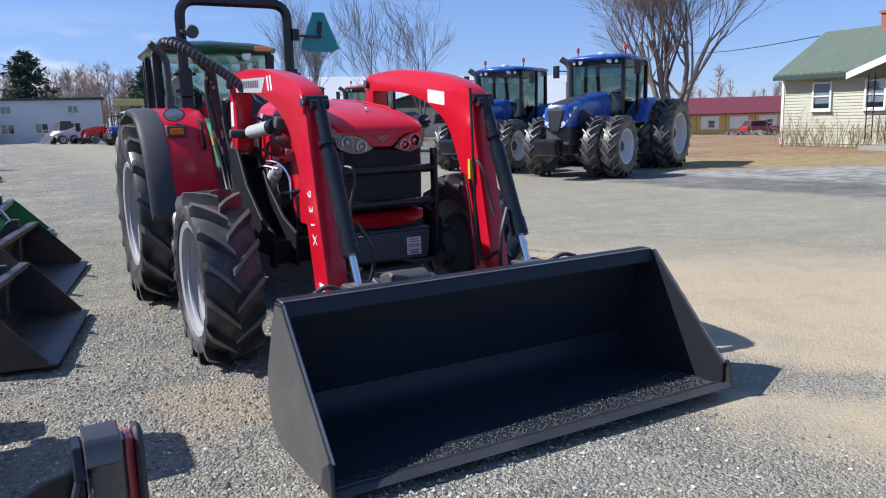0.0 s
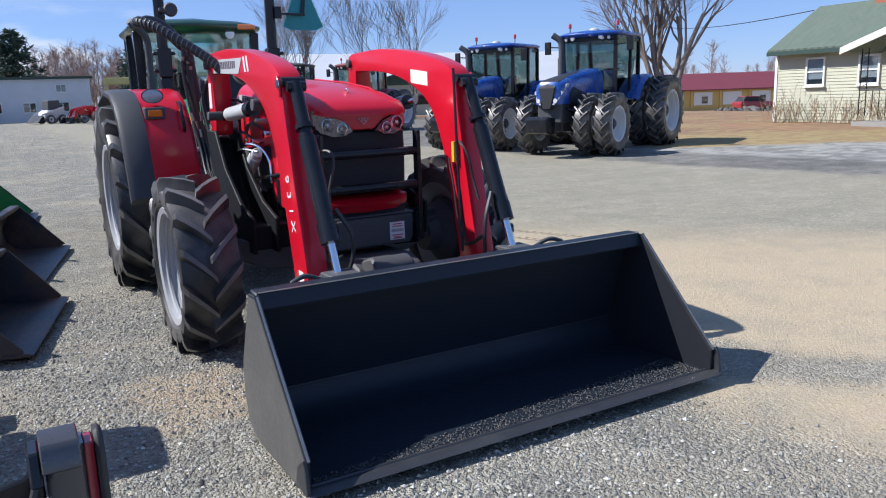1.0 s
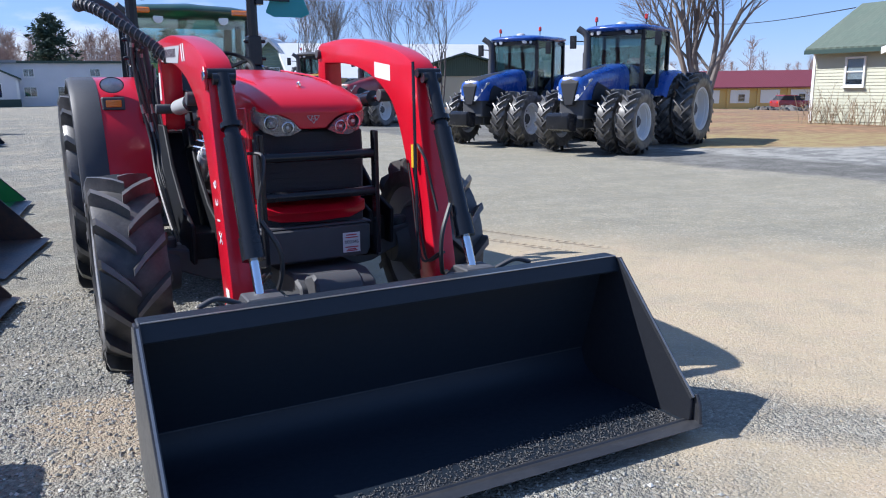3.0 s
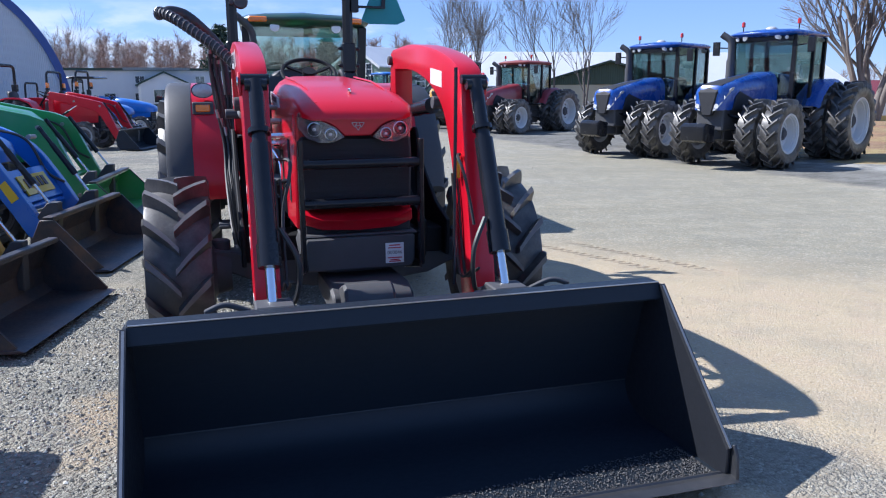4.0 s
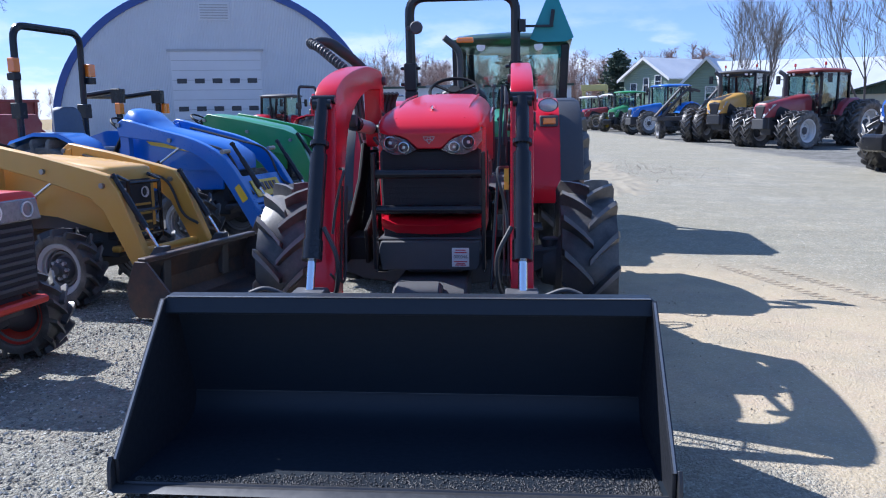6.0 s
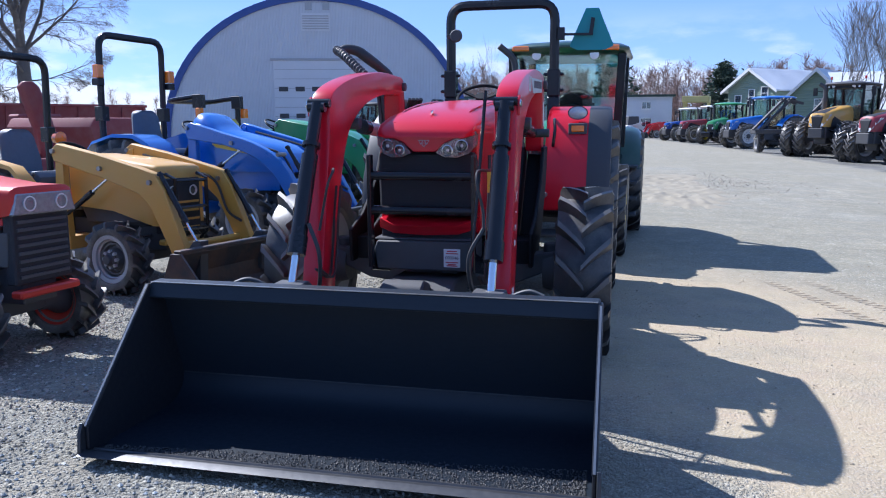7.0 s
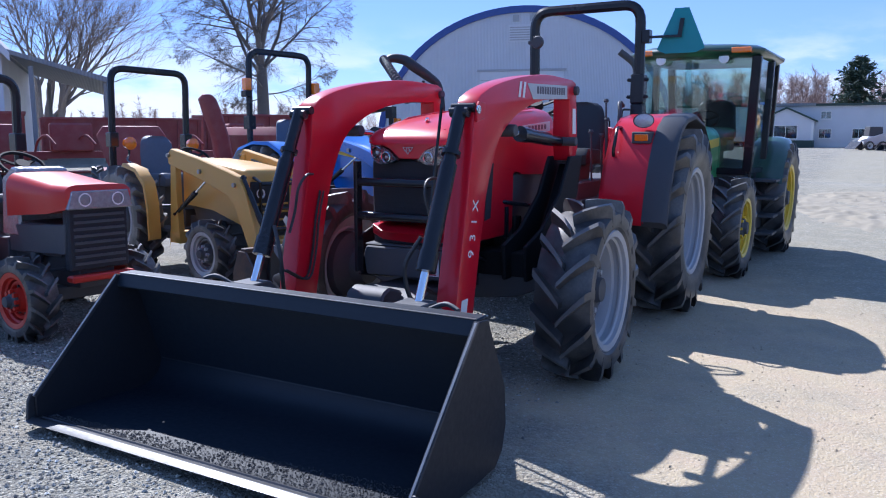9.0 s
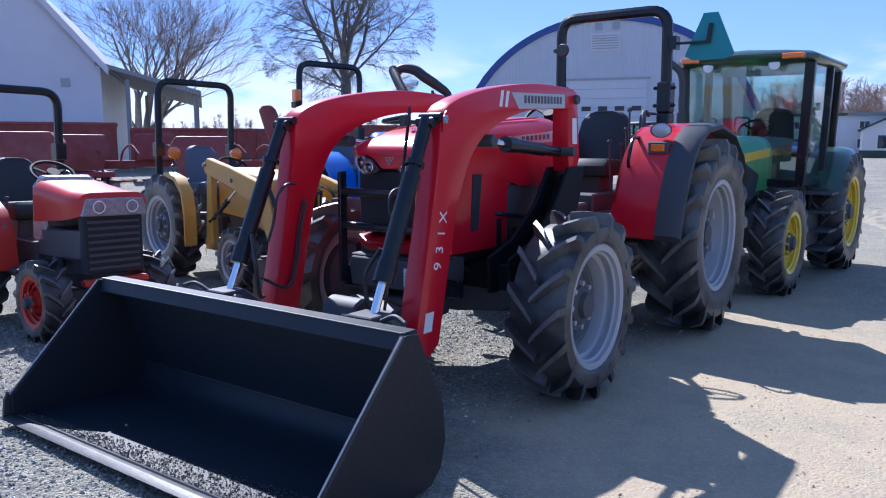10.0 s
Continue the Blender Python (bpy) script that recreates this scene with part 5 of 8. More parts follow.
# ---- compact tractors ----
def compact_tractor(m, k, body, rim, label, loader=None, bucket_mats=None, rops="up", seat_mat=None, lights="round", rubber_mat=None,
                    group="compact tractors in the yard row", nose="grille", rim_disc=0.1, bucket_high=0.46, stripe=None, guard=False, canopy=False, tall=0.0, strap=False, slim=False, boxy=False, hump=False, short=0.0, front=(0.49, 0.335), hoop=2.07, lift=0.0, perch=0.0, deep=False, plate=None):
    """A small tractor, k times the usual size, front towards -y."""
    T = thing("compact_tractor", m, label, "tractor", group)
    K = Matrix.Scale(k, 4)

    def S():
        return Shape(K)

    def SR():
        return Shape(K @ Matrix.Translation((0, -short, 0)))

    rubber_mat = rubber_mat or RUBBER_DUSTY
    for sx in (-1, 1):
        wheel(T, sx * 0.54 * k, (0.78 - short) * k, 0.58 * k, 0.31 * k, 0.31 * k, 17, rim, rubber_mat, "rear_wheel", rim_disc)
        wheel(T, sx * front[0] * k, -0.72 * k, front[1] * k, 0.21 * k, front[1] * 0.567 * k, 14, rim, rubber_mat, "front_wheel", rim_disc)
    s = S()
    s.box(-0.14, 0.14, -0.95, 0.2, 0.36, 0.62)
    s.box(-0.2, 0.2, 0.2 - short, 1.1 - short, 0.34, 0.68)
    s.box(-0.19, 0.19, -0.8, -0.1, 0.58, 0.82)
    s.cyl((-0.5, 0.78 - short, 0.575), (0.5, 0.78 - short, 0.575), 0.1)
    s.prism([(-0.46, 0.3), (-0.15, 0.26), (0.15, 0.26), (0.46, 0.3), (0.46, 0.38), (0.15, 0.36), (-0.15, 0.36), (-0.46, 0.38)], -0.78, -0.66, "y")
    for sx in (-1, 1):
        s.cyl((sx * 0.2, -0.5, 0.52), (sx * 0.2, -0.5, 0.68), 0.045)
        s.tube(smooth_path([(sx * 0.16, -0.8, 0.5), (sx * 0.22, -0.5, 0.46), (sx * 0.2, -0.1, 0.5)]), 0.014, 6)
    s.link("chassis", CHARCOAL, T, bevel=0.01)
    # bonnet
    if boxy:
        rings = [hood_ring(-1.02, 0.285, 0.60, 1.10, crown=0.16, shoulder=0.8), hood_ring(-1.0, 0.295, 0.60, 1.13, crown=0.16, shoulder=0.8), hood_ring(-0.96, 0.30, 0.60, 1.145, crown=0.16, shoulder=0.8),
                 hood_ring(-0.5, 0.31, 0.72, 1.20, crown=0.16, shoulder=0.75), hood_ring(0.02, 0.315, 0.76, 1.235, crown=0.16, shoulder=0.75)]
    elif nose == "grille":
        rings = [hood_ring(-1.03, 0.24, 0.86, 0.985, crown=0.28), hood_ring(-1.0, 0.262, 0.84, 1.012, crown=0.28), hood_ring(-0.7, 0.275, 0.84, 1.06, crown=0.28),
                 hood_ring(-0.3, 0.282, 0.82, 1.10, crown=0.28), hood_ring(0.02, 0.285, 0.80, 1.13, crown=0.28)]
    else:
        rings = [hood_ring(-1.10, 0.15, 0.80, 0.90, crown=0.5), hood_ring(-1.06, 0.22, 0.78, 0.97, crown=0.5), hood_ring(-0.88, 0.275, 0.78, 1.06, crown=0.5),
                 hood_ring(-0.5, 0.295, 0.78, 1.15, crown=0.5), hood_ring(-0.18, 0.30, 0.78, 1.21, crown=0.5)]
        if hump:
            rings += [hood_ring(-0.10, 0.30, 0.78, 1.28, crown=0.5), hood_ring(0.0, 0.29, 0.8, 1.37, crown=0.5), hood_ring(0.12, 0.27, 0.8, 1.40, crown=0.5), hood_ring(0.20, 0.20, 0.9, 1.36, crown=0.5)]
        else:
            rings += [hood_ring(0.06, 0.29, 0.8, 1.24, crown=0.5), hood_ring(0.14, 0.22, 0.9, 1.22, crown=0.5)]
    rings = [[(x, -1.04 + (y + 1.04) * (1 - short / 1.06), z + lift * (1.0 if y < -0.95 else 0.62) + tall * (0.5 if y < -0.95 else 1.0)) for x, y, z in r] for r in rings]
    hood = S().loft(rings).link("bonnet", body, T, smooth=45)
    for sx in (-1, 1):
        S().prism([(-0.95, 0.62), (-0.1 - short, 0.60), (-short, 0.80), (-0.97, 0.84)], sx * 0.215, sx * 0.245).link("side_panel", body if nose != "grille" else CHARCOAL, T, bevel=0.006)
        if stripe:
            S().prism([(-0.80, 0.97), (-0.2, 1.06), (-0.15, 1.10), (-0.5, 1.06)], sx * 0.300, sx * 0.306).link("side_stripe", stripe, hood)
    g = (S().box(-0.235, 0.235, -1.035, -0.92, 0.52, 1.02) if boxy else S().box(-0.235 if lift else -0.215, 0.235 if lift else 0.215, -1.0, -0.92, 0.50, 0.85 + lift)).link("grille", GRILLE, T, bevel=0.01)
    for z in (0.55, 0.60, 0.65, 0.70, 0.75, 0.80, 0.85, 0.90) if lift else (0.56, 0.64, 0.72, 0.80):
        S().box(-0.20, 0.20, -1.047 if boxy else -1.012, -1.035 if boxy else -1.0, z - 0.010, z + 0.010).link("grille_slat", body if boxy else CHARCOAL, g)
    if nose == "grille" and not boxy:
        S().prism([(-0.262, 0.835 + lift), (0.262, 0.835 + lift), (0.225, 0.97 + lift), (-0.225, 0.97 + lift)], -1.04, -1.0, "y").link("lamp_panel", LAMPGREY, T, "pale grey headlamp panel", bevel=0.008)
    for sx in (-1, 1):
        S().lathe([(0.02, 0.0), (0.0, 0.045), (-0.012, 0.05), (-0.012, 0.04)], 16, (sx * 0.13, -1.038 if nose == "grille" else -1.02, (0.905 + lift) if nose == "grille" else 0.86), "y").link("headlamp", LAMPCUP, T)
        S().lathe([(-0.01, 0.042), (-0.02, 0.02), (-0.021, 0.0)], 14, (sx * 0.13, -1.038 if nose == "grille" else -1.02, (0.905 + lift) if nose == "grille" else 0.86), "y").link("lens", LENS, T)
    S().box(-0.25, 0.25, -1.05, -0.96, 0.42, 0.47).link("bumper", body if nose == "grille" else CHARCOAL, T, bevel=0.012)
    if guard:
        s = S()
        for x in (-0.2, 0.2):
            s.tube([(x, -1.05, 0.45), (x, -1.14, 0.52), (x, -1.14, 1.02), (x, -1.03, 1.06)], 0.017, 6)
        for z in (0.56, 0.76, 1.0):
            s.tube([(-0.2, -1.14, z), (0.2, -1.14, z)], 0.017, 6)
        s.link("brush_guard", BLACK, T)
    # dash, platform, steering
    SR().prism([(0.02, 0.7), (0.28, 0.7), (0.24, 1.08 + 0.6 * lift), (0.10, 1.17 + 0.6 * lift), (0.0, 1.15 + 0.6 * lift)], -0.2, 0.2).link("dash", LAMPGREY if lift else CHARCOAL, T, bevel=0.015)
    SR().box(-0.44, 0.44, 0.05, 0.55, 0.46, 0.49).link("footboard", CHARCOAL, T, bevel=0.006)
    steering_wheel(T, Vector((0, 0.30 - short, 1.24)) * k, 0.17 * k, 34)
    seat(T, 0, (0.80 - short) * k, (0.84 + perch) * k, 0.44 * k, seat_mat or SEATM, (0.46 + 0.6 * perch) * k)
    for x in (-0.28, 0.3, 0.34):
        SR().tube([(x, 0.6, 0.7), (x, 0.55, 1.02)], 0.008, 6).ball((x, 0.55, 1.03), 0.02, 8).link("lever", CHARCOAL, T)
    low = 0.16 if short else 0.0
    arc = [(0.16, 0.66), (0.22, 0.92), (0.36, 1.10), (0.56, 1.19), (0.85, 1.20), (1.15, 1.12), (1.30, 0.96)]
    if strap:
        arc = [(0.12, 0.42), (0.14, 0.75), (0.20, 0.98), (0.36, 1.12), (0.62, 1.17)]
    arc = [(y, z - low) for y, z in arc]
    for sx in (-1, 1):
        s = SR()
        s.loft([[(sx * x, y, z) for x in (0.53 if strap else 0.36, 0.66 if strap else 0.69)] + [(sx * (0.67 if strap else 0.70), y + 0.01, z - 0.035), (sx * (0.65 if strap else 0.68), y + 0.01, z - 0.03), (sx * (0.53 if strap else 0.36), y + 0.01, z - 0.025)] for y, z in arc])
        f = s.link("fender", body, T, smooth=50)
        if not strap:
            SR().prism([(0.2, 0.6)] + arc[1:] + [(1.2, 0.6)], sx * 0.35, sx * 0.37).link("inner_wall", body, f)
        if lights == "round":
            s = SR().lathe([(0.035, 0.0), (0.035, 0.06), (-0.035, 0.072), (-0.046, 0.045), (-0.05, 0.0)], 16, (sx * 0.39, 0.98, 1.38), "y")
            s.link("marker_lamp", AMBER, T, "round amber marker lamp")
            SR().tube(smooth_path([(sx * 0.53, 0.6, 1.14), (sx * 0.48, 0.85, 1.20), (sx * 0.39, 0.99, 1.26), (sx * 0.39, 0.99, 1.34)]), 0.012, 6).link("lamp_stalk", BLACK, T)
    # roll bar
    if rops == "up":
        pr = rounded([(-0.46, 1.22, 0.62), (-0.46, 1.22, 1.4), (-0.46, 1.20, hoop), (0.46, 1.20, hoop), (0.46, 1.22, 1.4), (0.46, 1.22, 0.62)], 0.15, 5)
        rb = SR().tube(pr, 0.04, 8, 0.8, up=(0, 1, 0), turn=math.pi / 8).link("roll_bar", BLACK, T, "black steel roll bar")
        for sx in (-1, 1):
            SR().box(sx * 0.46 - 0.05, sx * 0.46 + 0.05, 1.16, 1.28, 1.34, 1.5).link("hinge", BLACK, rb, bevel=0.008)
            if lights == "square":
                SR().box(sx * 0.53 - 0.045, sx * 0.53 + 0.045, 1.12, 1.20, -0.470 + hoop, -0.330 + hoop).link("marker_lamp", AMBER, T, "square amber marker lamp", bevel=0.01)
                SR().box(sx * 0.53 - 0.045, sx * 0.53 + 0.045, 1.12, 1.22, -0.550 + hoop, -0.475 + hoop).link("lamp_housing", BLACK, T, bevel=0.008)
        if canopy:
            SR().prism([(0.1, 2.08), (1.35, 2.08), (1.4, 2.11), (1.2, 2.18), (0.2, 2.18), (0.05, 2.11)], -0.62, 0.62).link("canopy", BLACK, T, bevel=0.02)
    elif rops == "folded":
        rb = None
        for sx in (-1, 1):
            s = SR()
            s.tube([(sx * 0.46, 1.22, 0.62), (sx * 0.46, 1.22, 1.62)], 0.04, 8)
            s.box(sx * 0.46 - 0.055, sx * 0.46 + 0.055, 1.15, 1.29, 1.50, 1.68)
            s.link("roll_bar_post", BLACK, T, bevel=0.006)
            SR().box(sx * 0.54 - 0.045, sx * 0.54 + 0.045, 1.12, 1.20, 1.36, 1.50).link("marker_lamp", AMBER, T, "square amber marker lamp", bevel=0.01)
        pr = rounded([(-0.46, 1.20, 1.66), (-0.46, 1.74, 1.60), (0.46, 1.74, 1.60), (0.46, 1.20, 1.66)], 0.12, 4)
        SR().tube(pr, 0.036, 8).link("folded_hoop", BLACK, T, "folded black roll bar hoop")
    # loader
    if loader:
        for sx in (-1, 1):
            s = S()
            s.prism([(-0.10, 0.36), (0.08, 0.36), (0.05, 0.9), (0.03, 1.26), (-0.06, 1.28), (-0.06, 0.9)], sx * 0.385, sx * 0.45)
            s.box(min(sx * 0.16, sx * 0.45), max(sx * 0.16, sx * 0.45), -0.1, 0.08, 0.36, 0.48)
            s.link("loader_tower", loader, T, bevel=0.006)
            poly = [(0.06, 1.27), (0.03, 1.17), (-0.55, 1.03), (-0.98, 0.90), (-1.10, 0.80), (-1.40, 0.25), (-1.52, 0.22), (-1.54, 0.30), (-1.26, 0.95), (-1.16, 1.08), (-1.02, 1.12), (-0.5, 1.24), (-0.02, 1.33)]
            if slim:
                poly = [(0.06, 1.27), (0.03, 1.15)] + [(p.y, p.z) for p in smooth_path([(0, -0.4, 1.10), (0, -0.75, 1.0), (0, -1.02, 0.83), (0, -1.22, 0.55), (0, -1.40, 0.25)], 3)] + [(-1.52, 0.22), (-1.54, 0.30)]
                poly += [(p.y, p.z) for p in smooth_path([(0, -1.36, 0.62), (0, -1.14, 0.93), (0, -0.82, 1.11), (0, -0.4, 1.22), (0, -0.02, 1.32)], 3)]
            if deep:
                poly = [(0.06, 1.27), (0.03, 1.08), (-0.6, 0.93), (-1.0, 0.82), (-1.12, 0.72), (-1.40, 0.25), (-1.52, 0.22), (-1.54, 0.30), (-1.27, 0.93), (-1.18, 1.07), (-1.04, 1.13), (-0.5, 1.25), (-0.02, 1.34)]
            a = S().prism(poly, sx * 0.40, sx * 0.475).link("loader_arm", loader, T, bevel=0.008)
            for y, z in ((0.02, 1.26), (-1.12, 1.0), (-1.47, 0.27), (-0.55, 1.11)):
                S().cyl((sx * 0.375, y, z), (sx * 0.50, y, z), 0.022, n=10).link("pivot_pin", STEEL, a)
            if stripe:
                S().prism([(-1.30, 0.52), (-1.22, 0.66), (-1.27, 0.70), (-1.36, 0.56)], sx * 0.476, sx * 0.479).link("arm_decal", stripe, a)
            cylinder(T, K @ Vector((sx * 0.435, -0.02, 0.66)), K @ Vector((sx * 0.435, -0.62, 1.04)), 0.6, 0.024 * k)
            cylinder(T, K @ Vector((sx * 0.435, -1.20, 1.07)), K @ Vector((sx * 0.435, -1.60, 0.46)), 0.65, 0.024 * k)
            S().tube(smooth_path([(sx * 0.38, -0.2, 1.22), (sx * 0.37, -0.8, 1.08), (sx * 0.37, -1.1, 0.98), (sx * 0.36, -1.25, 0.7), (sx * 0.40, -1.38, 0.6)]), 0.012, 6).link("hydraulic_hose", HOSE, T)
        S().cyl((-0.42, -1.33, 0.45), (0.42, -1.33, 0.45), 0.035).link("cross_tube", loader, T)
        if plate:
            c = S().prism([(-1.36, 0.50), (-1.30, 0.46), (-1.16, 0.72), (-1.22, 0.76)], -0.40, 0.40).link("cross_panel", loader, T, bevel=0.006)
            S().prism([(-1.352, 0.56), (-1.342, 0.553), (-1.252, 0.705), (-1.262, 0.711)], -0.26, 0.26).link("name_plate", plate, c, "yellow plate with dark print")
            for x in range(5):
                S().prism([(-1.330, 0.612), (-1.322, 0.607), (-1.276, 0.682), (-1.284, 0.687)], -0.19 + 0.08 * x, -0.14 + 0.08 * x).link("print", DECAL_INK, c)
        bh = bucket_high
        prof = [(-1.72, bh), (-1.64, bh), (-1.56, 0.26), (-1.57, 0.12), (-1.64, 0.05), (-1.74, 0.03), (-2.02, 0.03)]
        sidep = [(-1.73, bh), (-1.63, bh), (-1.55, 0.26), (-1.56, 0.11), (-1.63, 0.03), (-2.0, 0.03), (-2.06, 0.06)]
        b = bucket(T, 0.80 * k, [(y * k, z * k) for y, z in prof], [(y * k, z * k) for y, z in sidep], (-2.12 * k, -1.95 * k, 0.04, 0.04), bucket_mats)
        S().box(-0.80, 0.80, -1.725, -1.65, bh, bh + 0.025).link("top_flange", bucket_mats[2], b, bevel=0.006)
        for x in (-0.42, 0.42):
            S().prism([(-1.62, 0.15), (-1.40, 0.2), (-1.42, 0.34), (-1.56, 0.52), (-1.64, 0.52)], x - 0.05, x + 0.05).link("attach_bracket", CHARCOAL, T, bevel=0.006)
    return T


OLD_BUCKET = (BUCKET_OLD, BUCKET_OLD, BUCKET_OLD)
DARK_BUCKET = (BUCKET, BUCKET, BUCKET_EDGE)
GREEN_BUCKET = (GREEN, GREEN, BUCKET_EDGE)

compact_tractor(standing(-1.22, 3.98, 86), 0.97, ORANGE, ORANGE, "small orange compact tractor with pale headlamp panel, no loader", seat_mat=SEATM, lights="none", rim_disc=0.15, short=0.30, front=(0.42, 0.315), hoop=1.98, lift=0.11)
compact_tractor(standing(-1.64, 6.32, 79), 1.0, YELLOW_OLD, GREYP, "weathered yellow compact tractor with loader and rusty bucket", loader=YELLOW_OLD,
                bucket_mats=OLD_BUCKET, seat_mat=SEAT_GREY, guard=True, boxy=True, strap=True, hoop=2.21, perch=0.07)
compact_tractor(standing(-1.85, 9.08, 79), 1.2, BLUE, GREYP, "bright blue compact tractor with loader and rusty bucket", loader=BLUE,
                bucket_mats=OLD_BUCKET, seat_mat=SEAT_GREY, lights="square", nose="round", stripe=YELLOW, bucket_high=0.43, slim=True, hump=True, hoop=2.27, perch=0.07, tall=0.03, plate=YELLOW)
compact_tractor(standing(-2.03, 12.0, 84), 1.22, GREEN, YELLOW, "green compact tractor with folded roll bar and green loader", loader=GREEN,
                bucket_mats=GREEN_BUCKET, rops="folded", seat_mat=YELLOW, lights="square", nose="round", bucket_high=0.42, deep=True, tall=0.10)
# the far row in front of the arched shed
compact_tractor(pose(-2.85, 25.3, 0, 0, 0, 75), 1.26, RED, GREYP, "small red tractor with loader and black bucket, far off", loader=RED, bucket_mats=DARK_BUCKET,
                nose="round", lights="none", group="compact tractors in the far row", hoop=1.93)
compact_tractor(pose(-3.0, 27.9, 0, 0, 0, 78), 0.95, RED, GREYP, "small red tractor with upright roll bar, far off", nose="round", lights="round", group="compact tractors in the far row")
compact_tractor(pose(-2.5, 30.1, 0, 0, 0, 75), 1.15, BLUE, WHITEP, "small blue tractor with upright roll bar, far off", nose="round", lights="square", group="compact tractors in the far row")
compact_tractor(pose(-4.2, 46.5, 0, 0, 0, 70), 1.2, BLUE, WHITEP, "blue compact tractor with black canopy and loader, far off", loader=BLUE, bucket_mats=DARK_BUCKET, nose="round", lights="none",
                canopy=True, group="compact tractors in the far row")
compact_tractor(pose(-1.9, 32.7, 0, 0, 0, 75), 1.2, BLUE, WHITEP, "blue compact tractor with roll bar, far off", nose="round", lights="square", group="compact tractors in the far row")


# ---- cab tractors ----
def cab_tractor(m, label, body, rim, roof=None, k=1.0, R=0.98, W=0.50, r=0.775, w=0.42, base=3.4, xr=0.92, xf=0.82, dual=0.60, hood=((-2.55, 1.28, 1.80), (-0.15, 1.30, 2.18)), hw=0.43,
                cab=(-0.1, 1.65, 1.30, 3.02), cw=0.78, weights=True, left_dual=True, markers=False, nose="dark", stack=True, beacons=True, group="large tractors across the yard", name="cab_tractor", stripe=None, rubber_mat=None, mirrors=True, hood_mat=None):
    """A tractor with a glazed cab, front towards -y; dual: spacing of the second wheels, 0 for none."""
    T = thing(name, m @ Matrix.Scale(k, 4) if k != 1.0 else m, label, "tractor", group)
    roof = roof or body
    rubber_mat = rubber_mat or RUBBER_DUSTY
    yf, yr = -base / 2, base / 2
    for sx in (-1, 1):
        for j in range(2 if dual else 1):
            wheel(T, sx * (xr + j * dual * 1.02), yr, R, W, R * 0.56, 20, rim, rubber_mat, "rear_wheel", 0.15 if j == 0 else -0.1)
            if j and sx < 0 and not left_dual:
                continue
            wheel(T, sx * (xf + j * dual * 0.92), yf, r, w, r * 0.54, 18, rim, rubber_mat, "front_wheel", 0.15 if j == 0 else -0.1)
    s = Shape()
    s.box(-0.25, 0.25, yf - 0.5, 0.3, r * 0.75, r * 1.5)
    s.box(-0.3, 0.3, 0.3, yr + 0.5, R * 0.55, R * 1.3)
    s.cyl((-xr - dual, yr, R), (xr + dual, yr, R), 0.14)
    s.cyl((-xf - dual * 0.9, yf, r), (xf + dual * 0.9, yf, r), 0.11)
    s.box(-0.75, -0.35, -0.3, 0.7, R * 0.5, R * 1.05)
    s.box(0.35, 0.75, -0.3, 0.7, R * 0.5, R * 1.05)
    s.link("chassis", CHARCOAL, T, bevel=0.02)
    (y0, zb0, zt0), (y1, zb1, zt1) = hood
    rings = []
    for u, ww in ((0.0, 0.62), (0.03, 0.82), (0.12, 0.95), (0.35, 1.0), (0.7, 1.03), (1.0, 1.06)):
        rise = u ** 0.7
        rings.append(hood_ring(y0 + (y1 - y0) * u, hw * ww, zb0 + (zb1 - zb0) * u, zt0 + (zt1 - zt0) * rise - (0.10 if u == 0 else 0.0), crown=0.45))
    h = Shape().loft(rings).link("bonnet", hood_mat or body, T, smooth=45)
    # nose panel and lamps
    zt = zt0
    if nose == "dark":
        strip = []
        for u, wf in ((0.0, 0.50), (0.05, 0.58), (0.15, 0.58), (0.35, 0.48), (0.6, 0.30), (0.78, 0.12)):
            y, z = y0 + (y1 - y0) * u, zt0 + (zt1 - zt0) * u ** 0.7 + 0.012 - (0.09 if u == 0 else 0)
            ww = hw * wf
            strip.append([(-ww, y, z - 0.02), (0, y - 0.005, z + 0.004), (ww, y, z - 0.02), (0, y, z - 0.05)])
        Shape().loft(strip).link("hood_panel", GRILLE, h, smooth=50)
        Shape().prism([(-hw * 0.26, zb0 - 0.12), (hw * 0.26, zb0 - 0.12), (hw * 0.56, zt - 0.1), (-hw * 0.56, zt - 0.1)], y0 - 0.04, y0 + 0.1, "y").link("grille", GRILLE, h, bevel=0.02)
    else:
        Shape().prism([(-hw * 0.6, zb0 - 0.1), (hw * 0.6, zb0 - 0.1), (hw * 0.62, zt - 0.16), (-hw * 0.62, zt - 0.16)], y0 - 0.025, y0 + 0.1, "y").link("grille", GRILLE, h, bevel=0.02)
    for sx in (-1, 1):
        # teardrop lamp that sweeps from the grille back over the shoulder
        drop = [(0.36, -0.04), (0.52, 0.0), (0.76, 0.30), (0.92, 0.70), (0.95, 0.98), (0.80, 0.86), (0.60, 0.52), (0.44, 0.18)]
        pts = [(sx * hw * a, zb0 + (zt - zb0) * b, y0 - 0.06 + 0.28 * b * abs(b) + 0.10 * a * a) for a, b in drop]
        lamp = Shape().loft([[(x, y, z) for x, z, y in pts], [(x, y + 0.14, z) for x, z, y in pts]]).link("headlamp", FROSTED, h, "tall clear teardrop headlamp", bevel=0.006)
        for a, b in ((0.55, 0.18), (0.78, 0.55)):
            Shape().lathe([(0.02, 0.0), (0.0, 0.05), (-0.012, 0.055), (-0.012, 0.04), (0.0, 0.0)], 14, (sx * hw * a, y0 - 0.062 + 0.28 * b * b + 0.10 * a * a, zb0 + (zt - zb0) * b), "y").link("reflector", LAMPCUP, lamp)
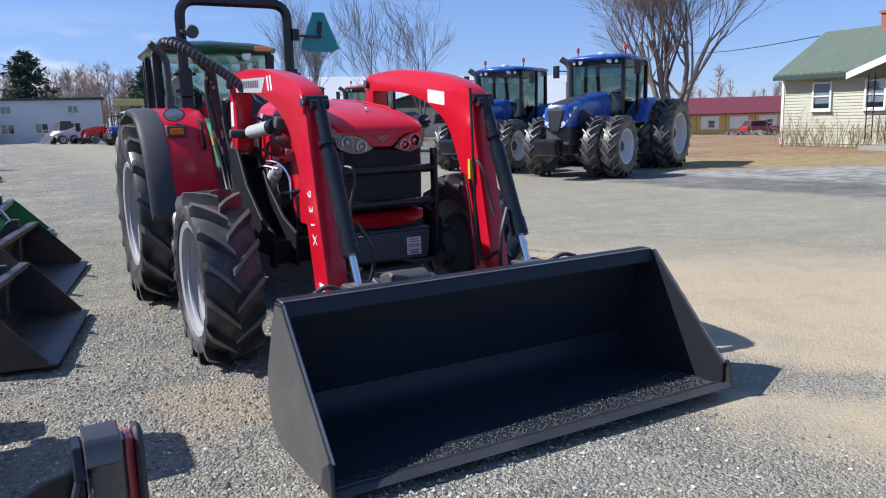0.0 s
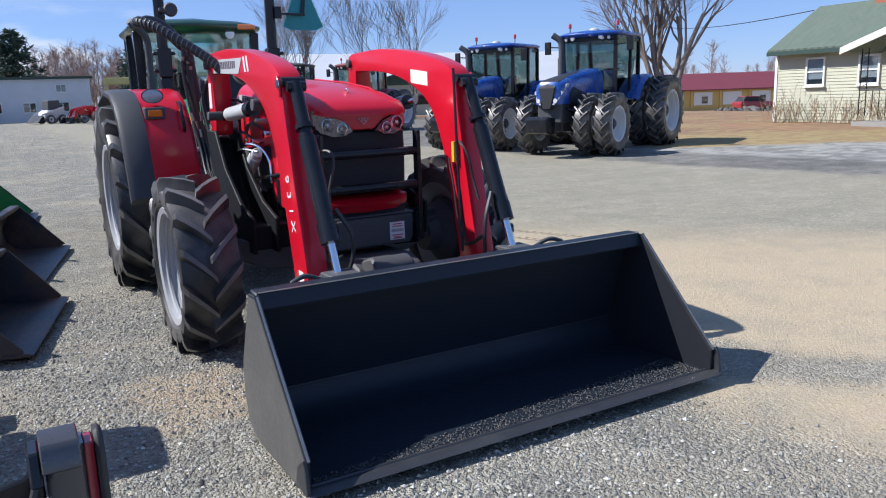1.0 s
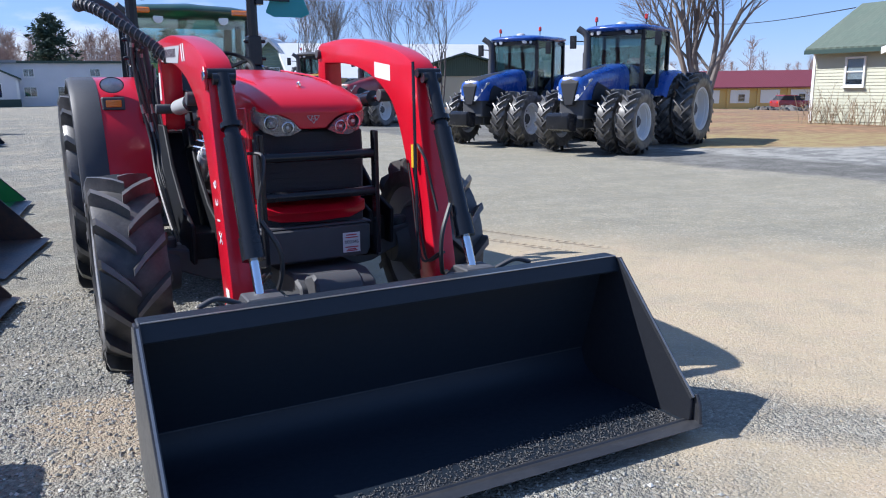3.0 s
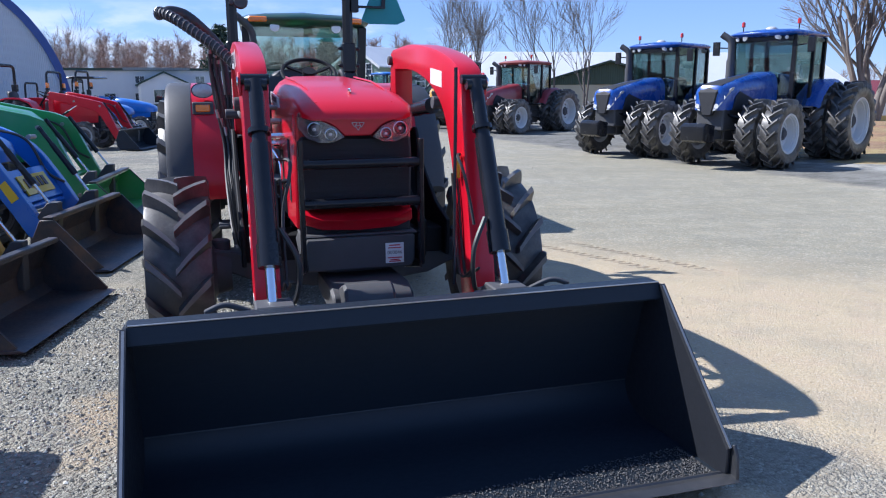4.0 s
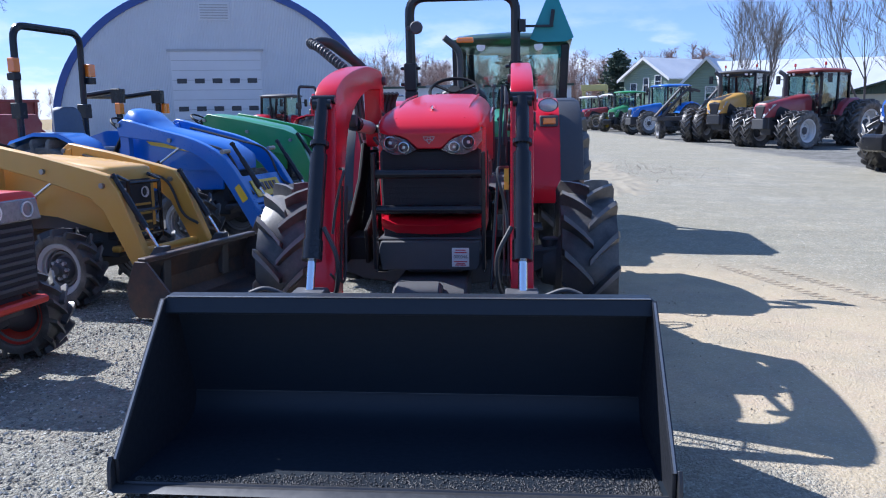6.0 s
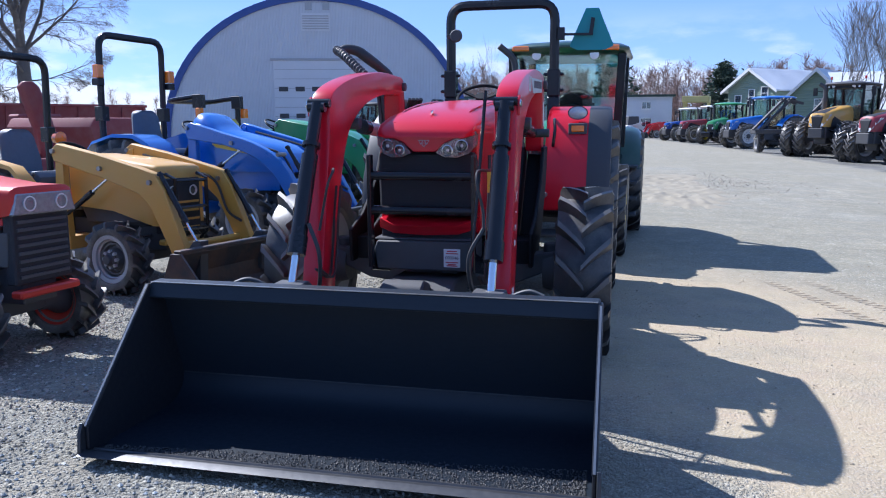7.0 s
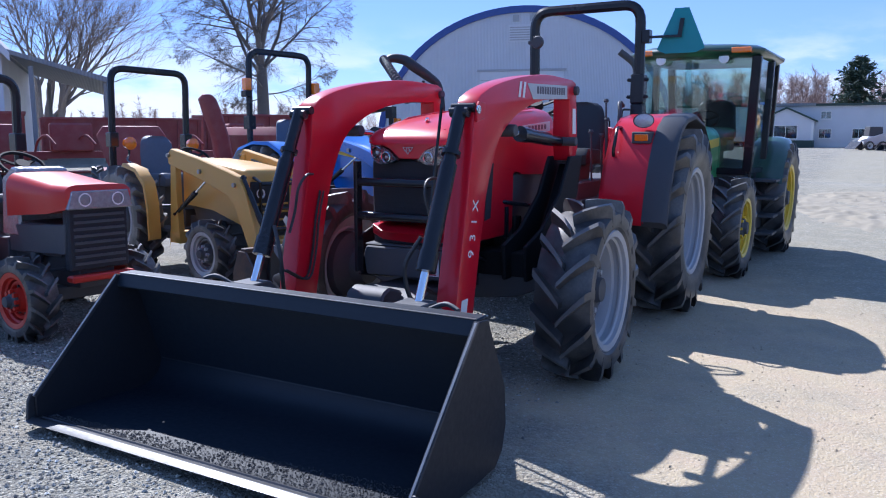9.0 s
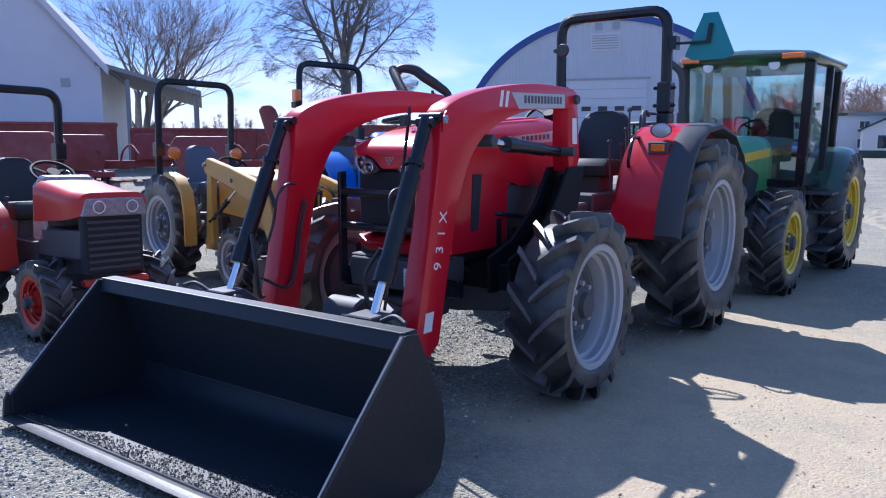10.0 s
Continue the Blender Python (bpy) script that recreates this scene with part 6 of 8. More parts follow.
        Shape().prism([(y0 + 0.34, zb0 + 0.0), (y0 + 1.25, zb0 - 0.02), (y0 + 1.35, zb0 + 0.22), (y0 + 0.62, zb0 + 0.42), (y0 + 0.46, zb0 + 0.30)], sx * (hw - 0.01), sx * (hw + 0.014)).link("side_vent", GRILLE, h)
        if stripe:
            Shape().prism([(y0 + 0.25, zt0 - 0.16), (y1 - 0.1, zt1 - 0.24), (y1 - 0.1, zt1 - 0.14), (y0 + 0.35, zt0 - 0.07)], sx * (hw * 1.03), sx * (hw * 1.03 + 0.012)).link("side_stripe", stripe, h)
    Shape().box(-hw * 0.78, hw * 0.78, y0 + 0.12, y1, r * 1.05, zb0 + 0.06).link("engine_block", CHARCOAL, T, "dark engine block under the bonnet", bevel=0.03)
    for sx in (-1, 1):
        Shape().tube(smooth_path([(sx * hw * 0.7, y0 + 0.3, zb0 - 0.1), (sx * hw * 0.95, y0 + 0.9, zb0 - 0.2), (sx * hw * 0.8, y0 + 1.6, zb0 - 0.05)]), 0.035, 6).link("air_pipe", BLACK, T)
    if weights:
        Shape().prism([(y0 - 0.60, r * 0.80), (y0 - 0.42, r * 0.72), (y0 - 0.15, r * 0.72), (y0 - 0.1, r * 1.22), (y0 - 0.50, r * 1.30), (y0 - 0.62, r * 1.2)], -0.29, 0.29).link("front_weight", BLACK, T, "dark cast front weight", bevel=0.04, seg=2)
        Shape().box(-0.2, 0.2, y0 - 0.2, yf, r * 0.8, r * 1.1).link("weight_bracket", CHARCOAL, T, bevel=0.01)
    else:
        Shape().box(-0.28, 0.28, y0 - 0.12, y0 + 0.3, zb0 - 0.45, zb0 - 0.05).link("front_support", CHARCOAL, T, bevel=0.02)
    # cab
    c0, c1, zf, zr = cab
    zm = zf + 0.42 * (zr - zf)
    rake = 0.05
    corners = {}
    for sx in (-1, 1):
        corners[sx] = [(sx * cw * 0.95, c0 + rake, zf), (sx * cw, c0, zr), (sx * cw, (c0 + c1) / 2 + 0.1, zf), (sx * cw * 1.02, (c0 + c1) / 2 + 0.12, zr), (sx * cw * 0.9, c1 + 0.05, zf + 0.3), (sx * cw * 0.96, c1 - 0.05, zr)]
    s = Shape()
    for sx in (-1, 1):
        q = corners[sx]
        for a, b in ((0, 1), (2, 3), (4, 5)):
            s.bar(q[a], q[b], 0.105 if a != 2 else 0.085, 0.08, (0, 1, 0))
        s.bar(q[0], q[2], 0.06, 0.06)
        s.bar(q[2], q[4], 0.06, 0.06)
    s.bar(corners[-1][0], corners[1][0], 0.06, 0.08)
    s.bar(corners[-1][4], corners[1][4], 0.06, 0.08)
    cabf = s.link("cab_frame", BLACK, T, "black cab frame", bevel=0.008)
    panes = [[corners[-1][0], corners[1][0], corners[1][1], corners[-1][1]], [corners[-1][4], corners[1][4], corners[1][5], corners[-1][5]]]
    for sx in (-1, 1):
        q = corners[sx]
        panes += [[q[0], q[2], q[3], q[1]], [q[2], q[4], q[5], q[3]]]
    for p in panes:
        v = [Vector(a) for a in p]
        nrm = (v[1] - v[0]).cross(v[2] - v[0]).normalized() * 0.004
        ob = Shape().loft([[tuple(a + nrm) for a in v], [tuple(a - nrm) for a in v]]).link("cab_glass", GLASS_BIG if beacons else GLASS, cabf)
        ob.visible_shadow = False
    Shape().prism([(c0 + rake, zf - 0.35), (c1, zf - 0.35), (c1 + 0.05, zf + 0.3), (c0 + 1.0, zf), (c0 + rake, zf)], -cw * 0.84, cw * 0.84).link("cab_floor", CHARCOAL, T, bevel=0.02)
    ov = 0.16
    rr = []
    for z, g in ((zr - 0.02, -0.02), (zr + 0.03, 0.05), (zr + 0.075, 0.06), (zr + 0.13, -0.06), (zr + 0.17, -0.35)):
        x = cw * 1.04 + g
        ya, yb = c0 - ov - g, c1 + 0.08 + g
        ch = 0.2
        rr.append([(-x, ya + ch, z), (-x + ch, ya, z), (0, ya - 0.05, z + 0.01), (x - ch, ya, z), (x, ya + ch, z), (x, yb - ch, z), (x - ch, yb, z), (-x + ch, yb, z), (-x, yb - ch, z)])
    rf = Shape().loft(rr).link("cab_roof", roof, T, bevel=0.012, smooth=50)
    if beacons:
        Shape().prism([(-cw * 0.98, c0 - 0.10), (cw * 0.98, c0 - 0.10), (cw * 1.0, c1 + 0.06), (-cw * 1.0, c1 + 0.06)], zr - 0.13, zr - 0.015, "z").link("roof_rail", BLACK, rf, "black lamp rail under the roof", bevel=0.02)
        for x in (-0.62, -0.44, 0.44, 0.62):
            Shape().lathe([(0.02, 0.0), (0.0, 0.045), (-0.02, 0.04), (-0.022, 0.0)], 12, (x * cw / 0.78, c0 - 0.11, zr - 0.06), "y").link("roof_lamp", LAMPCUP, rf)
        Shape().lathe([(0.0, 0.15), (0.05, 0.14), (0.09, 0.08), (0.10, 0.0)], 18, (0, c0 + 0.35, zr + 0.15), "z").link("antenna_dome", DECAL_GREY, rf, "pale antenna dome", smooth=60)
        Shape().box(-cw * 0.86, cw * 0.86, c1 - 0.08, c1 + 0.02, zf - 0.1, zf + 0.62).link("rear_panel", CHARCOAL, rf, bevel=0.02)
        Shape().prism([(c0 + 0.12, zf - 0.1), (c0 + 0.5, zf - 0.1), (c0 + 0.42, zf + 0.52), (c0 + 0.2, zf + 0.58)], -0.26, 0.26).link("dash", CHARCOAL, rf, bevel=0.03)
    for sx in (-1, 1):
        if markers:
            Shape().box(sx * (cw * 0.80) - 0.11, sx * (cw * 0.80) + 0.11, c0 - ov - 0.075, c0 - ov + 0.12, zr + 0.02, zr + 0.085).link("roof_marker", AMBER, rf, bevel=0.012)
        Shape().lathe([(0.03, 0.0), (0.0, 0.055), (-0.03, 0.058), (-0.036, 0.0)], 16, (sx * cw * 0.52, c0 - ov + 0.02, zr - 0.03), "y").link("work_lamp", LAMPCUP, rf)
        if beacons:
            Shape().cyl((sx * cw * 0.9, c0 + 0.3, zr + 0.15), (sx * cw * 0.9, c0 + 0.3, zr + 0.3), 0.014).link("beacon_stalk", BLACK, rf)
            Shape().lathe([(0.27, 0.035), (0.28, 0.045), (0.38, 0.042), (0.41, 0.0)], 14, (sx * cw * 0.9, c0 + 0.3, zr), "z").link("beacon", REDLENS, rf, "amber-red beacon")
    seat(T, 0, (c0 + c1) / 2 + 0.25, zf + 0.22, 0.55, SEATM, 0.62)
    steering_wheel(T, Vector((0, c0 + 0.55, zf + 0.62)), 0.2, 35)
    # rear fenders
    arc = []
    for j in range(9):
        q = math.pi * (0.0 + 0.82 * j / 8)
        arc.append((yr - (R + 0.06) * math.cos(q + 0.4), R + (R + 0.06) * math.sin(q + 0.4)))
    for sx in (-1, 1):
        xa, xb = cw * 0.86, xr + W * 0.42
        Shape().loft([[(sx * xa, y, z), (sx * (xb - 0.16), y, z), (sx * (xb - 0.06), y, z - 0.03), (sx * xb, y, z - 0.10), (sx * (xb - 0.03), y, z - 0.10), (sx * (xb - 0.1), y, z - 0.06), (sx * xa, y, z - 0.05)] for y, z in arc]).link("fender", body, T, smooth=50)
        for j in range(4):
            zz = R * 0.45 + j * 0.3 * R / 1.02
            Shape().box(min(sx * (cw * 0.9), sx * (cw * 0.9 + 0.32)), max(sx * (cw * 0.9), sx * (cw * 0.9 + 0.32)), c0 + 0.35, c0 + 0.7, zz, zz + 0.03).link("step", CHARCOAL, T)
        for y in (c0 + 0.33, c0 + 0.68):
            Shape().box(sx * cw * 0.92 - 0.015, sx * cw * 0.92 + 0.015, y, y + 0.04, R * 0.42, zf).link("step_rail", CHARCOAL, T)
        if mirrors:
            s = Shape()
            s.tube([(sx * cw, c0 + 0.05, zr - 0.25), (sx * (cw + 0.42), c0 - 0.05, zr - 0.22)], 0.018, 6)
            s.box(sx * (cw + 0.42) - 0.085, sx * (cw + 0.42) + 0.085, c0 - 0.10, c0 - 0.03, zr - 0.42, zr - 0.08)
            s.link("mirror", BLACK, T, bevel=0.006)
    if stack:
        s = Shape()
        s.tube(smooth_path([(-cw * 0.55, c0 - 0.2, zf + 0.1), (-cw * 0.80, c0 - 0.25, zf + 0.45), (-cw * 0.88, c0 - 0.26, zf + 0.9), (-cw * 0.88, c0 - 0.26, zr - 0.30), (-cw * 0.92, c0 - 0.28, zr - 0.08), (-cw * 1.16, c0 - 0.36, zr + 0.08)]), 0.085 if beacons else 0.042, 12)
        s.cyl((-cw * 0.88, c0 - 0.26, zf + 0.5), (-cw * 0.88, c0 - 0.26, zr - 0.55), 0.105 if beacons else 0.055)
        s.link("exhaust_pipe", CHARCOAL, T, "dark upright exhaust pipe")
    return T


def placed(front_x, front_y, turn, base, z=0.0):
    """Pose from where the middle of the front axle stands."""
    q = radians(turn)
    return pose(front_x - math.sin(q) * base / 2, front_y + math.cos(q) * base / 2, z, 0, 0, turn)


# green cab tractor standing behind the red one
cab_tractor(standing(2.58, 10.45, -3), "green tractor with glazed cab and yellow wheels", GREEN_ROOF, YELLOW, GREEN_ROOF, R=0.74, W=0.42, r=0.56, w=0.33, base=2.25, xr=0.80, xf=0.72, dual=0,
            hood=((-1.95, 1.0, 1.50), (-0.15, 1.05, 1.66)), hw=0.31, cab=(-0.30, 1.2, 1.12, 2.47), cw=0.71, weights=False, nose="plain", stack=True, beacons=False, group="", stripe=YELLOW, rubber_mat=RUBBER, mirrors=False, markers=True, hood_mat=GREEN)
# large tractors across the yard
cab_tractor(pose(15.09, 17.12, -0.2, 0, 0, -65.3), "large blue tractor with dual wheels and dark nose panel", BLUE_DEEP, WHITEP, k=1.04, left_dual=False)
cab_tractor(pose(14.08, 20.58, -0.18, 0, 0, -64.2), "large blue tractor with dual wheels and grey front weight", BLUE_DEEP, WHITEP, left_dual=False)
cab_tractor(pose(14.44, 32.43, -0.18, 0, 0, -57.8), "large red tractor with dual wheels", MAROON, WHITEP, RED_OLD, k=1.0, weights=False, nose="dark")
cab_tractor(pose(13.2, 37.4, -0.08, 0, 0, -37), "large yellow tractor with dark hood and dual wheels", YELLOW_OLD, WHITEP, CHARCOAL, k=1.04, weights=False, nose="dark")
cab_tractor(placed(10.1, 46.0, -66, 2.8), "blue tractor with white wheel centres, far off", BLUE, WHITEP, R=0.92, W=0.48, r=0.70, w=0.40, base=2.8, dual=0, hood=((-2.1, 1.05, 1.55), (-0.15, 1.1, 1.85)), hw=0.36,
            cab=(-0.1, 1.5, 1.2, 2.75), weights=False, beacons=False)
cab_tractor(placed(9.7, 53.5, -35, 2.7), "green tractor with open front weights, far off", GREEN, YELLOW, R=0.88, W=0.46, r=0.66, w=0.38, base=2.7, dual=0, hood=((-2.0, 1.0, 1.5), (-0.15, 1.05, 1.75)), hw=0.35,
            cab=(-0.1, 1.4, 1.2, 2.6), nose="plain", beacons=False)
cab_tractor(placed(8.5, 58.5, -70, 2.7), "dark maroon tractor with white cab roof, far off", MAROON, GREYP, WHITEP, R=0.85, W=0.44, r=0.62, w=0.36, base=2.7, dual=0, hood=((-2.0, 1.0, 1.5), (-0.15, 1.05, 1.7)), hw=0.34,
            cab=(-0.1, 1.4, 1.15, 2.5), nose="plain", weights=False, beacons=False)
cab_tractor(placed(7.6, 64.0, -60, 2.7), "blue-grey tractor with pale roof, far off", BLUE_DEEP, GREYP, WHITEP, R=0.82, W=0.42, r=0.58, w=0.34, base=2.6, dual=0, hood=((-1.9, 0.95, 1.4), (-0.15, 1.0, 1.6)), hw=0.33,
            cab=(-0.1, 1.4, 1.1, 2.45), nose="plain", weights=False, beacons=False)
compact_tractor(pose(7.6, 75.0, 0, 0, 0, -70), 1.15, RED, GREYP, "red tractor with loader and black bucket, far off", loader=RED, bucket_mats=DARK_BUCKET, nose="round", lights="none", rops="up", group="large tractors across the yard")
cab_tractor(placed(-6.5, 34.8, 75, 2.4), "small red tractor with cab, far off", RED, GREYP, CHARCOAL, R=0.75, W=0.40, r=0.52, w=0.3, base=2.3, dual=0, hood=((-1.8, 0.9, 1.3), (-0.15, 0.95, 1.5)), hw=0.3,
            cab=(-0.1, 1.2, 1.0, 2.3), cw=0.66, nose="plain", weights=False, beacons=False, group="compact tractors in the far row", stack=False)


# ---- buildings ----
def siding(name, c, rib=0.0, vertical=True, vary=0.1):
    m, t, p = nodes_of(name)
    co = coords(t)
    big = noise_of(t, 0.6, 5, 0.6, co)
    col = mixc(t, big, [v * (1 - vary) for v in c], [min(1, v * (1 + vary)) for v in c])
    t.links.new(col, p.inputs["Base Color"])
    p.inputs["Roughness"].default_value = 0.55
    if rib:
        wv = add_node(t, "ShaderNodeTexWave", Scale=rib, Distortion=0.0)
        wv.bands_direction = "X" if vertical else "Z"
        t.links.new(co, wv.inputs["Vector"])
        bump(t, p, wv.outputs["Fac"], 0.5, 0.03)
    return m


WHITE_METAL = siding("white_ribbed_metal", (0.55, 0.57, 0.61), 3.0)
WHITE_WALL = siding("white_painted_wall", (0.62, 0.63, 0.66), 0)
BLUE_TRIM = paint("blue_metal_trim", (0.02, 0.06, 0.26), 0.4, 0.05, 0.2)
ROOF_WHITE = siding("white_metal_roof", (0.58, 0.60, 0.62), 2.0)
ROOF_GREY = siding("grey_metal_roof", (0.5, 0.5, 0.5), 2.0)
LEAN_ROOF = siding("weathered_dark_metal_roof", (0.24, 0.25, 0.26), 2.0)
BLIND = plain("pale_window_blind", (0.62, 0.63, 0.62), 0.6, 0, 0.08, 9, 0.05)
SAGE = siding("sage_green_siding", (0.21, 0.28, 0.215), 1.6, False)
GREEN_METAL = siding("dark_green_roofing", (0.045, 0.08, 0.055), 2.0)
CREAM = plain("cream_clapboard", (0.47, 0.47, 0.355), 0.6, 0, 0.08, 3, 0.05)
OCHRE = plain("ochre_wall", (0.58, 0.40, 0.14), 0.7, 0, 0.1, 1.2, 0.05)
RED_ROOF = siding("dark_red_roofing", (0.17, 0.035, 0.045), 1.5)
CANOPY_YELLOW = plain("pale_yellow_panel", (0.52, 0.46, 0.18), 0.6, 0, 0.12, 2, 0.05)
TRIM = plain("white_trim_paint", (0.74, 0.74, 0.72), 0.5, 0, 0.05, 5, 0.02)
DARK_TRIM = plain("dark_green_trim", (0.03, 0.06, 0.05), 0.5, 0, 0.1, 5, 0.02)
BRICK = plain("red_brick", (0.33, 0.12, 0.07), 0.8, 0, 0.25, 14, 0.3)
PANE = glass("window_pane", (0.78, 0.82, 0.84), 0.93)
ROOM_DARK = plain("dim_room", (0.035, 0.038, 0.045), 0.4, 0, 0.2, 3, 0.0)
IRON = plain("black_iron", (0.015, 0.015, 0.016), 0.5, 0.2, 0.2, 20)
BARK = plain("grey_bark", (0.20, 0.175, 0.155), 0.9, 0, 0.3, 6, 0.5)
BARK_DARK = plain("dark_grey_bark", (0.13, 0.115, 0.105), 0.9, 0, 0.3, 6, 0.5)
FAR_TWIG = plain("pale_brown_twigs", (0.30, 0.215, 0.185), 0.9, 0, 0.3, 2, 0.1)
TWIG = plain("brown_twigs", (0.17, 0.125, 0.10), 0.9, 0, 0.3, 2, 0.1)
NEEDLE = plain("pine_needles", (0.046, 0.074, 0.048), 0.8, 0, 0.4, 1.5, 0.2)
RUST_BRUSH = plain("dry_brush", (0.26, 0.19, 0.12), 0.9, 0, 0.3, 3, 0.2)


def shingles():
    m, t, p = nodes_of("green_shingles")
    co = coords(t)
    b = t.nodes.new("ShaderNodeTexBrick")
    b.inputs["Scale"].default_value = 1.0
    b.inputs["Color1"].default_value, b.inputs["Color2"].default_value, b.inputs["Mortar"].default_value = (0.085, 0.13, 0.10, 1), (0.12, 0.165, 0.125, 1), (0.05, 0.07, 0.055, 1)
    for key, val in (("Mortar Size", 0.006), ("Brick Width", 0.30), ("Row Height", 0.14)):
        b.inputs[key].default_value = val
    mp = t.nodes.new("ShaderNodeMapping")
    mp.inputs["Rotation"].default_value = (0, 0, radians(90))
    t.links.new(co, mp.inputs["Vector"])
    t.links.new(mp.outputs[0], b.inputs["Vector"])
    t.links.new(mixc(t, noise_of(t, 1.2, 6, 0.6, co), b.outputs["Color"], (0.12, 0.14, 0.11)), p.inputs["Base Color"])
    p.inputs["Roughness"].default_value = 0.9
    return m


CONCRETE = plain("weathered_concrete", (0.30, 0.29, 0.27), 0.9, 0, 0.2, 5, 0.2)
SHINGLE = shingles()


def window(parent, m, w, h, bars=(1, 2), frame_mat=None, name="window", blind=0.0):
    """A window in the local xz plane, looking towards -y."""
    fm = frame_mat or TRIM
    s = Shape()
    t = 0.07
    s.box(-w / 2 - t, w / 2 + t, -0.06, 0.02, h, h + t)
    s.box(-w / 2 - t, w / 2 + t, -0.06, 0.02, -t, 0)
    s.box(-w / 2 - t, -w / 2, -0.06, 0.02, 0, h)
    s.box(w / 2, w / 2 + t, -0.06, 0.02, 0, h)
    for i in range(1, bars[0]):
        x = -w / 2 + w * i / bars[0]
        s.box(x - 0.02, x + 0.02, -0.04, 0.02, 0, h)
    for i in range(1, bars[1]):
        z = h * i / bars[1]
        s.box(-w / 2, w / 2, -0.04, 0.02, z - 0.025, z + 0.025)
    win = s.link(name, fm, parent, at=m)
    for i in range(bars[0]):
        for j in range(bars[1]):
            Shape().box(-w / 2 + w * i / bars[0] + 0.01, -w / 2 + w * (i + 1) / bars[0] - 0.01, -0.016, -0.008, h * j / bars[1] + 0.01, h * (j + 1) / bars[1] - 0.01).link("pane", PANE, win)
    # dark sheet close behind the panes stands in for the unlit room
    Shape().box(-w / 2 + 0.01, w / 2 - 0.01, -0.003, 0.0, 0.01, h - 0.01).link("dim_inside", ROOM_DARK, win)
    if blind:
        Shape().box(-w / 2 + 0.02, w / 2 - 0.02, -0.006, -0.002, h * (1 - blind), h - 0.02).link("blind", BLIND, win)
    Shape().box(-w / 2 - 0.1, w / 2 + 0.1, -0.12, 0.0, -t - 0.05, -t).link("sill", fm, win)
    return win


def gable(name, m, label, width, depth, eave, ridge, wall, roof, over=0.35, trim=None, category="building", front=0.0):
    """A gabled building; its gable end looks towards -y, the ridge runs along +y."""
    B = thing(name, m, label, category)
    w = width / 2
    Shape().prism([(-w, 0), (w, 0), (w, eave), (0, ridge), (-w, eave)], 0, depth, "y").link("wall", wall, B)
    sl = (ridge - eave) / w
    for sx in (-1, 1):
        x = w + over
        pts = [(0, ridge + 0.02), (sx * x, eave - over * sl + 0.02), (sx * x, eave - over * sl + 0.14), (0, ridge + 0.16)]
        r = Shape().prism(pts, -over, depth + over, "y").link("roof", roof, B)
        if trim:
            Shape().prism([(0, ridge - 0.12), (sx * x, eave - over * sl - 0.14), (sx * x, eave - over * sl + 0.15), (0, ridge + 0.17)], -over - 0.05, -over, "y").link("fascia", trim, r)
    return B


def arched_shed():
    B = thing("arched_shed", pose(-17.25, 51, 0, 0, 0, 16), "large white arched shed with blue trim and overhead door", "shed")
    hw, hh = 10.55, 10.05
    arc = [(hw * math.cos(q), hh * math.sin(q) ** 0.92) for q in (math.pi * k / 40 for k in range(41))]
    Shape().prism(arc, 0, 0.25, "y").link("front_wall", WHITE_METAL, B)
    rings = []
    for y in (-0.1, 30):
        rings.append([(x * 1.015, y, z * 1.015) for x, z in arc] + [(x, y, z) for x, z in arc[::-1]])
    Shape().loft(rings).link("roof", ROOF_GREY, B, smooth=40)
    ring = []
    for x, z in arc:
        n = Vector((x / hw ** 2, z / hh ** 2)).normalized()
        ring.append([(x + n.x * 0.22, -0.14, z + n.y * 0.22), (x - n.x * 0.24, -0.14, z - n.y * 0.24), (x - n.x * 0.24, 0.0, z - n.y * 0.24), (x + n.x * 0.22, 0.4, z + n.y * 0.22)])
    Shape().loft(ring).link("arch_trim", BLUE_TRIM, B, "blue arched trim", smooth=40)
    D = Shape().box(-3.0, 2.9, -0.06, 0.0, 0, 5.8).link("overhead_door", WHITE_WALL, B, "white overhead door with small windows")
    for k in range(1, 9):
        Shape().box(-2.95, 2.85, -0.075, -0.06, k * 0.65 - 0.015, k * 0.65 + 0.015).link("panel_joint", GREYP, D)
    Shape().box(-3.2, 3.1, -0.12, 0.0, 5.8, 5.95).link("door_head", GREYP, D)
    # opaque door panes, coloured with the dark of the unlit inside
    for row in (2.0, 3.85):
        for k in range(5):
            x = -2.35 + k * 1.15
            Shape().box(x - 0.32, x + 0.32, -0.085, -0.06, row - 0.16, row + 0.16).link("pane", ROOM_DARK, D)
    V = Shape().box(-1.0, 1.0, -0.06, 0.0, 7.8, 9.0).link("vent_panel", WHITE_WALL, B)
    for k in range(6):
        Shape().box(-0.9, 0.9, -0.1, -0.06, 7.92 + k * 0.17, 7.98 + k * 0.17).link("slat", GREYP, V)
    for x in (-0.7, 0.5):
        Shape().box(x, x + 0.45, -0.08, 0, 9.2, 9.65).link("small_vent", GREYP, B)


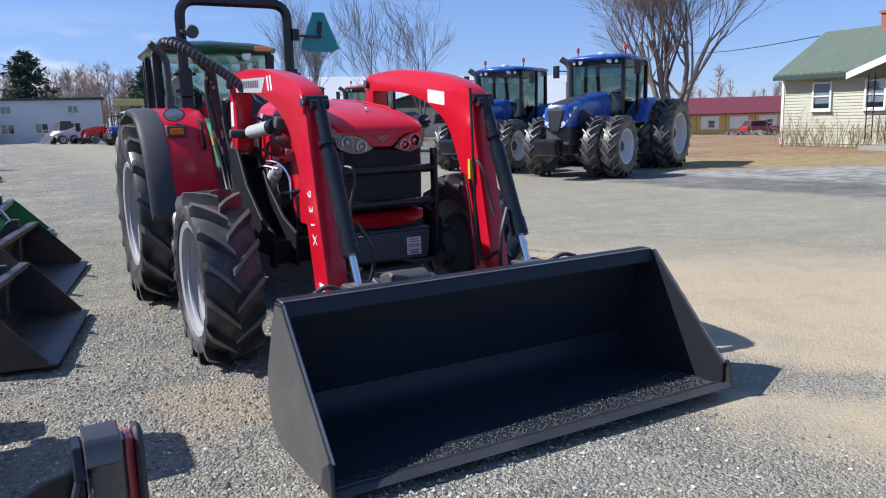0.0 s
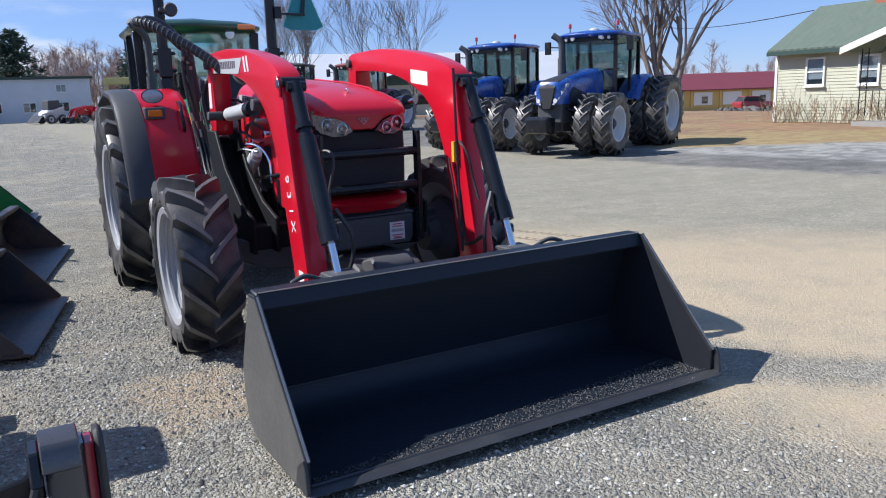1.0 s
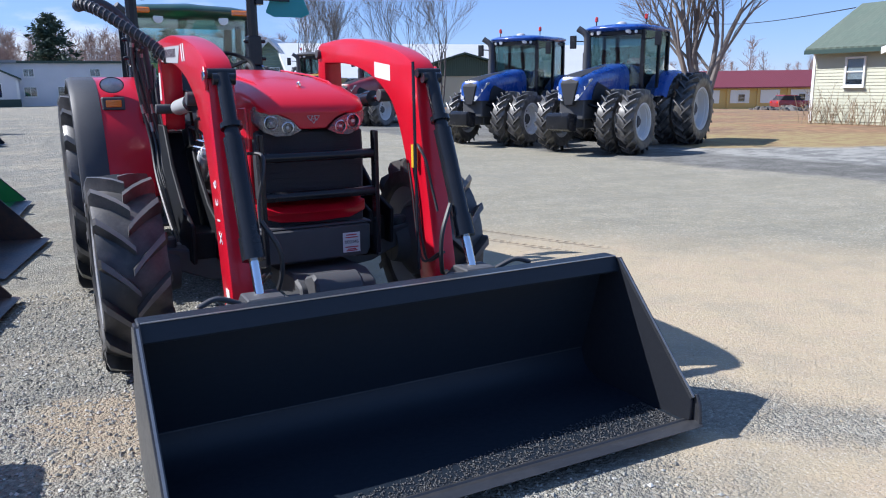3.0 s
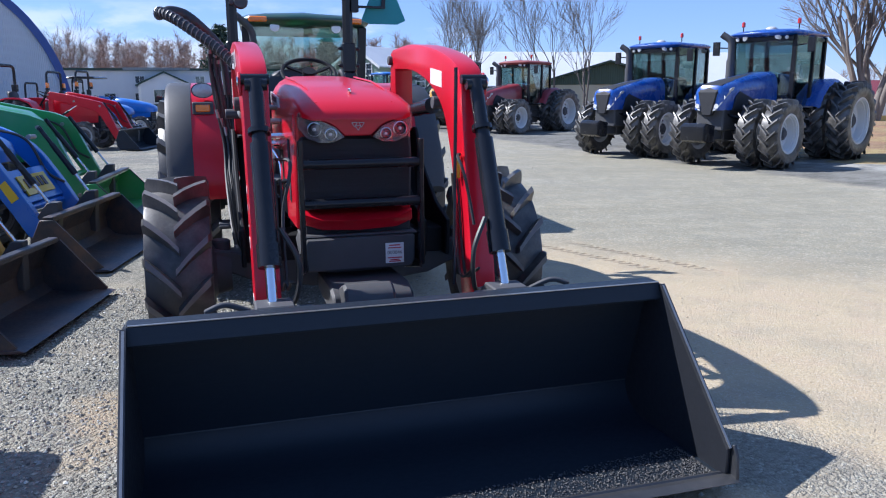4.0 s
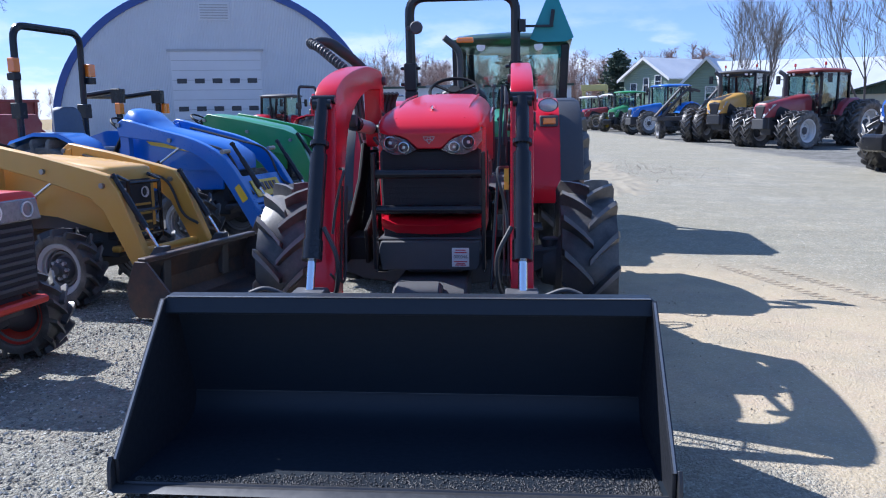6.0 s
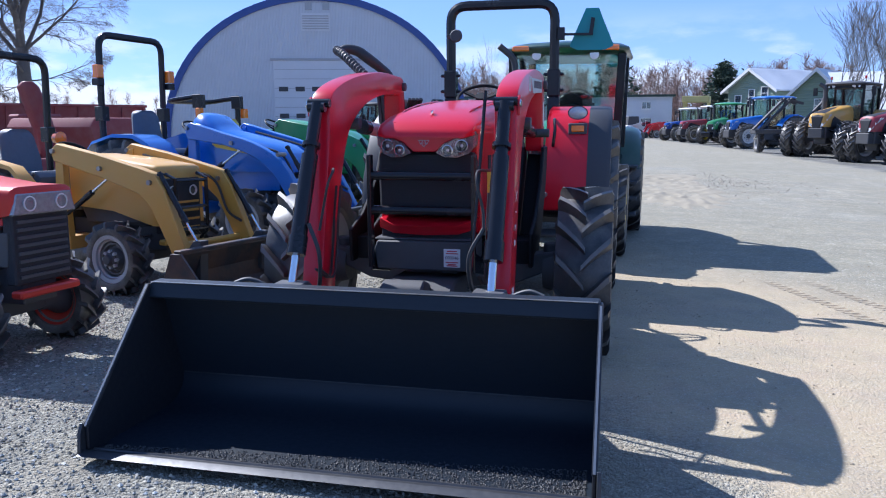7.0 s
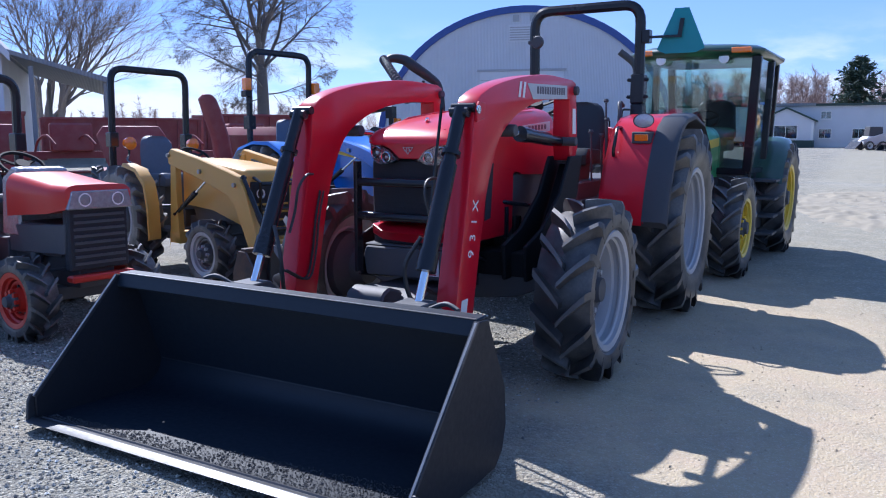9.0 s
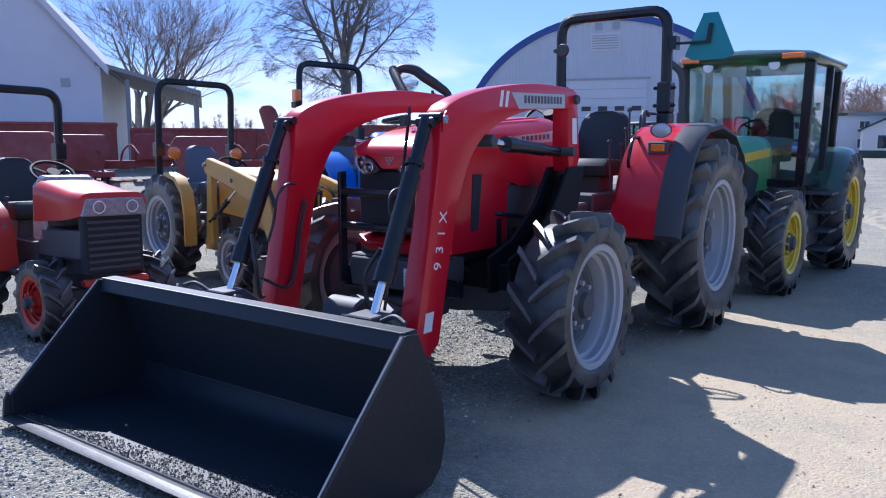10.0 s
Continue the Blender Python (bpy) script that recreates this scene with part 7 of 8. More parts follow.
def long_white_building():
    B = thing("long_white_building", pose(-8.6, 90, 0), "long low white two-storey building with small windows", "building")
    Shape().box(-24, 18, 0, 10, 0, 4.3).link("wall", WHITE_WALL, B)
    Shape().box(-24.3, 18.3, -0.3, 10.3, 4.3, 4.55).link("roof", DARK_TRIM, B, "dark flat roof edge")
    for k in range(13):
        x = -22 + k * 3.1
        if abs(x - 5.4) > 2.4:
            window(B, pose(x, -0.01, 1.0), 1.1, 0.9, (2, 1))
        if k % 2 == 0:
            window(B, pose(x, -0.01, 3.0), 0.9, 0.7, (2, 1))
    P = Shape().prism([(2.8, 0.75), (8.0, 0.75), (8.0, 2.75), (5.4, 4.0), (2.8, 2.75)], -2.2, -0.01, "y").link("portico", WHITE_WALL, B, "white gabled entrance porch")
    Shape().box(2.74, 8.06, -2.26, -0.01, 0, 0.75).link("base_wall", DARK_TRIM, P, "dark brown base course")
    for sx in (-1, 1):
        Shape().prism([(5.4, 4.0), (5.4 + sx * 2.9, 2.62), (5.4 + sx * 2.9, 2.8), (5.4, 4.2)], -2.4, 0, "y").link("porch_roof", DARK_TRIM, P)
        Shape().box(5.4 + sx * 2.52 - 0.12, 5.4 + sx * 2.52 + 0.12, -2.24, -2.2, 0.75, 2.6).link("corner_board", TRIM, P)
    window(B, pose(5.4, -2.22, 0.95), 2.2, 1.3, (2, 1))
    Shape().box(1.2, 8.0, -0.34, -0.28, 4.32, 4.62).link("roof_board", LEAN_ROOF, B, "long tan board on the roof edge")


def cream_house():
    """Long wall looks towards -x in the world."""
    B = thing("cream_house", pose(26.8, 19.7, 0, 0, 0, -90), "cream clapboard bungalow with green shingle roof and chimney", "house")
    # local: wall in the xz plane looking to -y, x runs from the far corner towards +x
    L, D, E, Rg = 12.0, 5.2, 2.82, 4.25
    Shape().prism([(0, 0), (D, 0), (D, E), (D / 2, Rg), (0, E)], 0, L, "x").link("wall", CREAM, B)
    board = Shape().prism([(-0.03, 0), (0.0, 0), (0.0, 0.115), (-0.008, 0.115)], 0.0, L, "x").mesh("clapboard", CREAM)
    for k in range(23):
        shared("clapboard", board, B, pose(0, 0, 0.1 + k * 0.115))
    for y0, y1, s in ((-0.45, D / 2, 1), (D + 0.45, D / 2, -1)):
        sl = (Rg - E) / (D / 2)
        ze = E - 0.45 * sl
        Shape().prism([(y0, ze), (y1, Rg + 0.05), (y1, Rg + 0.19), (y0, ze + 0.14)], -0.12, L + 0.4, "x").link("roof", SHINGLE, B, "weathered green shingle roof")
    Shape().box(-0.13, L + 0.42, -0.50, -0.44, 2.50, 2.65).link("gutter", DARK_TRIM, B)
    Shape().box(-0.13, L + 0.42, -0.44, 0.0, 2.66, 2.70).link("soffit", DARK_TRIM, B)
    for x in (1.67, 3.7, 8.8, 10.6):
        window(B, pose(x, -0.03, 1.40), 0.64, 0.90, (1, 2), blind=0.8)
    Shape().box(-0.05, 0.06, -0.05, 0.06, 0, 2.66).link("corner_board", TRIM, B)
    C = Shape().box(2.3, 2.9, D / 2 - 0.3, D / 2 + 0.3, 3.9, 4.85).link("chimney", BRICK, B, "red brick chimney", bevel=0.01)
    Shape().box(2.24, 2.96, D / 2 - 0.36, D / 2 + 0.36, 4.85, 4.95).link("cap", BRICK, C)
    # porch
    P = Shape().box(4.4, 8.2, -2.0, -0.035, 0.0, 0.14).link("porch", CONCRETE, B, "small porch with white gable and iron posts")
    for sx in (-1, 1):
        Shape().prism([(6.3, 3.20), (6.3 + sx * 2.2, 2.40), (6.3 + sx * 2.2, 2.55), (6.3, 3.37)], -2.3, 0.6, "y").link("porch_roof", SHINGLE, P)
        Shape().prism([(6.3, 3.15), (6.3 + sx * 2.25, 2.34), (6.3 + sx * 2.25, 2.55), (6.3, 3.38)], -2.36, -2.3, "y").link("fascia", TRIM, P)
        s = Shape()
        for dx in (0, 0.22):
            s.tube([(6.3 + sx * (1.75 - dx), -1.9, 0.35), (6.3 + sx * (1.75 - dx), -1.9, 2.5)], 0.02, 6)
        for k in range(8):
            s.tube([(6.3 + sx * 1.75, -1.9, 0.5 + k * 0.25), (6.3 + sx * 1.53, -1.9, 0.62 + k * 0.25)], 0.01, 5)
        s.link("iron_post", IRON, P, "black iron lattice post")
        for k in range(6):
            Shape().tube([(6.3 + sx * (0.4 + 0.22 * k), -1.95, 0.35), (6.3 + sx * (0.4 + 0.22 * k), -1.95, 1.15)], 0.012, 5).link("baluster", IRON, P)
        Shape().tube([(6.3 + sx * 0.3, -1.95, 1.17), (6.3 + sx * 1.7, -1.95, 1.17)], 0.02, 6).link("rail", IRON, P)


def red_roof_building():
    a, b = Vector((68, 76.5)), Vector((112, 51))
    q = math.degrees(math.atan2(b.y - a.y, b.x - a.x))
    L = (b - a).length
    B = thing("long_red_roof_building", pose(a.x, a.y, -1.75, 0, 0, q), "long ochre building with dark red roof and white panels", "building")
    Shape().prism([(0, 0), (9, 0), (9, 2.7), (4.5, 4.6), (0, 2.7)], 0, L, "x").link("wall", OCHRE, B)
    Shape().prism([(-0.5, 2.55), (4.5, 4.65), (4.5, 4.8), (-0.5, 2.7)], -0.5, L + 0.5, "x").link("roof", RED_ROOF, B)
    Shape().prism([(9.5, 2.55), (4.5, 4.65), (4.5, 4.8), (9.5, 2.7)], -0.5, L + 0.5, "x").link("roof", RED_ROOF, B)
    n = 13
    for k in range(n):
        x0 = 1.2 + k * (L - 2) / n
        Shape().box(x0, x0 + 2.4, -0.05, 0.0, 0.7, 2.35).link("white_panel", TRIM, B)
        if k % 2:
            window(B, pose(x0 + 1.4, -0.06, 0.9), 0.8, 0.9, (1, 2))
        Shape().box(x0 - 0.45, x0 - 0.15, -0.2, 0.0, 0, 2.55).link("pilaster", OCHRE, B)


def white_barn():
    B = thing("white_barn", pose(-31.0, 22.0, 0, 0, 0, 53), "tall white barn with open side shed", "barn")
    Shape().prism([(-14, 0), (0, 0), (0, 5.2), (-3.2, 9.0), (-7, 12.2), (-10.8, 9.0), (-14, 5.2)], 0, 16, "y").link("wall", WHITE_WALL, B)
    for sx in (-1, 1):
        for (xa, za), (xb, zb) in (((0.0, 12.3), (3.9, 9.1)), ((3.9, 9.1), (7.4, 5.0))):
            Shape().prism([(-7 + sx * xa, za), (-7 + sx * xb, zb), (-7 + sx * xb, zb + 0.15), (-7 + sx * xa, za + 0.15)], -0.3, 16.3, "y").link("roof", ROOF_GREY, B)
            Shape().prism([(-7 + sx * xa, za - 0.25), (-7 + sx * xb, zb - 0.25), (-7 + sx * xb, zb + 0.16), (-7 + sx * xa, za + 0.16)], -0.36, -0.3, "y").link("fascia", WHITE_WALL, B)
    Shape().prism([(-0.2, 5.25), (4.7, 3.85), (4.7, 4.1), (-0.2, 5.45)], -0.3, 14, "y").link("lean_to_roof", LEAN_ROOF, B)
    for x in (1.2, 4.4):
        for y in (0.0, 13.5):
            Shape().box(x - 0.1, x + 0.1, y - 0.1, y + 0.1, 0, 4.6 if x < 2 else 3.9).link("post", LEAN_ROOF, B)
    Shape().box(-1.8, -1.4, -0.06, 0, 4.2, 4.6).link("small_vent", GREYP, B)


arched_shed()
long_white_building()
cream_house()
red_roof_building()
white_barn()
g1 = gable("green_gable_house", pose(15.9, 79, 0, 0, 0, -50), "sage green gabled building with white metal roof", 5.6, 9, 4.6, 6.4, SAGE, ROOF_WHITE, 0.5, TRIM)
window(g1, pose(1.6, -0.03, 3.6), 0.7, 1.1, (1, 2))
window(g1, pose(-1.5, -0.03, 2.6), 0.7, 1.4, (1, 2))
window(g1, pose(0.1, -0.03, 3.2), 0.6, 1.3, (1, 2))
window(g1, pose(2.83, 5.0, 3.2, 0, 0, 90), 1.2, 1.0, (2, 1))
g2 = gable("green_gable_barn", pose(17.75, 62, 0, 0, 0, -28), "sage green barn gable with white trim", 5.4, 12, 2.6, 5.25, SAGE, ROOF_WHITE, 0.5, TRIM)
window(g2, pose(0.3, -0.03, 2.2), 0.7, 0.9, (1, 2))
g3 = gable("long_white_roof_barn", pose(19.0, 63, 0, 0, 0, -98), "long barn with white metal roof", 12.0, 34, 2.3, 4.95, SAGE, ROOF_WHITE, 0.5, TRIM)
g4 = gable("cream_shed", pose(28.8, 50.0, 0, 0, 0, -28), "low cream shed with wide dark green gable", 10.0, 13, 2.3, 3.75, CREAM, GREEN_METAL, 0.5)
Shape().prism([(-5.2, 2.22), (5.2, 2.22), (0, 3.74)], -0.08, -0.01, "y").link("gable_cladding", GREEN_METAL, g4, "dark green gable cladding")


# ---- machinery and clutter ----
def red_spreader(m, label):
    B = thing("manure_spreader", m, label, "farm machine", "red implements behind the row")
    s = Shape()
    s.prism([(-1.0, 0.75), (1.0, 0.75), (1.25, 2.1), (1.12, 2.1), (0.9, 0.85), (-0.9, 0.85), (-1.12, 2.1), (-1.25, 2.1)], -2.9, 2.9, "y")
    s.link("box", RED_OLD, B)
    for k in range(8):
        y = -2.8 + k * 0.8
        for sx in (-1, 1):
            Shape().prism([(sx * 1.0, 0.7), (sx * 1.06, 0.7), (sx * 1.32, 2.1), (sx * 1.25, 2.1)], y - 0.04, y + 0.04, "y").link("rib", RED_OLD, B)
    for sx in (-1, 1):
        Shape().box(sx * 1.24 - 0.06, sx * 1.24 + 0.06, -2.95, 2.95, 2.1, 2.2).link("top_rail", RED_OLD, B, bevel=0.015)
        for y in (0.5, 1.55):
            wheel(B, sx * 1.0, y, 0.5, 0.34, 0.28, 14, WHITEP, RUBBER_DUSTY, "wheel")
    Shape().box(-0.1, 0.1, -4.2, -2.8, 0.55, 0.7).link("drawbar", RED_OLD, B, bevel=0.02)
    Shape().box(-1.15, 1.15, -2.98, -2.9, 0.7, 2.15).link("end_gate", RED_OLD, B)


for sx, sy, sk in ((-26.5, 9.5, 0.95), (-23.3, 14.6, 1.0), (-20.1, 19.8, 0.92), (-17.2, 24.8, 1.0)):
    red_spreader(pose(sx, sy, 0, 0, 0, -32) @ Matrix.Scale(sk, 4), "long faded red spreader box on wheels")


def red_tedder(m):
    B = thing("hay_tedder", m, "dark red hay machine with curved pipe arms", "farm machine", "red implements behind the row")
    Shape().box(-2.4, 2.4, -0.12, 0.12, 0.75, 0.95).link("frame", RED_OLD, B, bevel=0.02)
    for k in range(5):
        x = -2.0 + k
        Shape().tube(smooth_path([(x, 0, 0.9), (x + 0.1, -0.3, 1.25), (x + 0.3, -0.7, 1.4), (x + 0.5, -1.1, 1.15)]), 0.035, 6).link("arm", RED_OLD, B)
        Shape().lathe([(0.0, 0.0), (0.0, 0.42), (0.05, 0.45), (0.05, 0.0)], 20, (x, -0.5, 0.35), "z").link("rotor", RED_OLD, B)
    for x in (-1.4, 1.4):
        wheel(B, x, 0.3, 0.34, 0.22, 0.18, 12, WHITEP, RUBBER_DUSTY, "wheel")
    Shape().box(-0.6, 0.5, -0.4, 0.5, 0.95, 1.75).link("hopper", RED_OLD, B, bevel=0.05)


def red_hopper(m, seed):
    rnd = random.Random(seed)
    B = thing("seed_drill", m, "dark red hopper machine with drop tubes and tines", "farm machine", "red implements behind the row")
    Shape().prism([(-0.5, 0.7), (0.5, 0.7), (0.75, 1.5), (0.6, 1.72), (-0.6, 1.72), (-0.75, 1.5)], -1.5, 1.5, "y").link("hopper", RED_OLD, B, bevel=0.05, seg=2)
    Shape().box(-0.8, 0.8, -1.6, 1.6, 0.5, 0.66).link("frame", MAROON, B, bevel=0.02)
    for k in range(9):
        y = -1.4 + k * 0.35
        Shape().tube(smooth_path([(0.45, y, 0.75), (0.65, y + rnd.uniform(-0.1, 0.1), 0.5), (0.6, y, 0.12)]), 0.03, 6).link("drop_tube", BLACK, B)
    for sx in (-1, 1):
        wheel(B, sx * 0.75, 1.75 * sx, 0.42, 0.24, 0.22, 12, WHITEP, RUBBER_DUSTY, "wheel", side=1)


for k, (hx, hy) in enumerate(((-10.6, 12.6), (-12.6, 9.3), (-14.6, 6.4), (-9.2, 15.6), (-17.0, 12.4))):
    red_hopper(pose(hx, hy, 0, 0, 0, 50 + 9 * k) @ Matrix.Scale(0.94 + 0.05 * (k % 3), 4), 40 + k)
red_tedder(pose(-15.5, 14.5, 0, 0, 0, 58))
red_tedder(pose(-12.2, 18.0, 0, 0, 0, 58))
red_tedder(pose(-17.8, 9.8, 0, 0, 0, 58))


def snow_blower():
    B = thing("snow_blower", pose(-5.75, 10.45, 0, 0, 0, 60), "red snow blower with tall discharge chute", "snow blower")
    Shape().prism([(-0.5, 0.05), (0.3, 0.05), (0.35, 0.9), (-0.3, 0.95), (-0.45, 0.6)], -0.95, 0.95, "x").link("housing", RED_OLD, B, bevel=0.02)
    Shape().lathe([(-0.2, 0.45), (0.2, 0.45), (0.2, 0.0), (-0.2, 0.0)], 20, (0, 0.35, 0.55), "y").link("fan_drum", RED_OLD, B)
    rings = []
    for x, y, z, w, d in ((0.22, 0.2, 0.85, 0.16, 0.13), (0.12, 0.15, 1.4, 0.15, 0.13), (-0.02, 0.1, 1.85, 0.16, 0.12), (-0.10, 0.05, 2.06, 0.15, 0.11), (-0.11, 0.02, 2.14, 0.08, 0.08)):
        c = 0.05
        rings.append([(x - w, y - d + c, z), (x - w + c, y - d, z), (x + w - c, y - d, z), (x + w, y - d + c, z), (x + w, y + d - c, z), (x + w - c, y + d, z), (x - w + c, y + d, z), (x - w, y + d - c, z)])
    Shape().loft(rings).link("chute", RED_OLD, B, bevel=0.01)


snow_blower()


def plow_blade():
    """A snow blade standing on edge at the front of the row, its rounded end towards the yard."""
    B = thing("snow_plow", pose(0.33, 2.36, 0), "dark snow blade with rubber edge standing on gravel", "snow plow")
    arc = [(-0.075 + 0.105 * k / 8, -0.045 * math.sin(math.pi * (0.12 + 0.76 * k / 8))) for k in range(9)]
    Shape().prism(arc + [(0.03, 0.07), (-0.075, 0.07)], 0.0, 0.555, "z").link("moldboard", SLATE, B, "slate grey rounded blade end", smooth=50)
    # maroon strip: the red tractor's reflection in the glossy grey, put in as colour
    Shape().prism([(0.031, -0.022), (0.058, -0.006), (0.058, 0.07), (0.031, 0.07)], 0.0, 0.55, "z").link("red_reflection", MAROON, B, bevel=0.004)
    Shape().prism([(-0.02, 0.0), (0.12, 0.0), (0.11, 0.50), (0.08, 0.57), (0.01, 0.575), (-0.02, 0.53)], 0.06, 0.085, "x").link("rubber_edge", HOSE, B, "black rubber side strip", bevel=0.01)
    Shape().prism([(-0.06, 0.50), (-0.045, 0.50), (-0.03, 0.565), (0.06, 0.58), (0.06, 0.592), (-0.035, 0.58), (-0.05, 0.555)], -0.082, 0.02, "x").link("cap_plate", SLATE, B, "grey bent cap plate", bevel=0.004)
    Shape().prism([(-0.05, 0.46), (0.09, 0.47), (0.09, 0.555), (-0.02, 0.555)], -0.115, -0.082, "x").link("cap_side", BLACK, B, bevel=0.006)
    Shape().prism([(-0.08, 0.52), (-0.13, 0.47), (-0.20, 0.455), (-0.30, 0.40), (-0.42, 0.385), (-1.3, 0.40), (-1.3, 0.05), (-0.08, 0.05)], 0.02, 0.045, "y").link("blade_web", BLACK, B, "black steel blade web", bevel=0.006)
    Shape().prism([(-1.3, 0.0), (-0.08, 0.0), (-0.08, 0.06), (-1.3, 0.06)], -0.06, 0.08, "y").link("cutting_edge", BLACK, B, bevel=0.006)
    Shape().tube(smooth_path([(-0.10, -0.01, 0.46), (-0.125, -0.03, 0.36), (-0.10, -0.03, 0.22), (-0.12, -0.02, 0.1)]), 0.012, 6).link("hose", HOSE, B)
    Shape().tube([(-0.11, -0.02, 0.40), (-0.20, -0.02, 0.10)], 0.014, 8).link("brace_rod", STEEL, B)


plow_blade()


def folded_implement():
    B = thing("folded_implement", pose(11.6, 40.2, 0, 0, 0, 10), "dark folded implement frame with pale angled arms", "farm machine")
    Shape().box(-1.8, 2.2, -0.4, 0.4, 0.9, 1.1).link("frame", CHARCOAL, B, bevel=0.02)
    for x in (-1.0, 1.0):
        for d in (0, 0.35):
            Shape().bar((x - 0.9 + d, -0.3, 1.1), (x + 0.7 + d, 0.2, 2.6), 0.12, 0.1).link("arm", CHARCOAL, B)
            Shape().bar((x + 0.5 + d, 0.2, 2.55), (x + 1.3 + d, 0.3, 2.35), 0.12, 0.12).link("arm_tip", CHARCOAL, B)
    for x in (-1.6, 0.2, 2.0):
        Shape().box(x - 0.04, x + 0.04, -0.3, -0.22, 0.0, 0.95).link("stand", CHARCOAL, B)
    for sx in (-1, 1):
        wheel(B, sx * 1.4, 0.2, 0.45, 0.3, 0.25, 14, GREYP, RUBBER_DUSTY, "wheel")


folded_implement()


def far_car():
    B = thing("red_car", pose(74, 57.5, -1.5, 0, 0, 254), "small dark red hatchback car parked by a building", "car")
    body = [(-2.0, 0.35), (2.05, 0.35), (2.1, 0.75), (1.95, 0.98), (0.9, 1.05), (-2.0, 1.08), (-2.08, 0.8)]
    Shape().prism(body, -0.85, 0.85, "x").link("body", MAROON, B, bevel=0.08, seg=2)
    Shape().prism([(-1.9, 1.05), (1.1, 1.03), (0.35, 1.55), (-1.4, 1.58)], -0.74, 0.74, "x").link("cabin", GRILLE, B, bevel=0.06)
    Shape().prism([(-1.5, 1.54), (0.4, 1.53), (0.3, 1.62), (-1.4, 1.64)], -0.72, 0.72, "x").link("roof", MAROON, B, bevel=0.03)
    for sx in (-1, 1):
        for y in (-1.3, 1.3):
            w = Shape().lathe([(-0.1, 0.2), (-0.1, 0.32), (0.1, 0.32), (0.1, 0.2), (0.06, 0.16), (0.05, 0)], 20).link("wheel", RUBBER, B, at=pose(sx * 0.8, y, 0.32))
            Shape().lathe([(0.0, 0.2), (0.06, 0.19), (0.07, 0)], 16).link("rim", GREYP, w, at=pose(0.04 * sx, 0, 0, 0, 0, 0 if sx > 0 else 180))
        Shape().box(sx * 0.6 - 0.15, sx * 0.6 + 0.15, -2.1, -2.0, 0.78, 0.95).link("tail_lamp", REDLENS, B)


far_car()


def skid_steer():
    B = thing("skid_steer", pose(4.7, 78, 0, 0, 0, -60), "small white and black skid steer loader, far off", "loader")
    Shape().prism([(-1.0, 0.45), (1.0, 0.45), (1.05, 1.1), (0.9, 1.3), (-0.6, 1.2), (-1.0, 0.8)], -0.55, 0.55, "x").link("body", WHITEP, B, bevel=0.04)
    Shape().prism([(-0.55, 1.15), (0.75, 1.25), (0.65, 2.05), (-0.45, 2.05)], -0.45, 0.45, "x").link("cab", CHARCOAL, B, bevel=0.04)
    for sx in (-1, 1):
        Shape().bar((sx * 0.62, 0.9, 1.45), (sx * 0.62, -1.3, 0.8), 0.12, 0.16).link("lift_arm", WHITEP, B)
        for y in (-0.55, 0.6):
            wheel(B, sx * 0.68, y, 0.4, 0.28, 0.22, 12, WHITEP, RUBBER_DUSTY, "wheel")
    Shape().prism([(-1.3, 0.1), (-1.95, 0.1), (-1.35, 0.75), (-1.25, 0.6)], -0.85, 0.85, "x").link("bucket", BLACK, B)


skid_steer()


def yard_canopy():
    B = thing("yard_canopy", pose(11.2, 82, 0, 0, 0, -10), "pale yellow flat canopy on posts, far off", "canopy")
    Shape().box(-1.3, 1.3, -1.3, 1.3, 3.45, 4.05).link("canopy_roof", CANOPY_YELLOW, B, bevel=0.03)
    for x in (-1.1, 1.2):
        for y in (-1.1, 1.1):
            Shape().box(x - 0.1, x + 0.1, y - 0.1, y + 0.1, 0, 3.45).link("post", CANOPY_YELLOW, B)


yard_canopy()


# ---- trees ----
def branchy(wood, twigs, rnd, p, d, length, r, depth, spread, lift, thin=0.010):
    """One limb and, by recursion, all that grows from it."""
    segs = 4 if depth > 1 else 3
    pts, rs = [p], [r]
    for i in range(segs):
        d = (d + Vector((rnd.gauss(0, 0.13), rnd.gauss(0, 0.13), rnd.gauss(lift, 0.07)))).normalized()
        p = p + d * (length / segs)
        pts.append(p)
        rs.append(r * (1 - 0.5 * (i + 1) / segs))
    (wood if depth > 2 else twigs).tube(pts, rs, 6 if depth > 3 else 4 if depth > 2 else 3, caps=False)
    if depth == 0:
        return
    if thin == 0.008:
        n = rnd.choice((3, 4)) if depth > 2 else rnd.choice((2, 3))
    else:
        n = rnd.choice((4, 5)) if depth > 4 else rnd.choice((3, 4)) if depth > 1 else rnd.choice((3, 4, 5))
    for k in range(n):
        u = 0.30 + 0.70 * (k + 0.3 + rnd.random() * 0.5) / n
        i = min(int(u * segs), segs - 1)
        base = pts[i].lerp(pts[i + 1], min(1.0, u * segs - i))
        q = rnd.uniform(0, 6.283)
        side = Vector((math.cos(q), math.sin(q), 0))
        side = (side - d * side.dot(d)).normalized()
        nd = (d * math.cos(spread * rnd.uniform(0.7, 1.2)) + side * math.sin(spread * rnd.uniform(0.7, 1.2))).normalized()
        branchy(wood, twigs, rnd, base, nd, length * rnd.uniform(0.58, 0.82), max(rs[i] * rnd.uniform(0.42, 0.60), thin), depth - 1, spread, lift, thin)


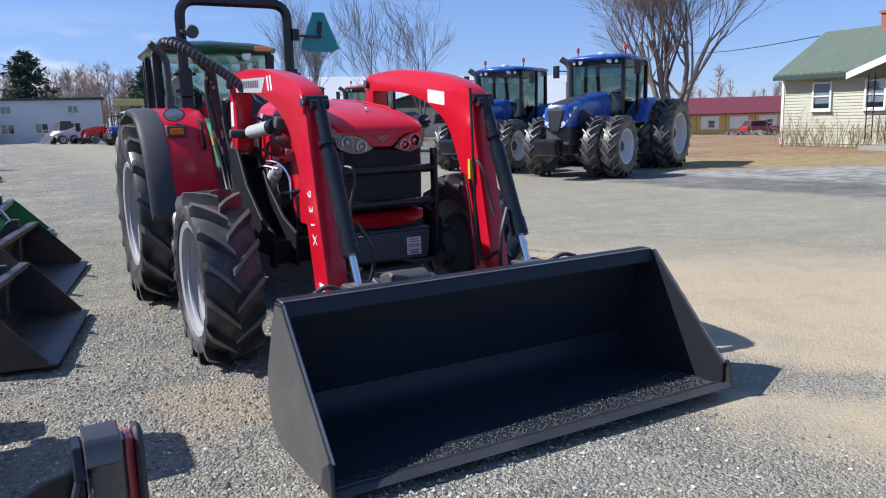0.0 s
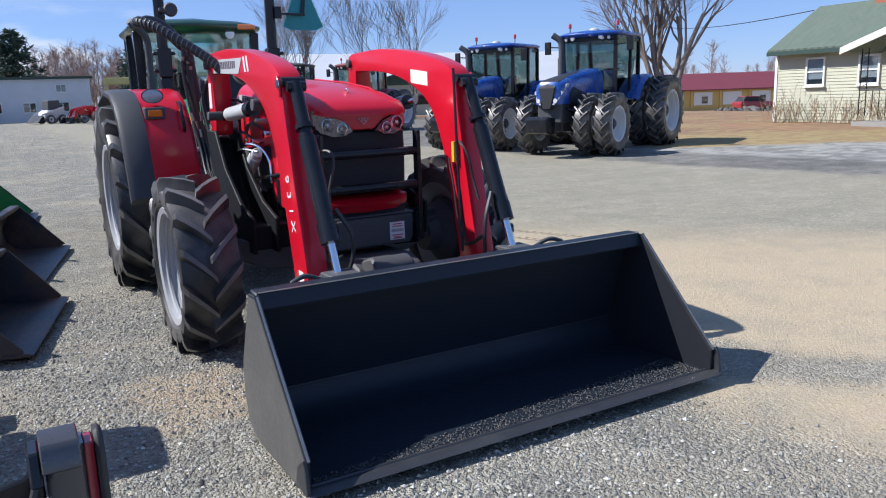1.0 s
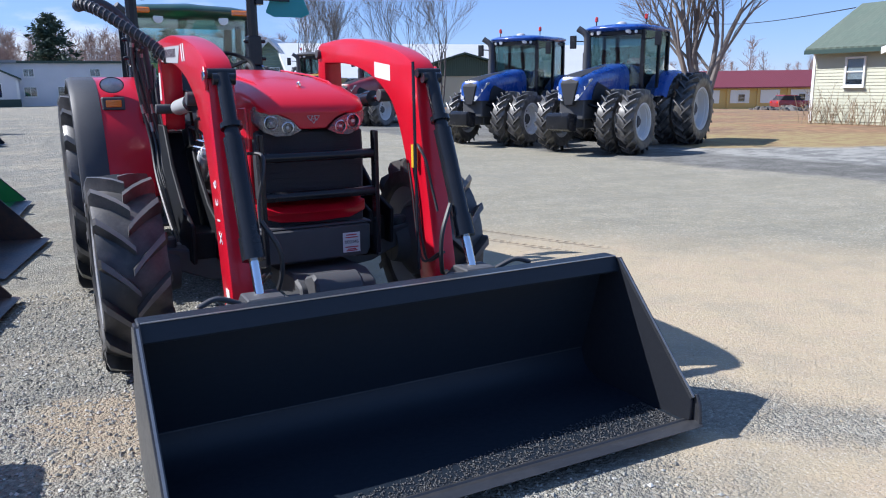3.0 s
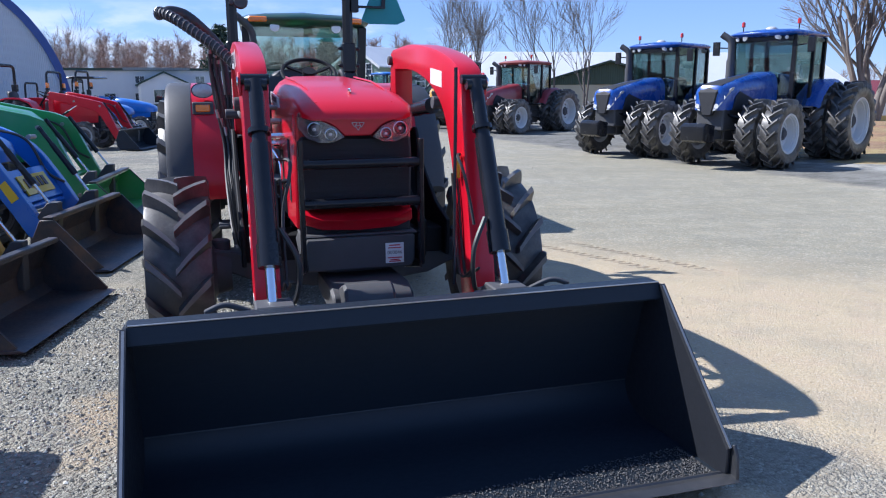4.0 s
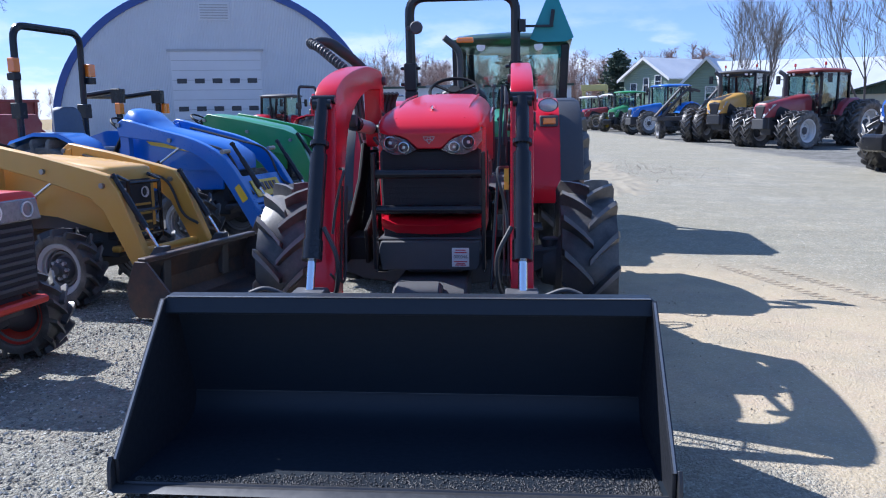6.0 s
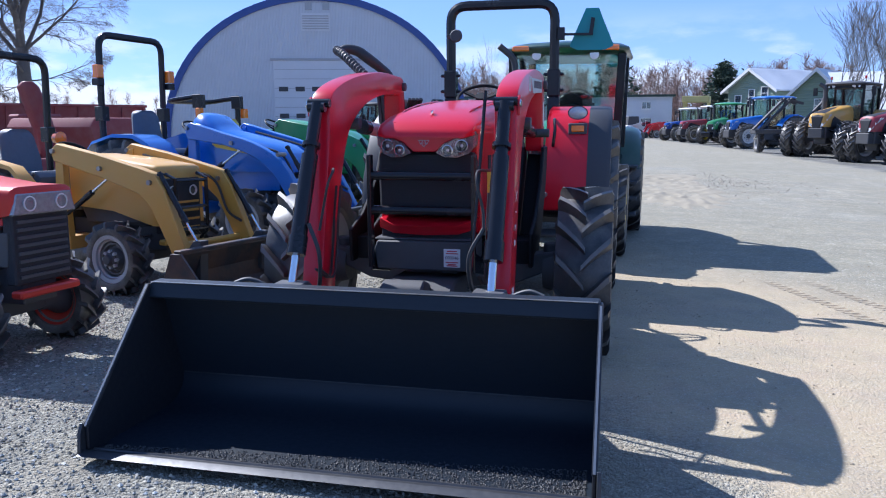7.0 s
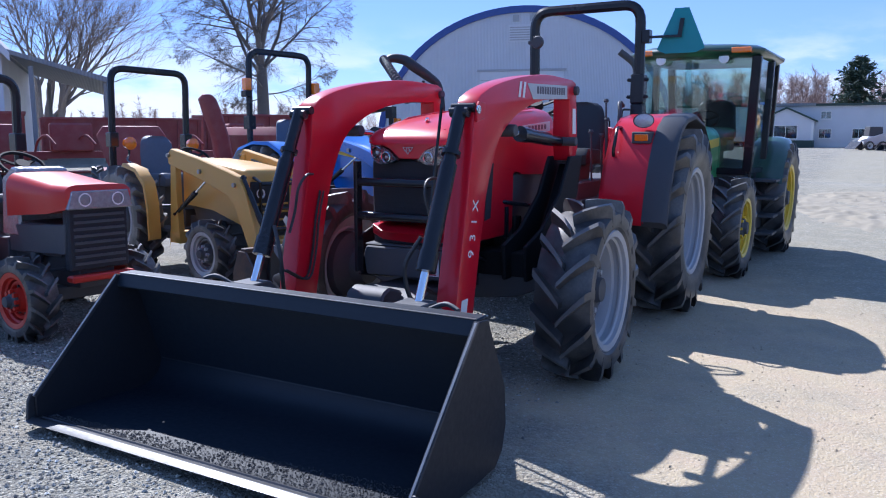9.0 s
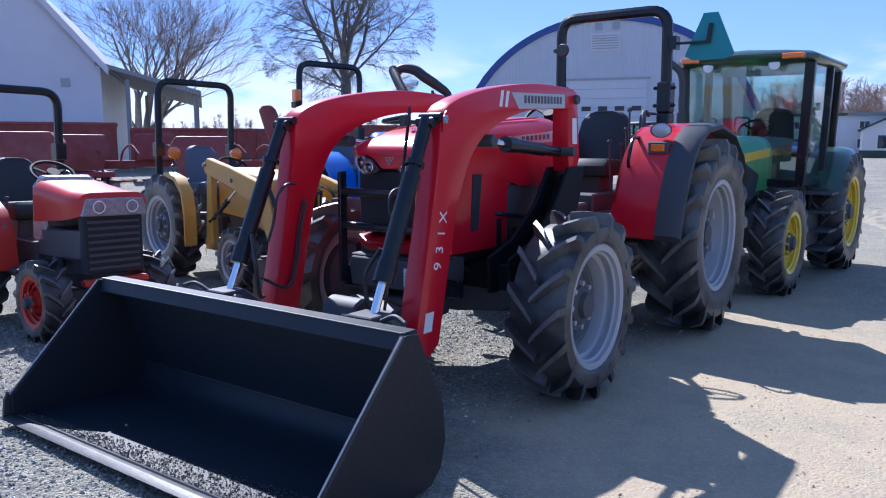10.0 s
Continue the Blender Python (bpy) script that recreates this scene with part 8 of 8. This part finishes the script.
def bare_tree(m, seed, height, r, label, stems=1, depth=5, spread=0.6, lift=0.05, trunk=0.3, group="bare trees", lean_by=0.22, thin=0.0):
    rnd = random.Random(seed)
    B = thing("bare_tree", m, label, "tree", group)
    wood, twigs = Shape(), Shape()
    for k in range(stems):
        lean = Vector((rnd.gauss(0, lean_by), rnd.gauss(0, lean_by), 1)).normalized() if stems > 1 else Vector((0.03, 0, 1)).normalized()
        o = Vector((rnd.uniform(-0.4, 0.4), rnd.uniform(-0.4, 0.4), -0.15)) * (1 if stems > 1 else 0)
        branchy(wood, twigs, rnd, o, lean, height * trunk, r, depth, spread, lift, thin or (0.017 if stems == 1 else 0.009 if height < 14 else 0.011))
    for sh, nm, mt in ((wood, "trunk", BARK_DARK if stems < 3 else BARK), (twigs, "twig_mass", BARK_DARK if stems < 3 else TWIG)):
        if sh.v:
            me = bpy.data.meshes.new(nm)
            me.from_pydata([tuple(v) for v in sh.v], [], sh.f)
            me.polygons.foreach_set("use_smooth", [True] * len(me.polygons))
            me.materials.append(mt)
            ob = new(nm, me)
            ob.parent = B
            if nm == "twig_mass":
                tagged(ob, "fine leafless twigs", kind="stuff")
    return B


bare_tree(pose(44.2, 42, -0.5), 14, 20, 0.27, "large bare spreading tree with several grey stems", 6, 5, 0.46, 0.05, 0.38, lean_by=0.20, thin=0.013)


def round_tree(m, seed, label):
    """A straight trunk, rising limbs and a round crown of fine drooping twigs."""
    rnd = random.Random(seed)
    B = thing("bare_tree", m, label, "tree", "bare trees")
    wood, twigs = Shape(), Shape()
    heart = Vector((0, 0, 10.6))

    def outside(p):
        q = p - heart
        return (q.x / 6.9) ** 2 + (q.y / 6.9) ** 2 + (q.z / (7.4 if q.z > 0 else 7.8)) ** 2 > 1.0

    def grow(p, d, length, r, level):
        n = (8, 6, 5, 4)[level]
        pts, rad = [p.copy()], [r]
        for k in range(n):
            sag = (0.03, -0.02, -0.07, -0.12)[level] * (1 if p.z < 14 else 0.3)
            d = (d + Vector((rnd.gauss(0, 0.10), rnd.gauss(0, 0.10), rnd.gauss(0, 0.08) + sag))).normalized()
            p = p + d * (length / n)
            pts.append(p.copy())
            rad.append(r * (1 - 0.8 * (k + 1) / n))
            if level and outside(p):
                break
        if len(pts) < 2:
            return
        (wood if level < 2 else twigs).tube(pts, rad, (7, 5, 3, 3)[level], caps=False)
        if level == 3:
            return
        count = (14, 11, 10)[level]
        for k in range(count):
            u = 0.22 + 0.78 * (k + rnd.random()) / count
            i = min(len(pts) - 2, int(u * (len(pts) - 1)))
            q = pts[i].lerp(pts[i + 1], rnd.random())
            along = (pts[i + 1] - pts[i]).normalized()
            side = along.orthogonal().normalized()
            side.rotate(Matrix.Rotation(rnd.uniform(0, 6.283), 3, along))
            out = Vector((q.x, q.y, 0)) * 0.05
            c = (along * rnd.uniform(0.55, 0.95) + side * rnd.uniform(0.6, 0.95) + out).normalized()
            grow(q, c, length * rnd.uniform(0.30, 0.52), max(0.010, rad[i] * rnd.uniform(0.38, 0.55)), level + 1)

    core = [(0.0, 0.0, -0.2), (0.02, 0.0, 0.5), (0.05, 0.03, 3.0), (0.0, 0.05, 5.0), (0.03, 0.0, 6.6)]
    wood.tube(core, [0.66, 0.52, 0.46, 0.43, 0.38], 12)
    for a, tilt, z, length, r in ((0.6, 8, 6.3, 11.0, 0.27), (2.6, 20, 6.2, 10.4, 0.25), (5.6, 22, 6.3, 10.0, 0.24), (4.3, 30, 6.2, 9.2, 0.18), (1.5, 34, 6.0, 9.0, 0.16), (3.3, 42, 5.8, 8.6, 0.15),
                                  (0.0, 58, 6.2, 7.6, 0.12), (2.4, 62, 6.0, 7.2, 0.11), (4.0, 74, 5.6, 6.0, 0.08), (5.4, 84, 4.9, 5.4, 0.07), (1.0, 92, 4.4, 5.0, 0.06), (3.0, 96, 4.0, 4.4, 0.05)):
        t = radians(tilt)
        grow(Vector((0.03, 0.02, z)), Vector((math.sin(t) * math.cos(a), math.sin(t) * math.sin(a), math.cos(t))), length, r, 0)
    for sh, nm in ((wood, "trunk"), (twigs, "twig_mass")):
        me = bpy.data.meshes.new(nm)
        me.from_pydata([tuple(v) for v in sh.v], [], sh.f)
        me.polygons.foreach_set("use_smooth", [True] * len(me.polygons))
        me.materials.append(BARK_DARK)
        ob = new(nm, me)
        ob.parent = B
        if nm == "twig_mass":
            tagged(ob, "fine leafless drooping twigs", kind="stuff")


round_tree(pose(-36, 45, 0), 24, "large bare tree with dark trunk and fine twigs")
bare_tree(pose(-50, 36.5, 0), 8, 19, 0.34, "bare grey tree behind the barn", 4, 5, 0.46, 0.05, 0.36, lean_by=0.16)
for i, (x, y, h) in enumerate(((16.2, 49, 10.5), (17.6, 48, 11), (18.6, 50, 10), (22.6, 47, 11.5), (24.6, 46, 11), (-12, 90, 12), (-22, 76, 13), (-47, 28, 9))):
    bare_tree(pose(x, y, 0), 30 + i, h, 0.085, "slender bare tree with thin upright twigs", 2, 5, 0.30, 0.07, 0.36, "slender trees", lean_by=0.07, thin=0.008)


def pine(m, seed, height, label):
    rnd = random.Random(seed)
    B = thing("pine_tree", m, label, "tree", "pine trees")
    Shape().tube([(0, 0, -0.1), (0.05, 0, height * 0.5), (0, 0.05, height * 0.97)], [0.25, 0.16, 0.03], 7).link("trunk", BARK, B)
    v, f = [], []
    for k in range(110):
        u = (k + rnd.random()) / 110
        z = height * (0.22 + 0.76 * u)
        reach = height * 0.34 * (1 - u ** 1.7) ** 0.75 * rnd.uniform(0.45, 1.2) + 0.2
        a = rnd.uniform(0, 6.283)
        dirv = Vector((math.cos(a), math.sin(a), rnd.uniform(-0.12, 0.25)))
        for j in range(46):
            q = rnd.random() ** 0.7
            c = Vector((0, 0, z)) + dirv * reach * q + Vector((rnd.gauss(0, 0.28), rnd.gauss(0, 0.28), rnd.gauss(0, 0.20)))
            a1 = Vector((rnd.gauss(0, 1), rnd.gauss(0, 1), rnd.gauss(0, 0.6))).normalized() * rnd.uniform(0.16, 0.42)
            a2 = Vector((rnd.gauss(0, 1), rnd.gauss(0, 1), rnd.gauss(0, 1))).normalized() * rnd.uniform(0.07, 0.16)
            o = len(v)
            v += [tuple(c - a1), tuple(c + a2), tuple(c + a1), tuple(c - a2)]
            f.append((o, o + 1, o + 2, o + 3))
    me = bpy.data.meshes.new("crown")
    me.from_pydata(v, [], f)
    me.materials.append(NEEDLE)
    ob = new("crown", me)
    ob.parent = B
    return B


pine(pose(3.0, 104, 0), 1, 10.4, "dark green pine tree far behind buildings")
pine(pose(16.6, 104, 0), 2, 8.9, "dark green pine tree far behind buildings")


def far_woods(name, spots, label, mat):
    rnd = random.Random(77)
    s = Shape()
    for x, y, h in spots:
        base = Vector((x, y, -1.5 if x > 60 else 0))
        tip = base + Vector((rnd.gauss(0, 0.06) * h, rnd.gauss(0, 0.06) * h, h))
        s.tube([base, tip], [0.012 * h, 0.003 * h], 3, caps=False)
        for k in range(34):
            u = rnd.uniform(0.12, 0.97)
            p = base.lerp(tip, u)
            d = Vector((rnd.gauss(0, 1), rnd.gauss(0, 1), rnd.uniform(0.5, 1.8))).normalized() * h * rnd.uniform(0.18, 0.42) * (1.15 - u)
            s.tube([p, p + d], [0.0042 * h, 0.0016 * h], 3, caps=False)
            for j in range(5):
                q = p + d * rnd.uniform(0.3, 1)
                s.tube([q, q + Vector((rnd.gauss(0, 0.5), rnd.gauss(0, 0.5), rnd.uniform(0.2, 1))) * 0.12 * h], [0.0026 * h, 0.0012 * h], 3, caps=False)
    me = bpy.data.meshes.new(name)
    me.from_pydata([tuple(v) for v in s.v], [], s.f)
    me.materials.append(mat)
    tagged(new(name, me), label, "trees", kind="stuff")


wr = random.Random(5)
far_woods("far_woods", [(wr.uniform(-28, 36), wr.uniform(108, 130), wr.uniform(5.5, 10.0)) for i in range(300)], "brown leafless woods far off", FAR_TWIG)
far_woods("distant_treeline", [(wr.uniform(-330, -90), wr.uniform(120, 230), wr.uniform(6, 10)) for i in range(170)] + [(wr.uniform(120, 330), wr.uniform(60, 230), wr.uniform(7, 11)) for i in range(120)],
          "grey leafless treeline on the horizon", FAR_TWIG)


def brush(m, seed, n, h, label, spread=0.5):
    rnd = random.Random(seed)
    s = Shape()
    for i in range(n):
        p = Vector((rnd.gauss(0, spread), rnd.gauss(0, spread * 0.4), 0))
        d = Vector((rnd.gauss(0, 0.3), rnd.gauss(0, 0.3), 1)).normalized() * h * rnd.uniform(0.4, 1)
        s.tube([p, p + d * 0.5 + Vector((rnd.gauss(0, 0.04), 0, 0)), p + d], [0.012, 0.009, 0.004], 3, caps=False)
        for j in range(3):
            q = p + d * rnd.uniform(0.3, 0.9)
            s.tube([q, q + Vector((rnd.gauss(0, 0.2), rnd.gauss(0, 0.2), rnd.uniform(0.1, 0.4))) * h * 0.5], [0.007, 0.003], 3, caps=False)
    ob = s.link("bare_shrub", RUST_BRUSH, None)
    ob.matrix_basis = m
    tagged(ob, label, "shrub", "shrubs by the house")


for i, (y, n, h) in enumerate(((19.2, 26, 1.4), (18.3, 22, 1.5), (17.0, 20, 1.3), (16.0, 34, 1.2), (14.8, 40, 1.4))):
    brush(pose(26.1, y, 0, 0, 0, 90), 60 + i, n, h, "leafless brown shrub against the cream wall")


def mound(m, seed, sx, sy, h, label, mat):
    rnd = random.Random(seed)
    s = Shape()
    n, k = 22, 7
    rings = []
    for j in range(k):
        u = j / (k - 1)
        rings.append([(sx * (1 - u) * math.cos(q) * (1 + rnd.uniform(-0.12, 0.12)), sy * (1 - u) * math.sin(q) * (1 + rnd.uniform(-0.12, 0.12)), h * (u ** 0.8) * (1 + rnd.uniform(-0.15, 0.15)) - 0.05)
                      for q in (6.283 * i / n for i in range(n))])
    s.loft(rings)
    for i in range(26):
        q, u = rnd.uniform(0, 6.283), rnd.uniform(0.3, 0.95)
        s.ball((sx * u * math.cos(q), sy * u * math.sin(q), h * (1 - u) + 0.05), (rnd.uniform(0.1, 0.35), rnd.uniform(0.1, 0.3), rnd.uniform(0.08, 0.25)), 6)
    ob = s.link("rubble_mound", mat, None)
    ob.matrix_basis = m
    tagged(ob, label, "mound", "rubble mounds")


ROCK = plain("grey_rubble", (0.17, 0.16, 0.15), 0.9, 0, 0.35, 2, 0.5)
CLOD = plain("dry_dirt_clods", (0.36, 0.31, 0.25), 0.95, 0, 0.2, 20, 0.4)
CHURN = plain("churned_brown_dirt", (0.29, 0.255, 0.185), 0.95, 0, 0.35, 3.0, 0.5)
mound(pose(58, 45, -0.95, 0, 0, -60), 1, 1.9, 1.0, 0.55, "low grey mound of broken rubble", ROCK)
mound(pose(54, 44.5, -0.8, 0, 0, -60), 2, 1.1, 0.7, 0.4, "low grey mound of broken rubble", ROCK)

# overhead cable to the house
cab_pts = [Vector((29.3, 20.0, 4.3)).lerp(Vector((47, 46, 6.2)), u / 12) - Vector((0, 0, 0.35 * math.sin(math.pi * u / 12))) for u in range(13)]
tagged(Shape().tube(cab_pts, 0.02, 5).link("overhead_cable", IRON, None), "dark sagging overhead cable to the house", "cable")


# ---- loose stone ----
def churned_dirt():
    """Low uneven ridges of dug-up dirt across the yard."""
    nx, ny = 90, 110
    v, f = [], []
    for j in range(ny):
        for i in range(nx):
            x, y = 2.3 + 4.2 * i / (nx - 1), 13.6 + 9.8 * j / (ny - 1)
            mid = 4.35 + 0.35 * math.sin(y * 0.9)
            edge = max(0.0, 1 - ((x - mid) / 1.5) ** 2 - ((y - 18.4) / 4.6) ** 2)
            edge = min(1.0, edge * 2.2) * (0.35 + 0.65 * min(1.0, max(0.0, noise.noise((x * 0.8, y * 0.5, 3.0)) + 0.6)))
            lump = 0.055 * (1 - abs(noise.noise((x * 2.6, y * 1.5, 1.0)))) ** 3 + 0.030 * noise.noise((x * 6.0, y * 4.0, 7.0)) + 0.012 * noise.noise((x * 17.0, y * 12.0, 2.0))
            v.append((x, y, ground_z(x, y) - 0.016 + edge * (lump + 0.018)))
    for j in range(ny - 1):
        for i in range(nx - 1):
            a = j * nx + i
            f.append((a, a + 1, a + nx + 1, a + nx))
    me = bpy.data.meshes.new("churned_dirt")
    me.from_pydata(v, [], f)
    me.polygons.foreach_set("use_smooth", [True] * len(f))
    me.materials.append(CHURN)
    tagged(new("churned_dirt", me), "churned ridges of dry brown dirt", "dirt", kind="stuff")


def scatter_stones(name, spots, lo, hi, label, mat, seed):
    me = bpy.data.meshes.new(name)
    me.from_pydata(*scatter(spots, lo, hi, ground_z, seed))
    me.materials.append(mat)
    tagged(new(name, me), label, "gravel", kind="stuff")


def stone_material():
    m, t, p = nodes_of("crushed_stone")
    geo = t.nodes.new("ShaderNodeNewGeometry")
    col = ramp(t, geo.outputs["Random Per Island"], [(0.0, (0.07, 0.068, 0.06)), (0.35, (0.24, 0.235, 0.205)), (0.7, (0.42, 0.415, 0.37)), (0.88, (0.46, 0.41, 0.32)), (1.0, (0.76, 0.75, 0.69))])
    t.links.new(mixc(t, noise_of(t, 60, 3), col, mixc(t, 0.35, col, (0.3, 0.29, 0.27))), p.inputs["Base Color"])
    p.inputs["Roughness"].default_value = 0.85
    return m


STONE = stone_material()
PEBBLE = plain("tan_pebble", (0.36, 0.30, 0.21), 0.9, 0, 0.4, 40, 0.2)
gr = np.random.default_rng(9)
pts = np.column_stack([gr.uniform(-1.6, 3.4, 36000), gr.uniform(1.2, 7.0, 36000)])
keep = pts[:, 0] < 2.5 + gr.uniform(-0.7, 0.7, 36000)
scatter_stones("loose_gravel", pts[keep], 0.005, 0.0155, "loose grey crushed stone", STONE, 2)
pts = np.column_stack([2.6 + 6.5 * gr.uniform(0, 1, 6000) ** 1.4, gr.uniform(1.0, 11.0, 6000)])
scatter_stones("scattered_pebbles", pts, 0.002, 0.011, "pebbles scattered on sandy ground", PEBBLE, 3)
pts = np.column_stack([gr.normal(5.4, 1.1, 1400), gr.normal(20, 1.8, 1400)])
scatter_stones("dirt_clods", pts, 0.005, 0.028, "churned clods of dry dirt", CLOD, 4)
churned_dirt()
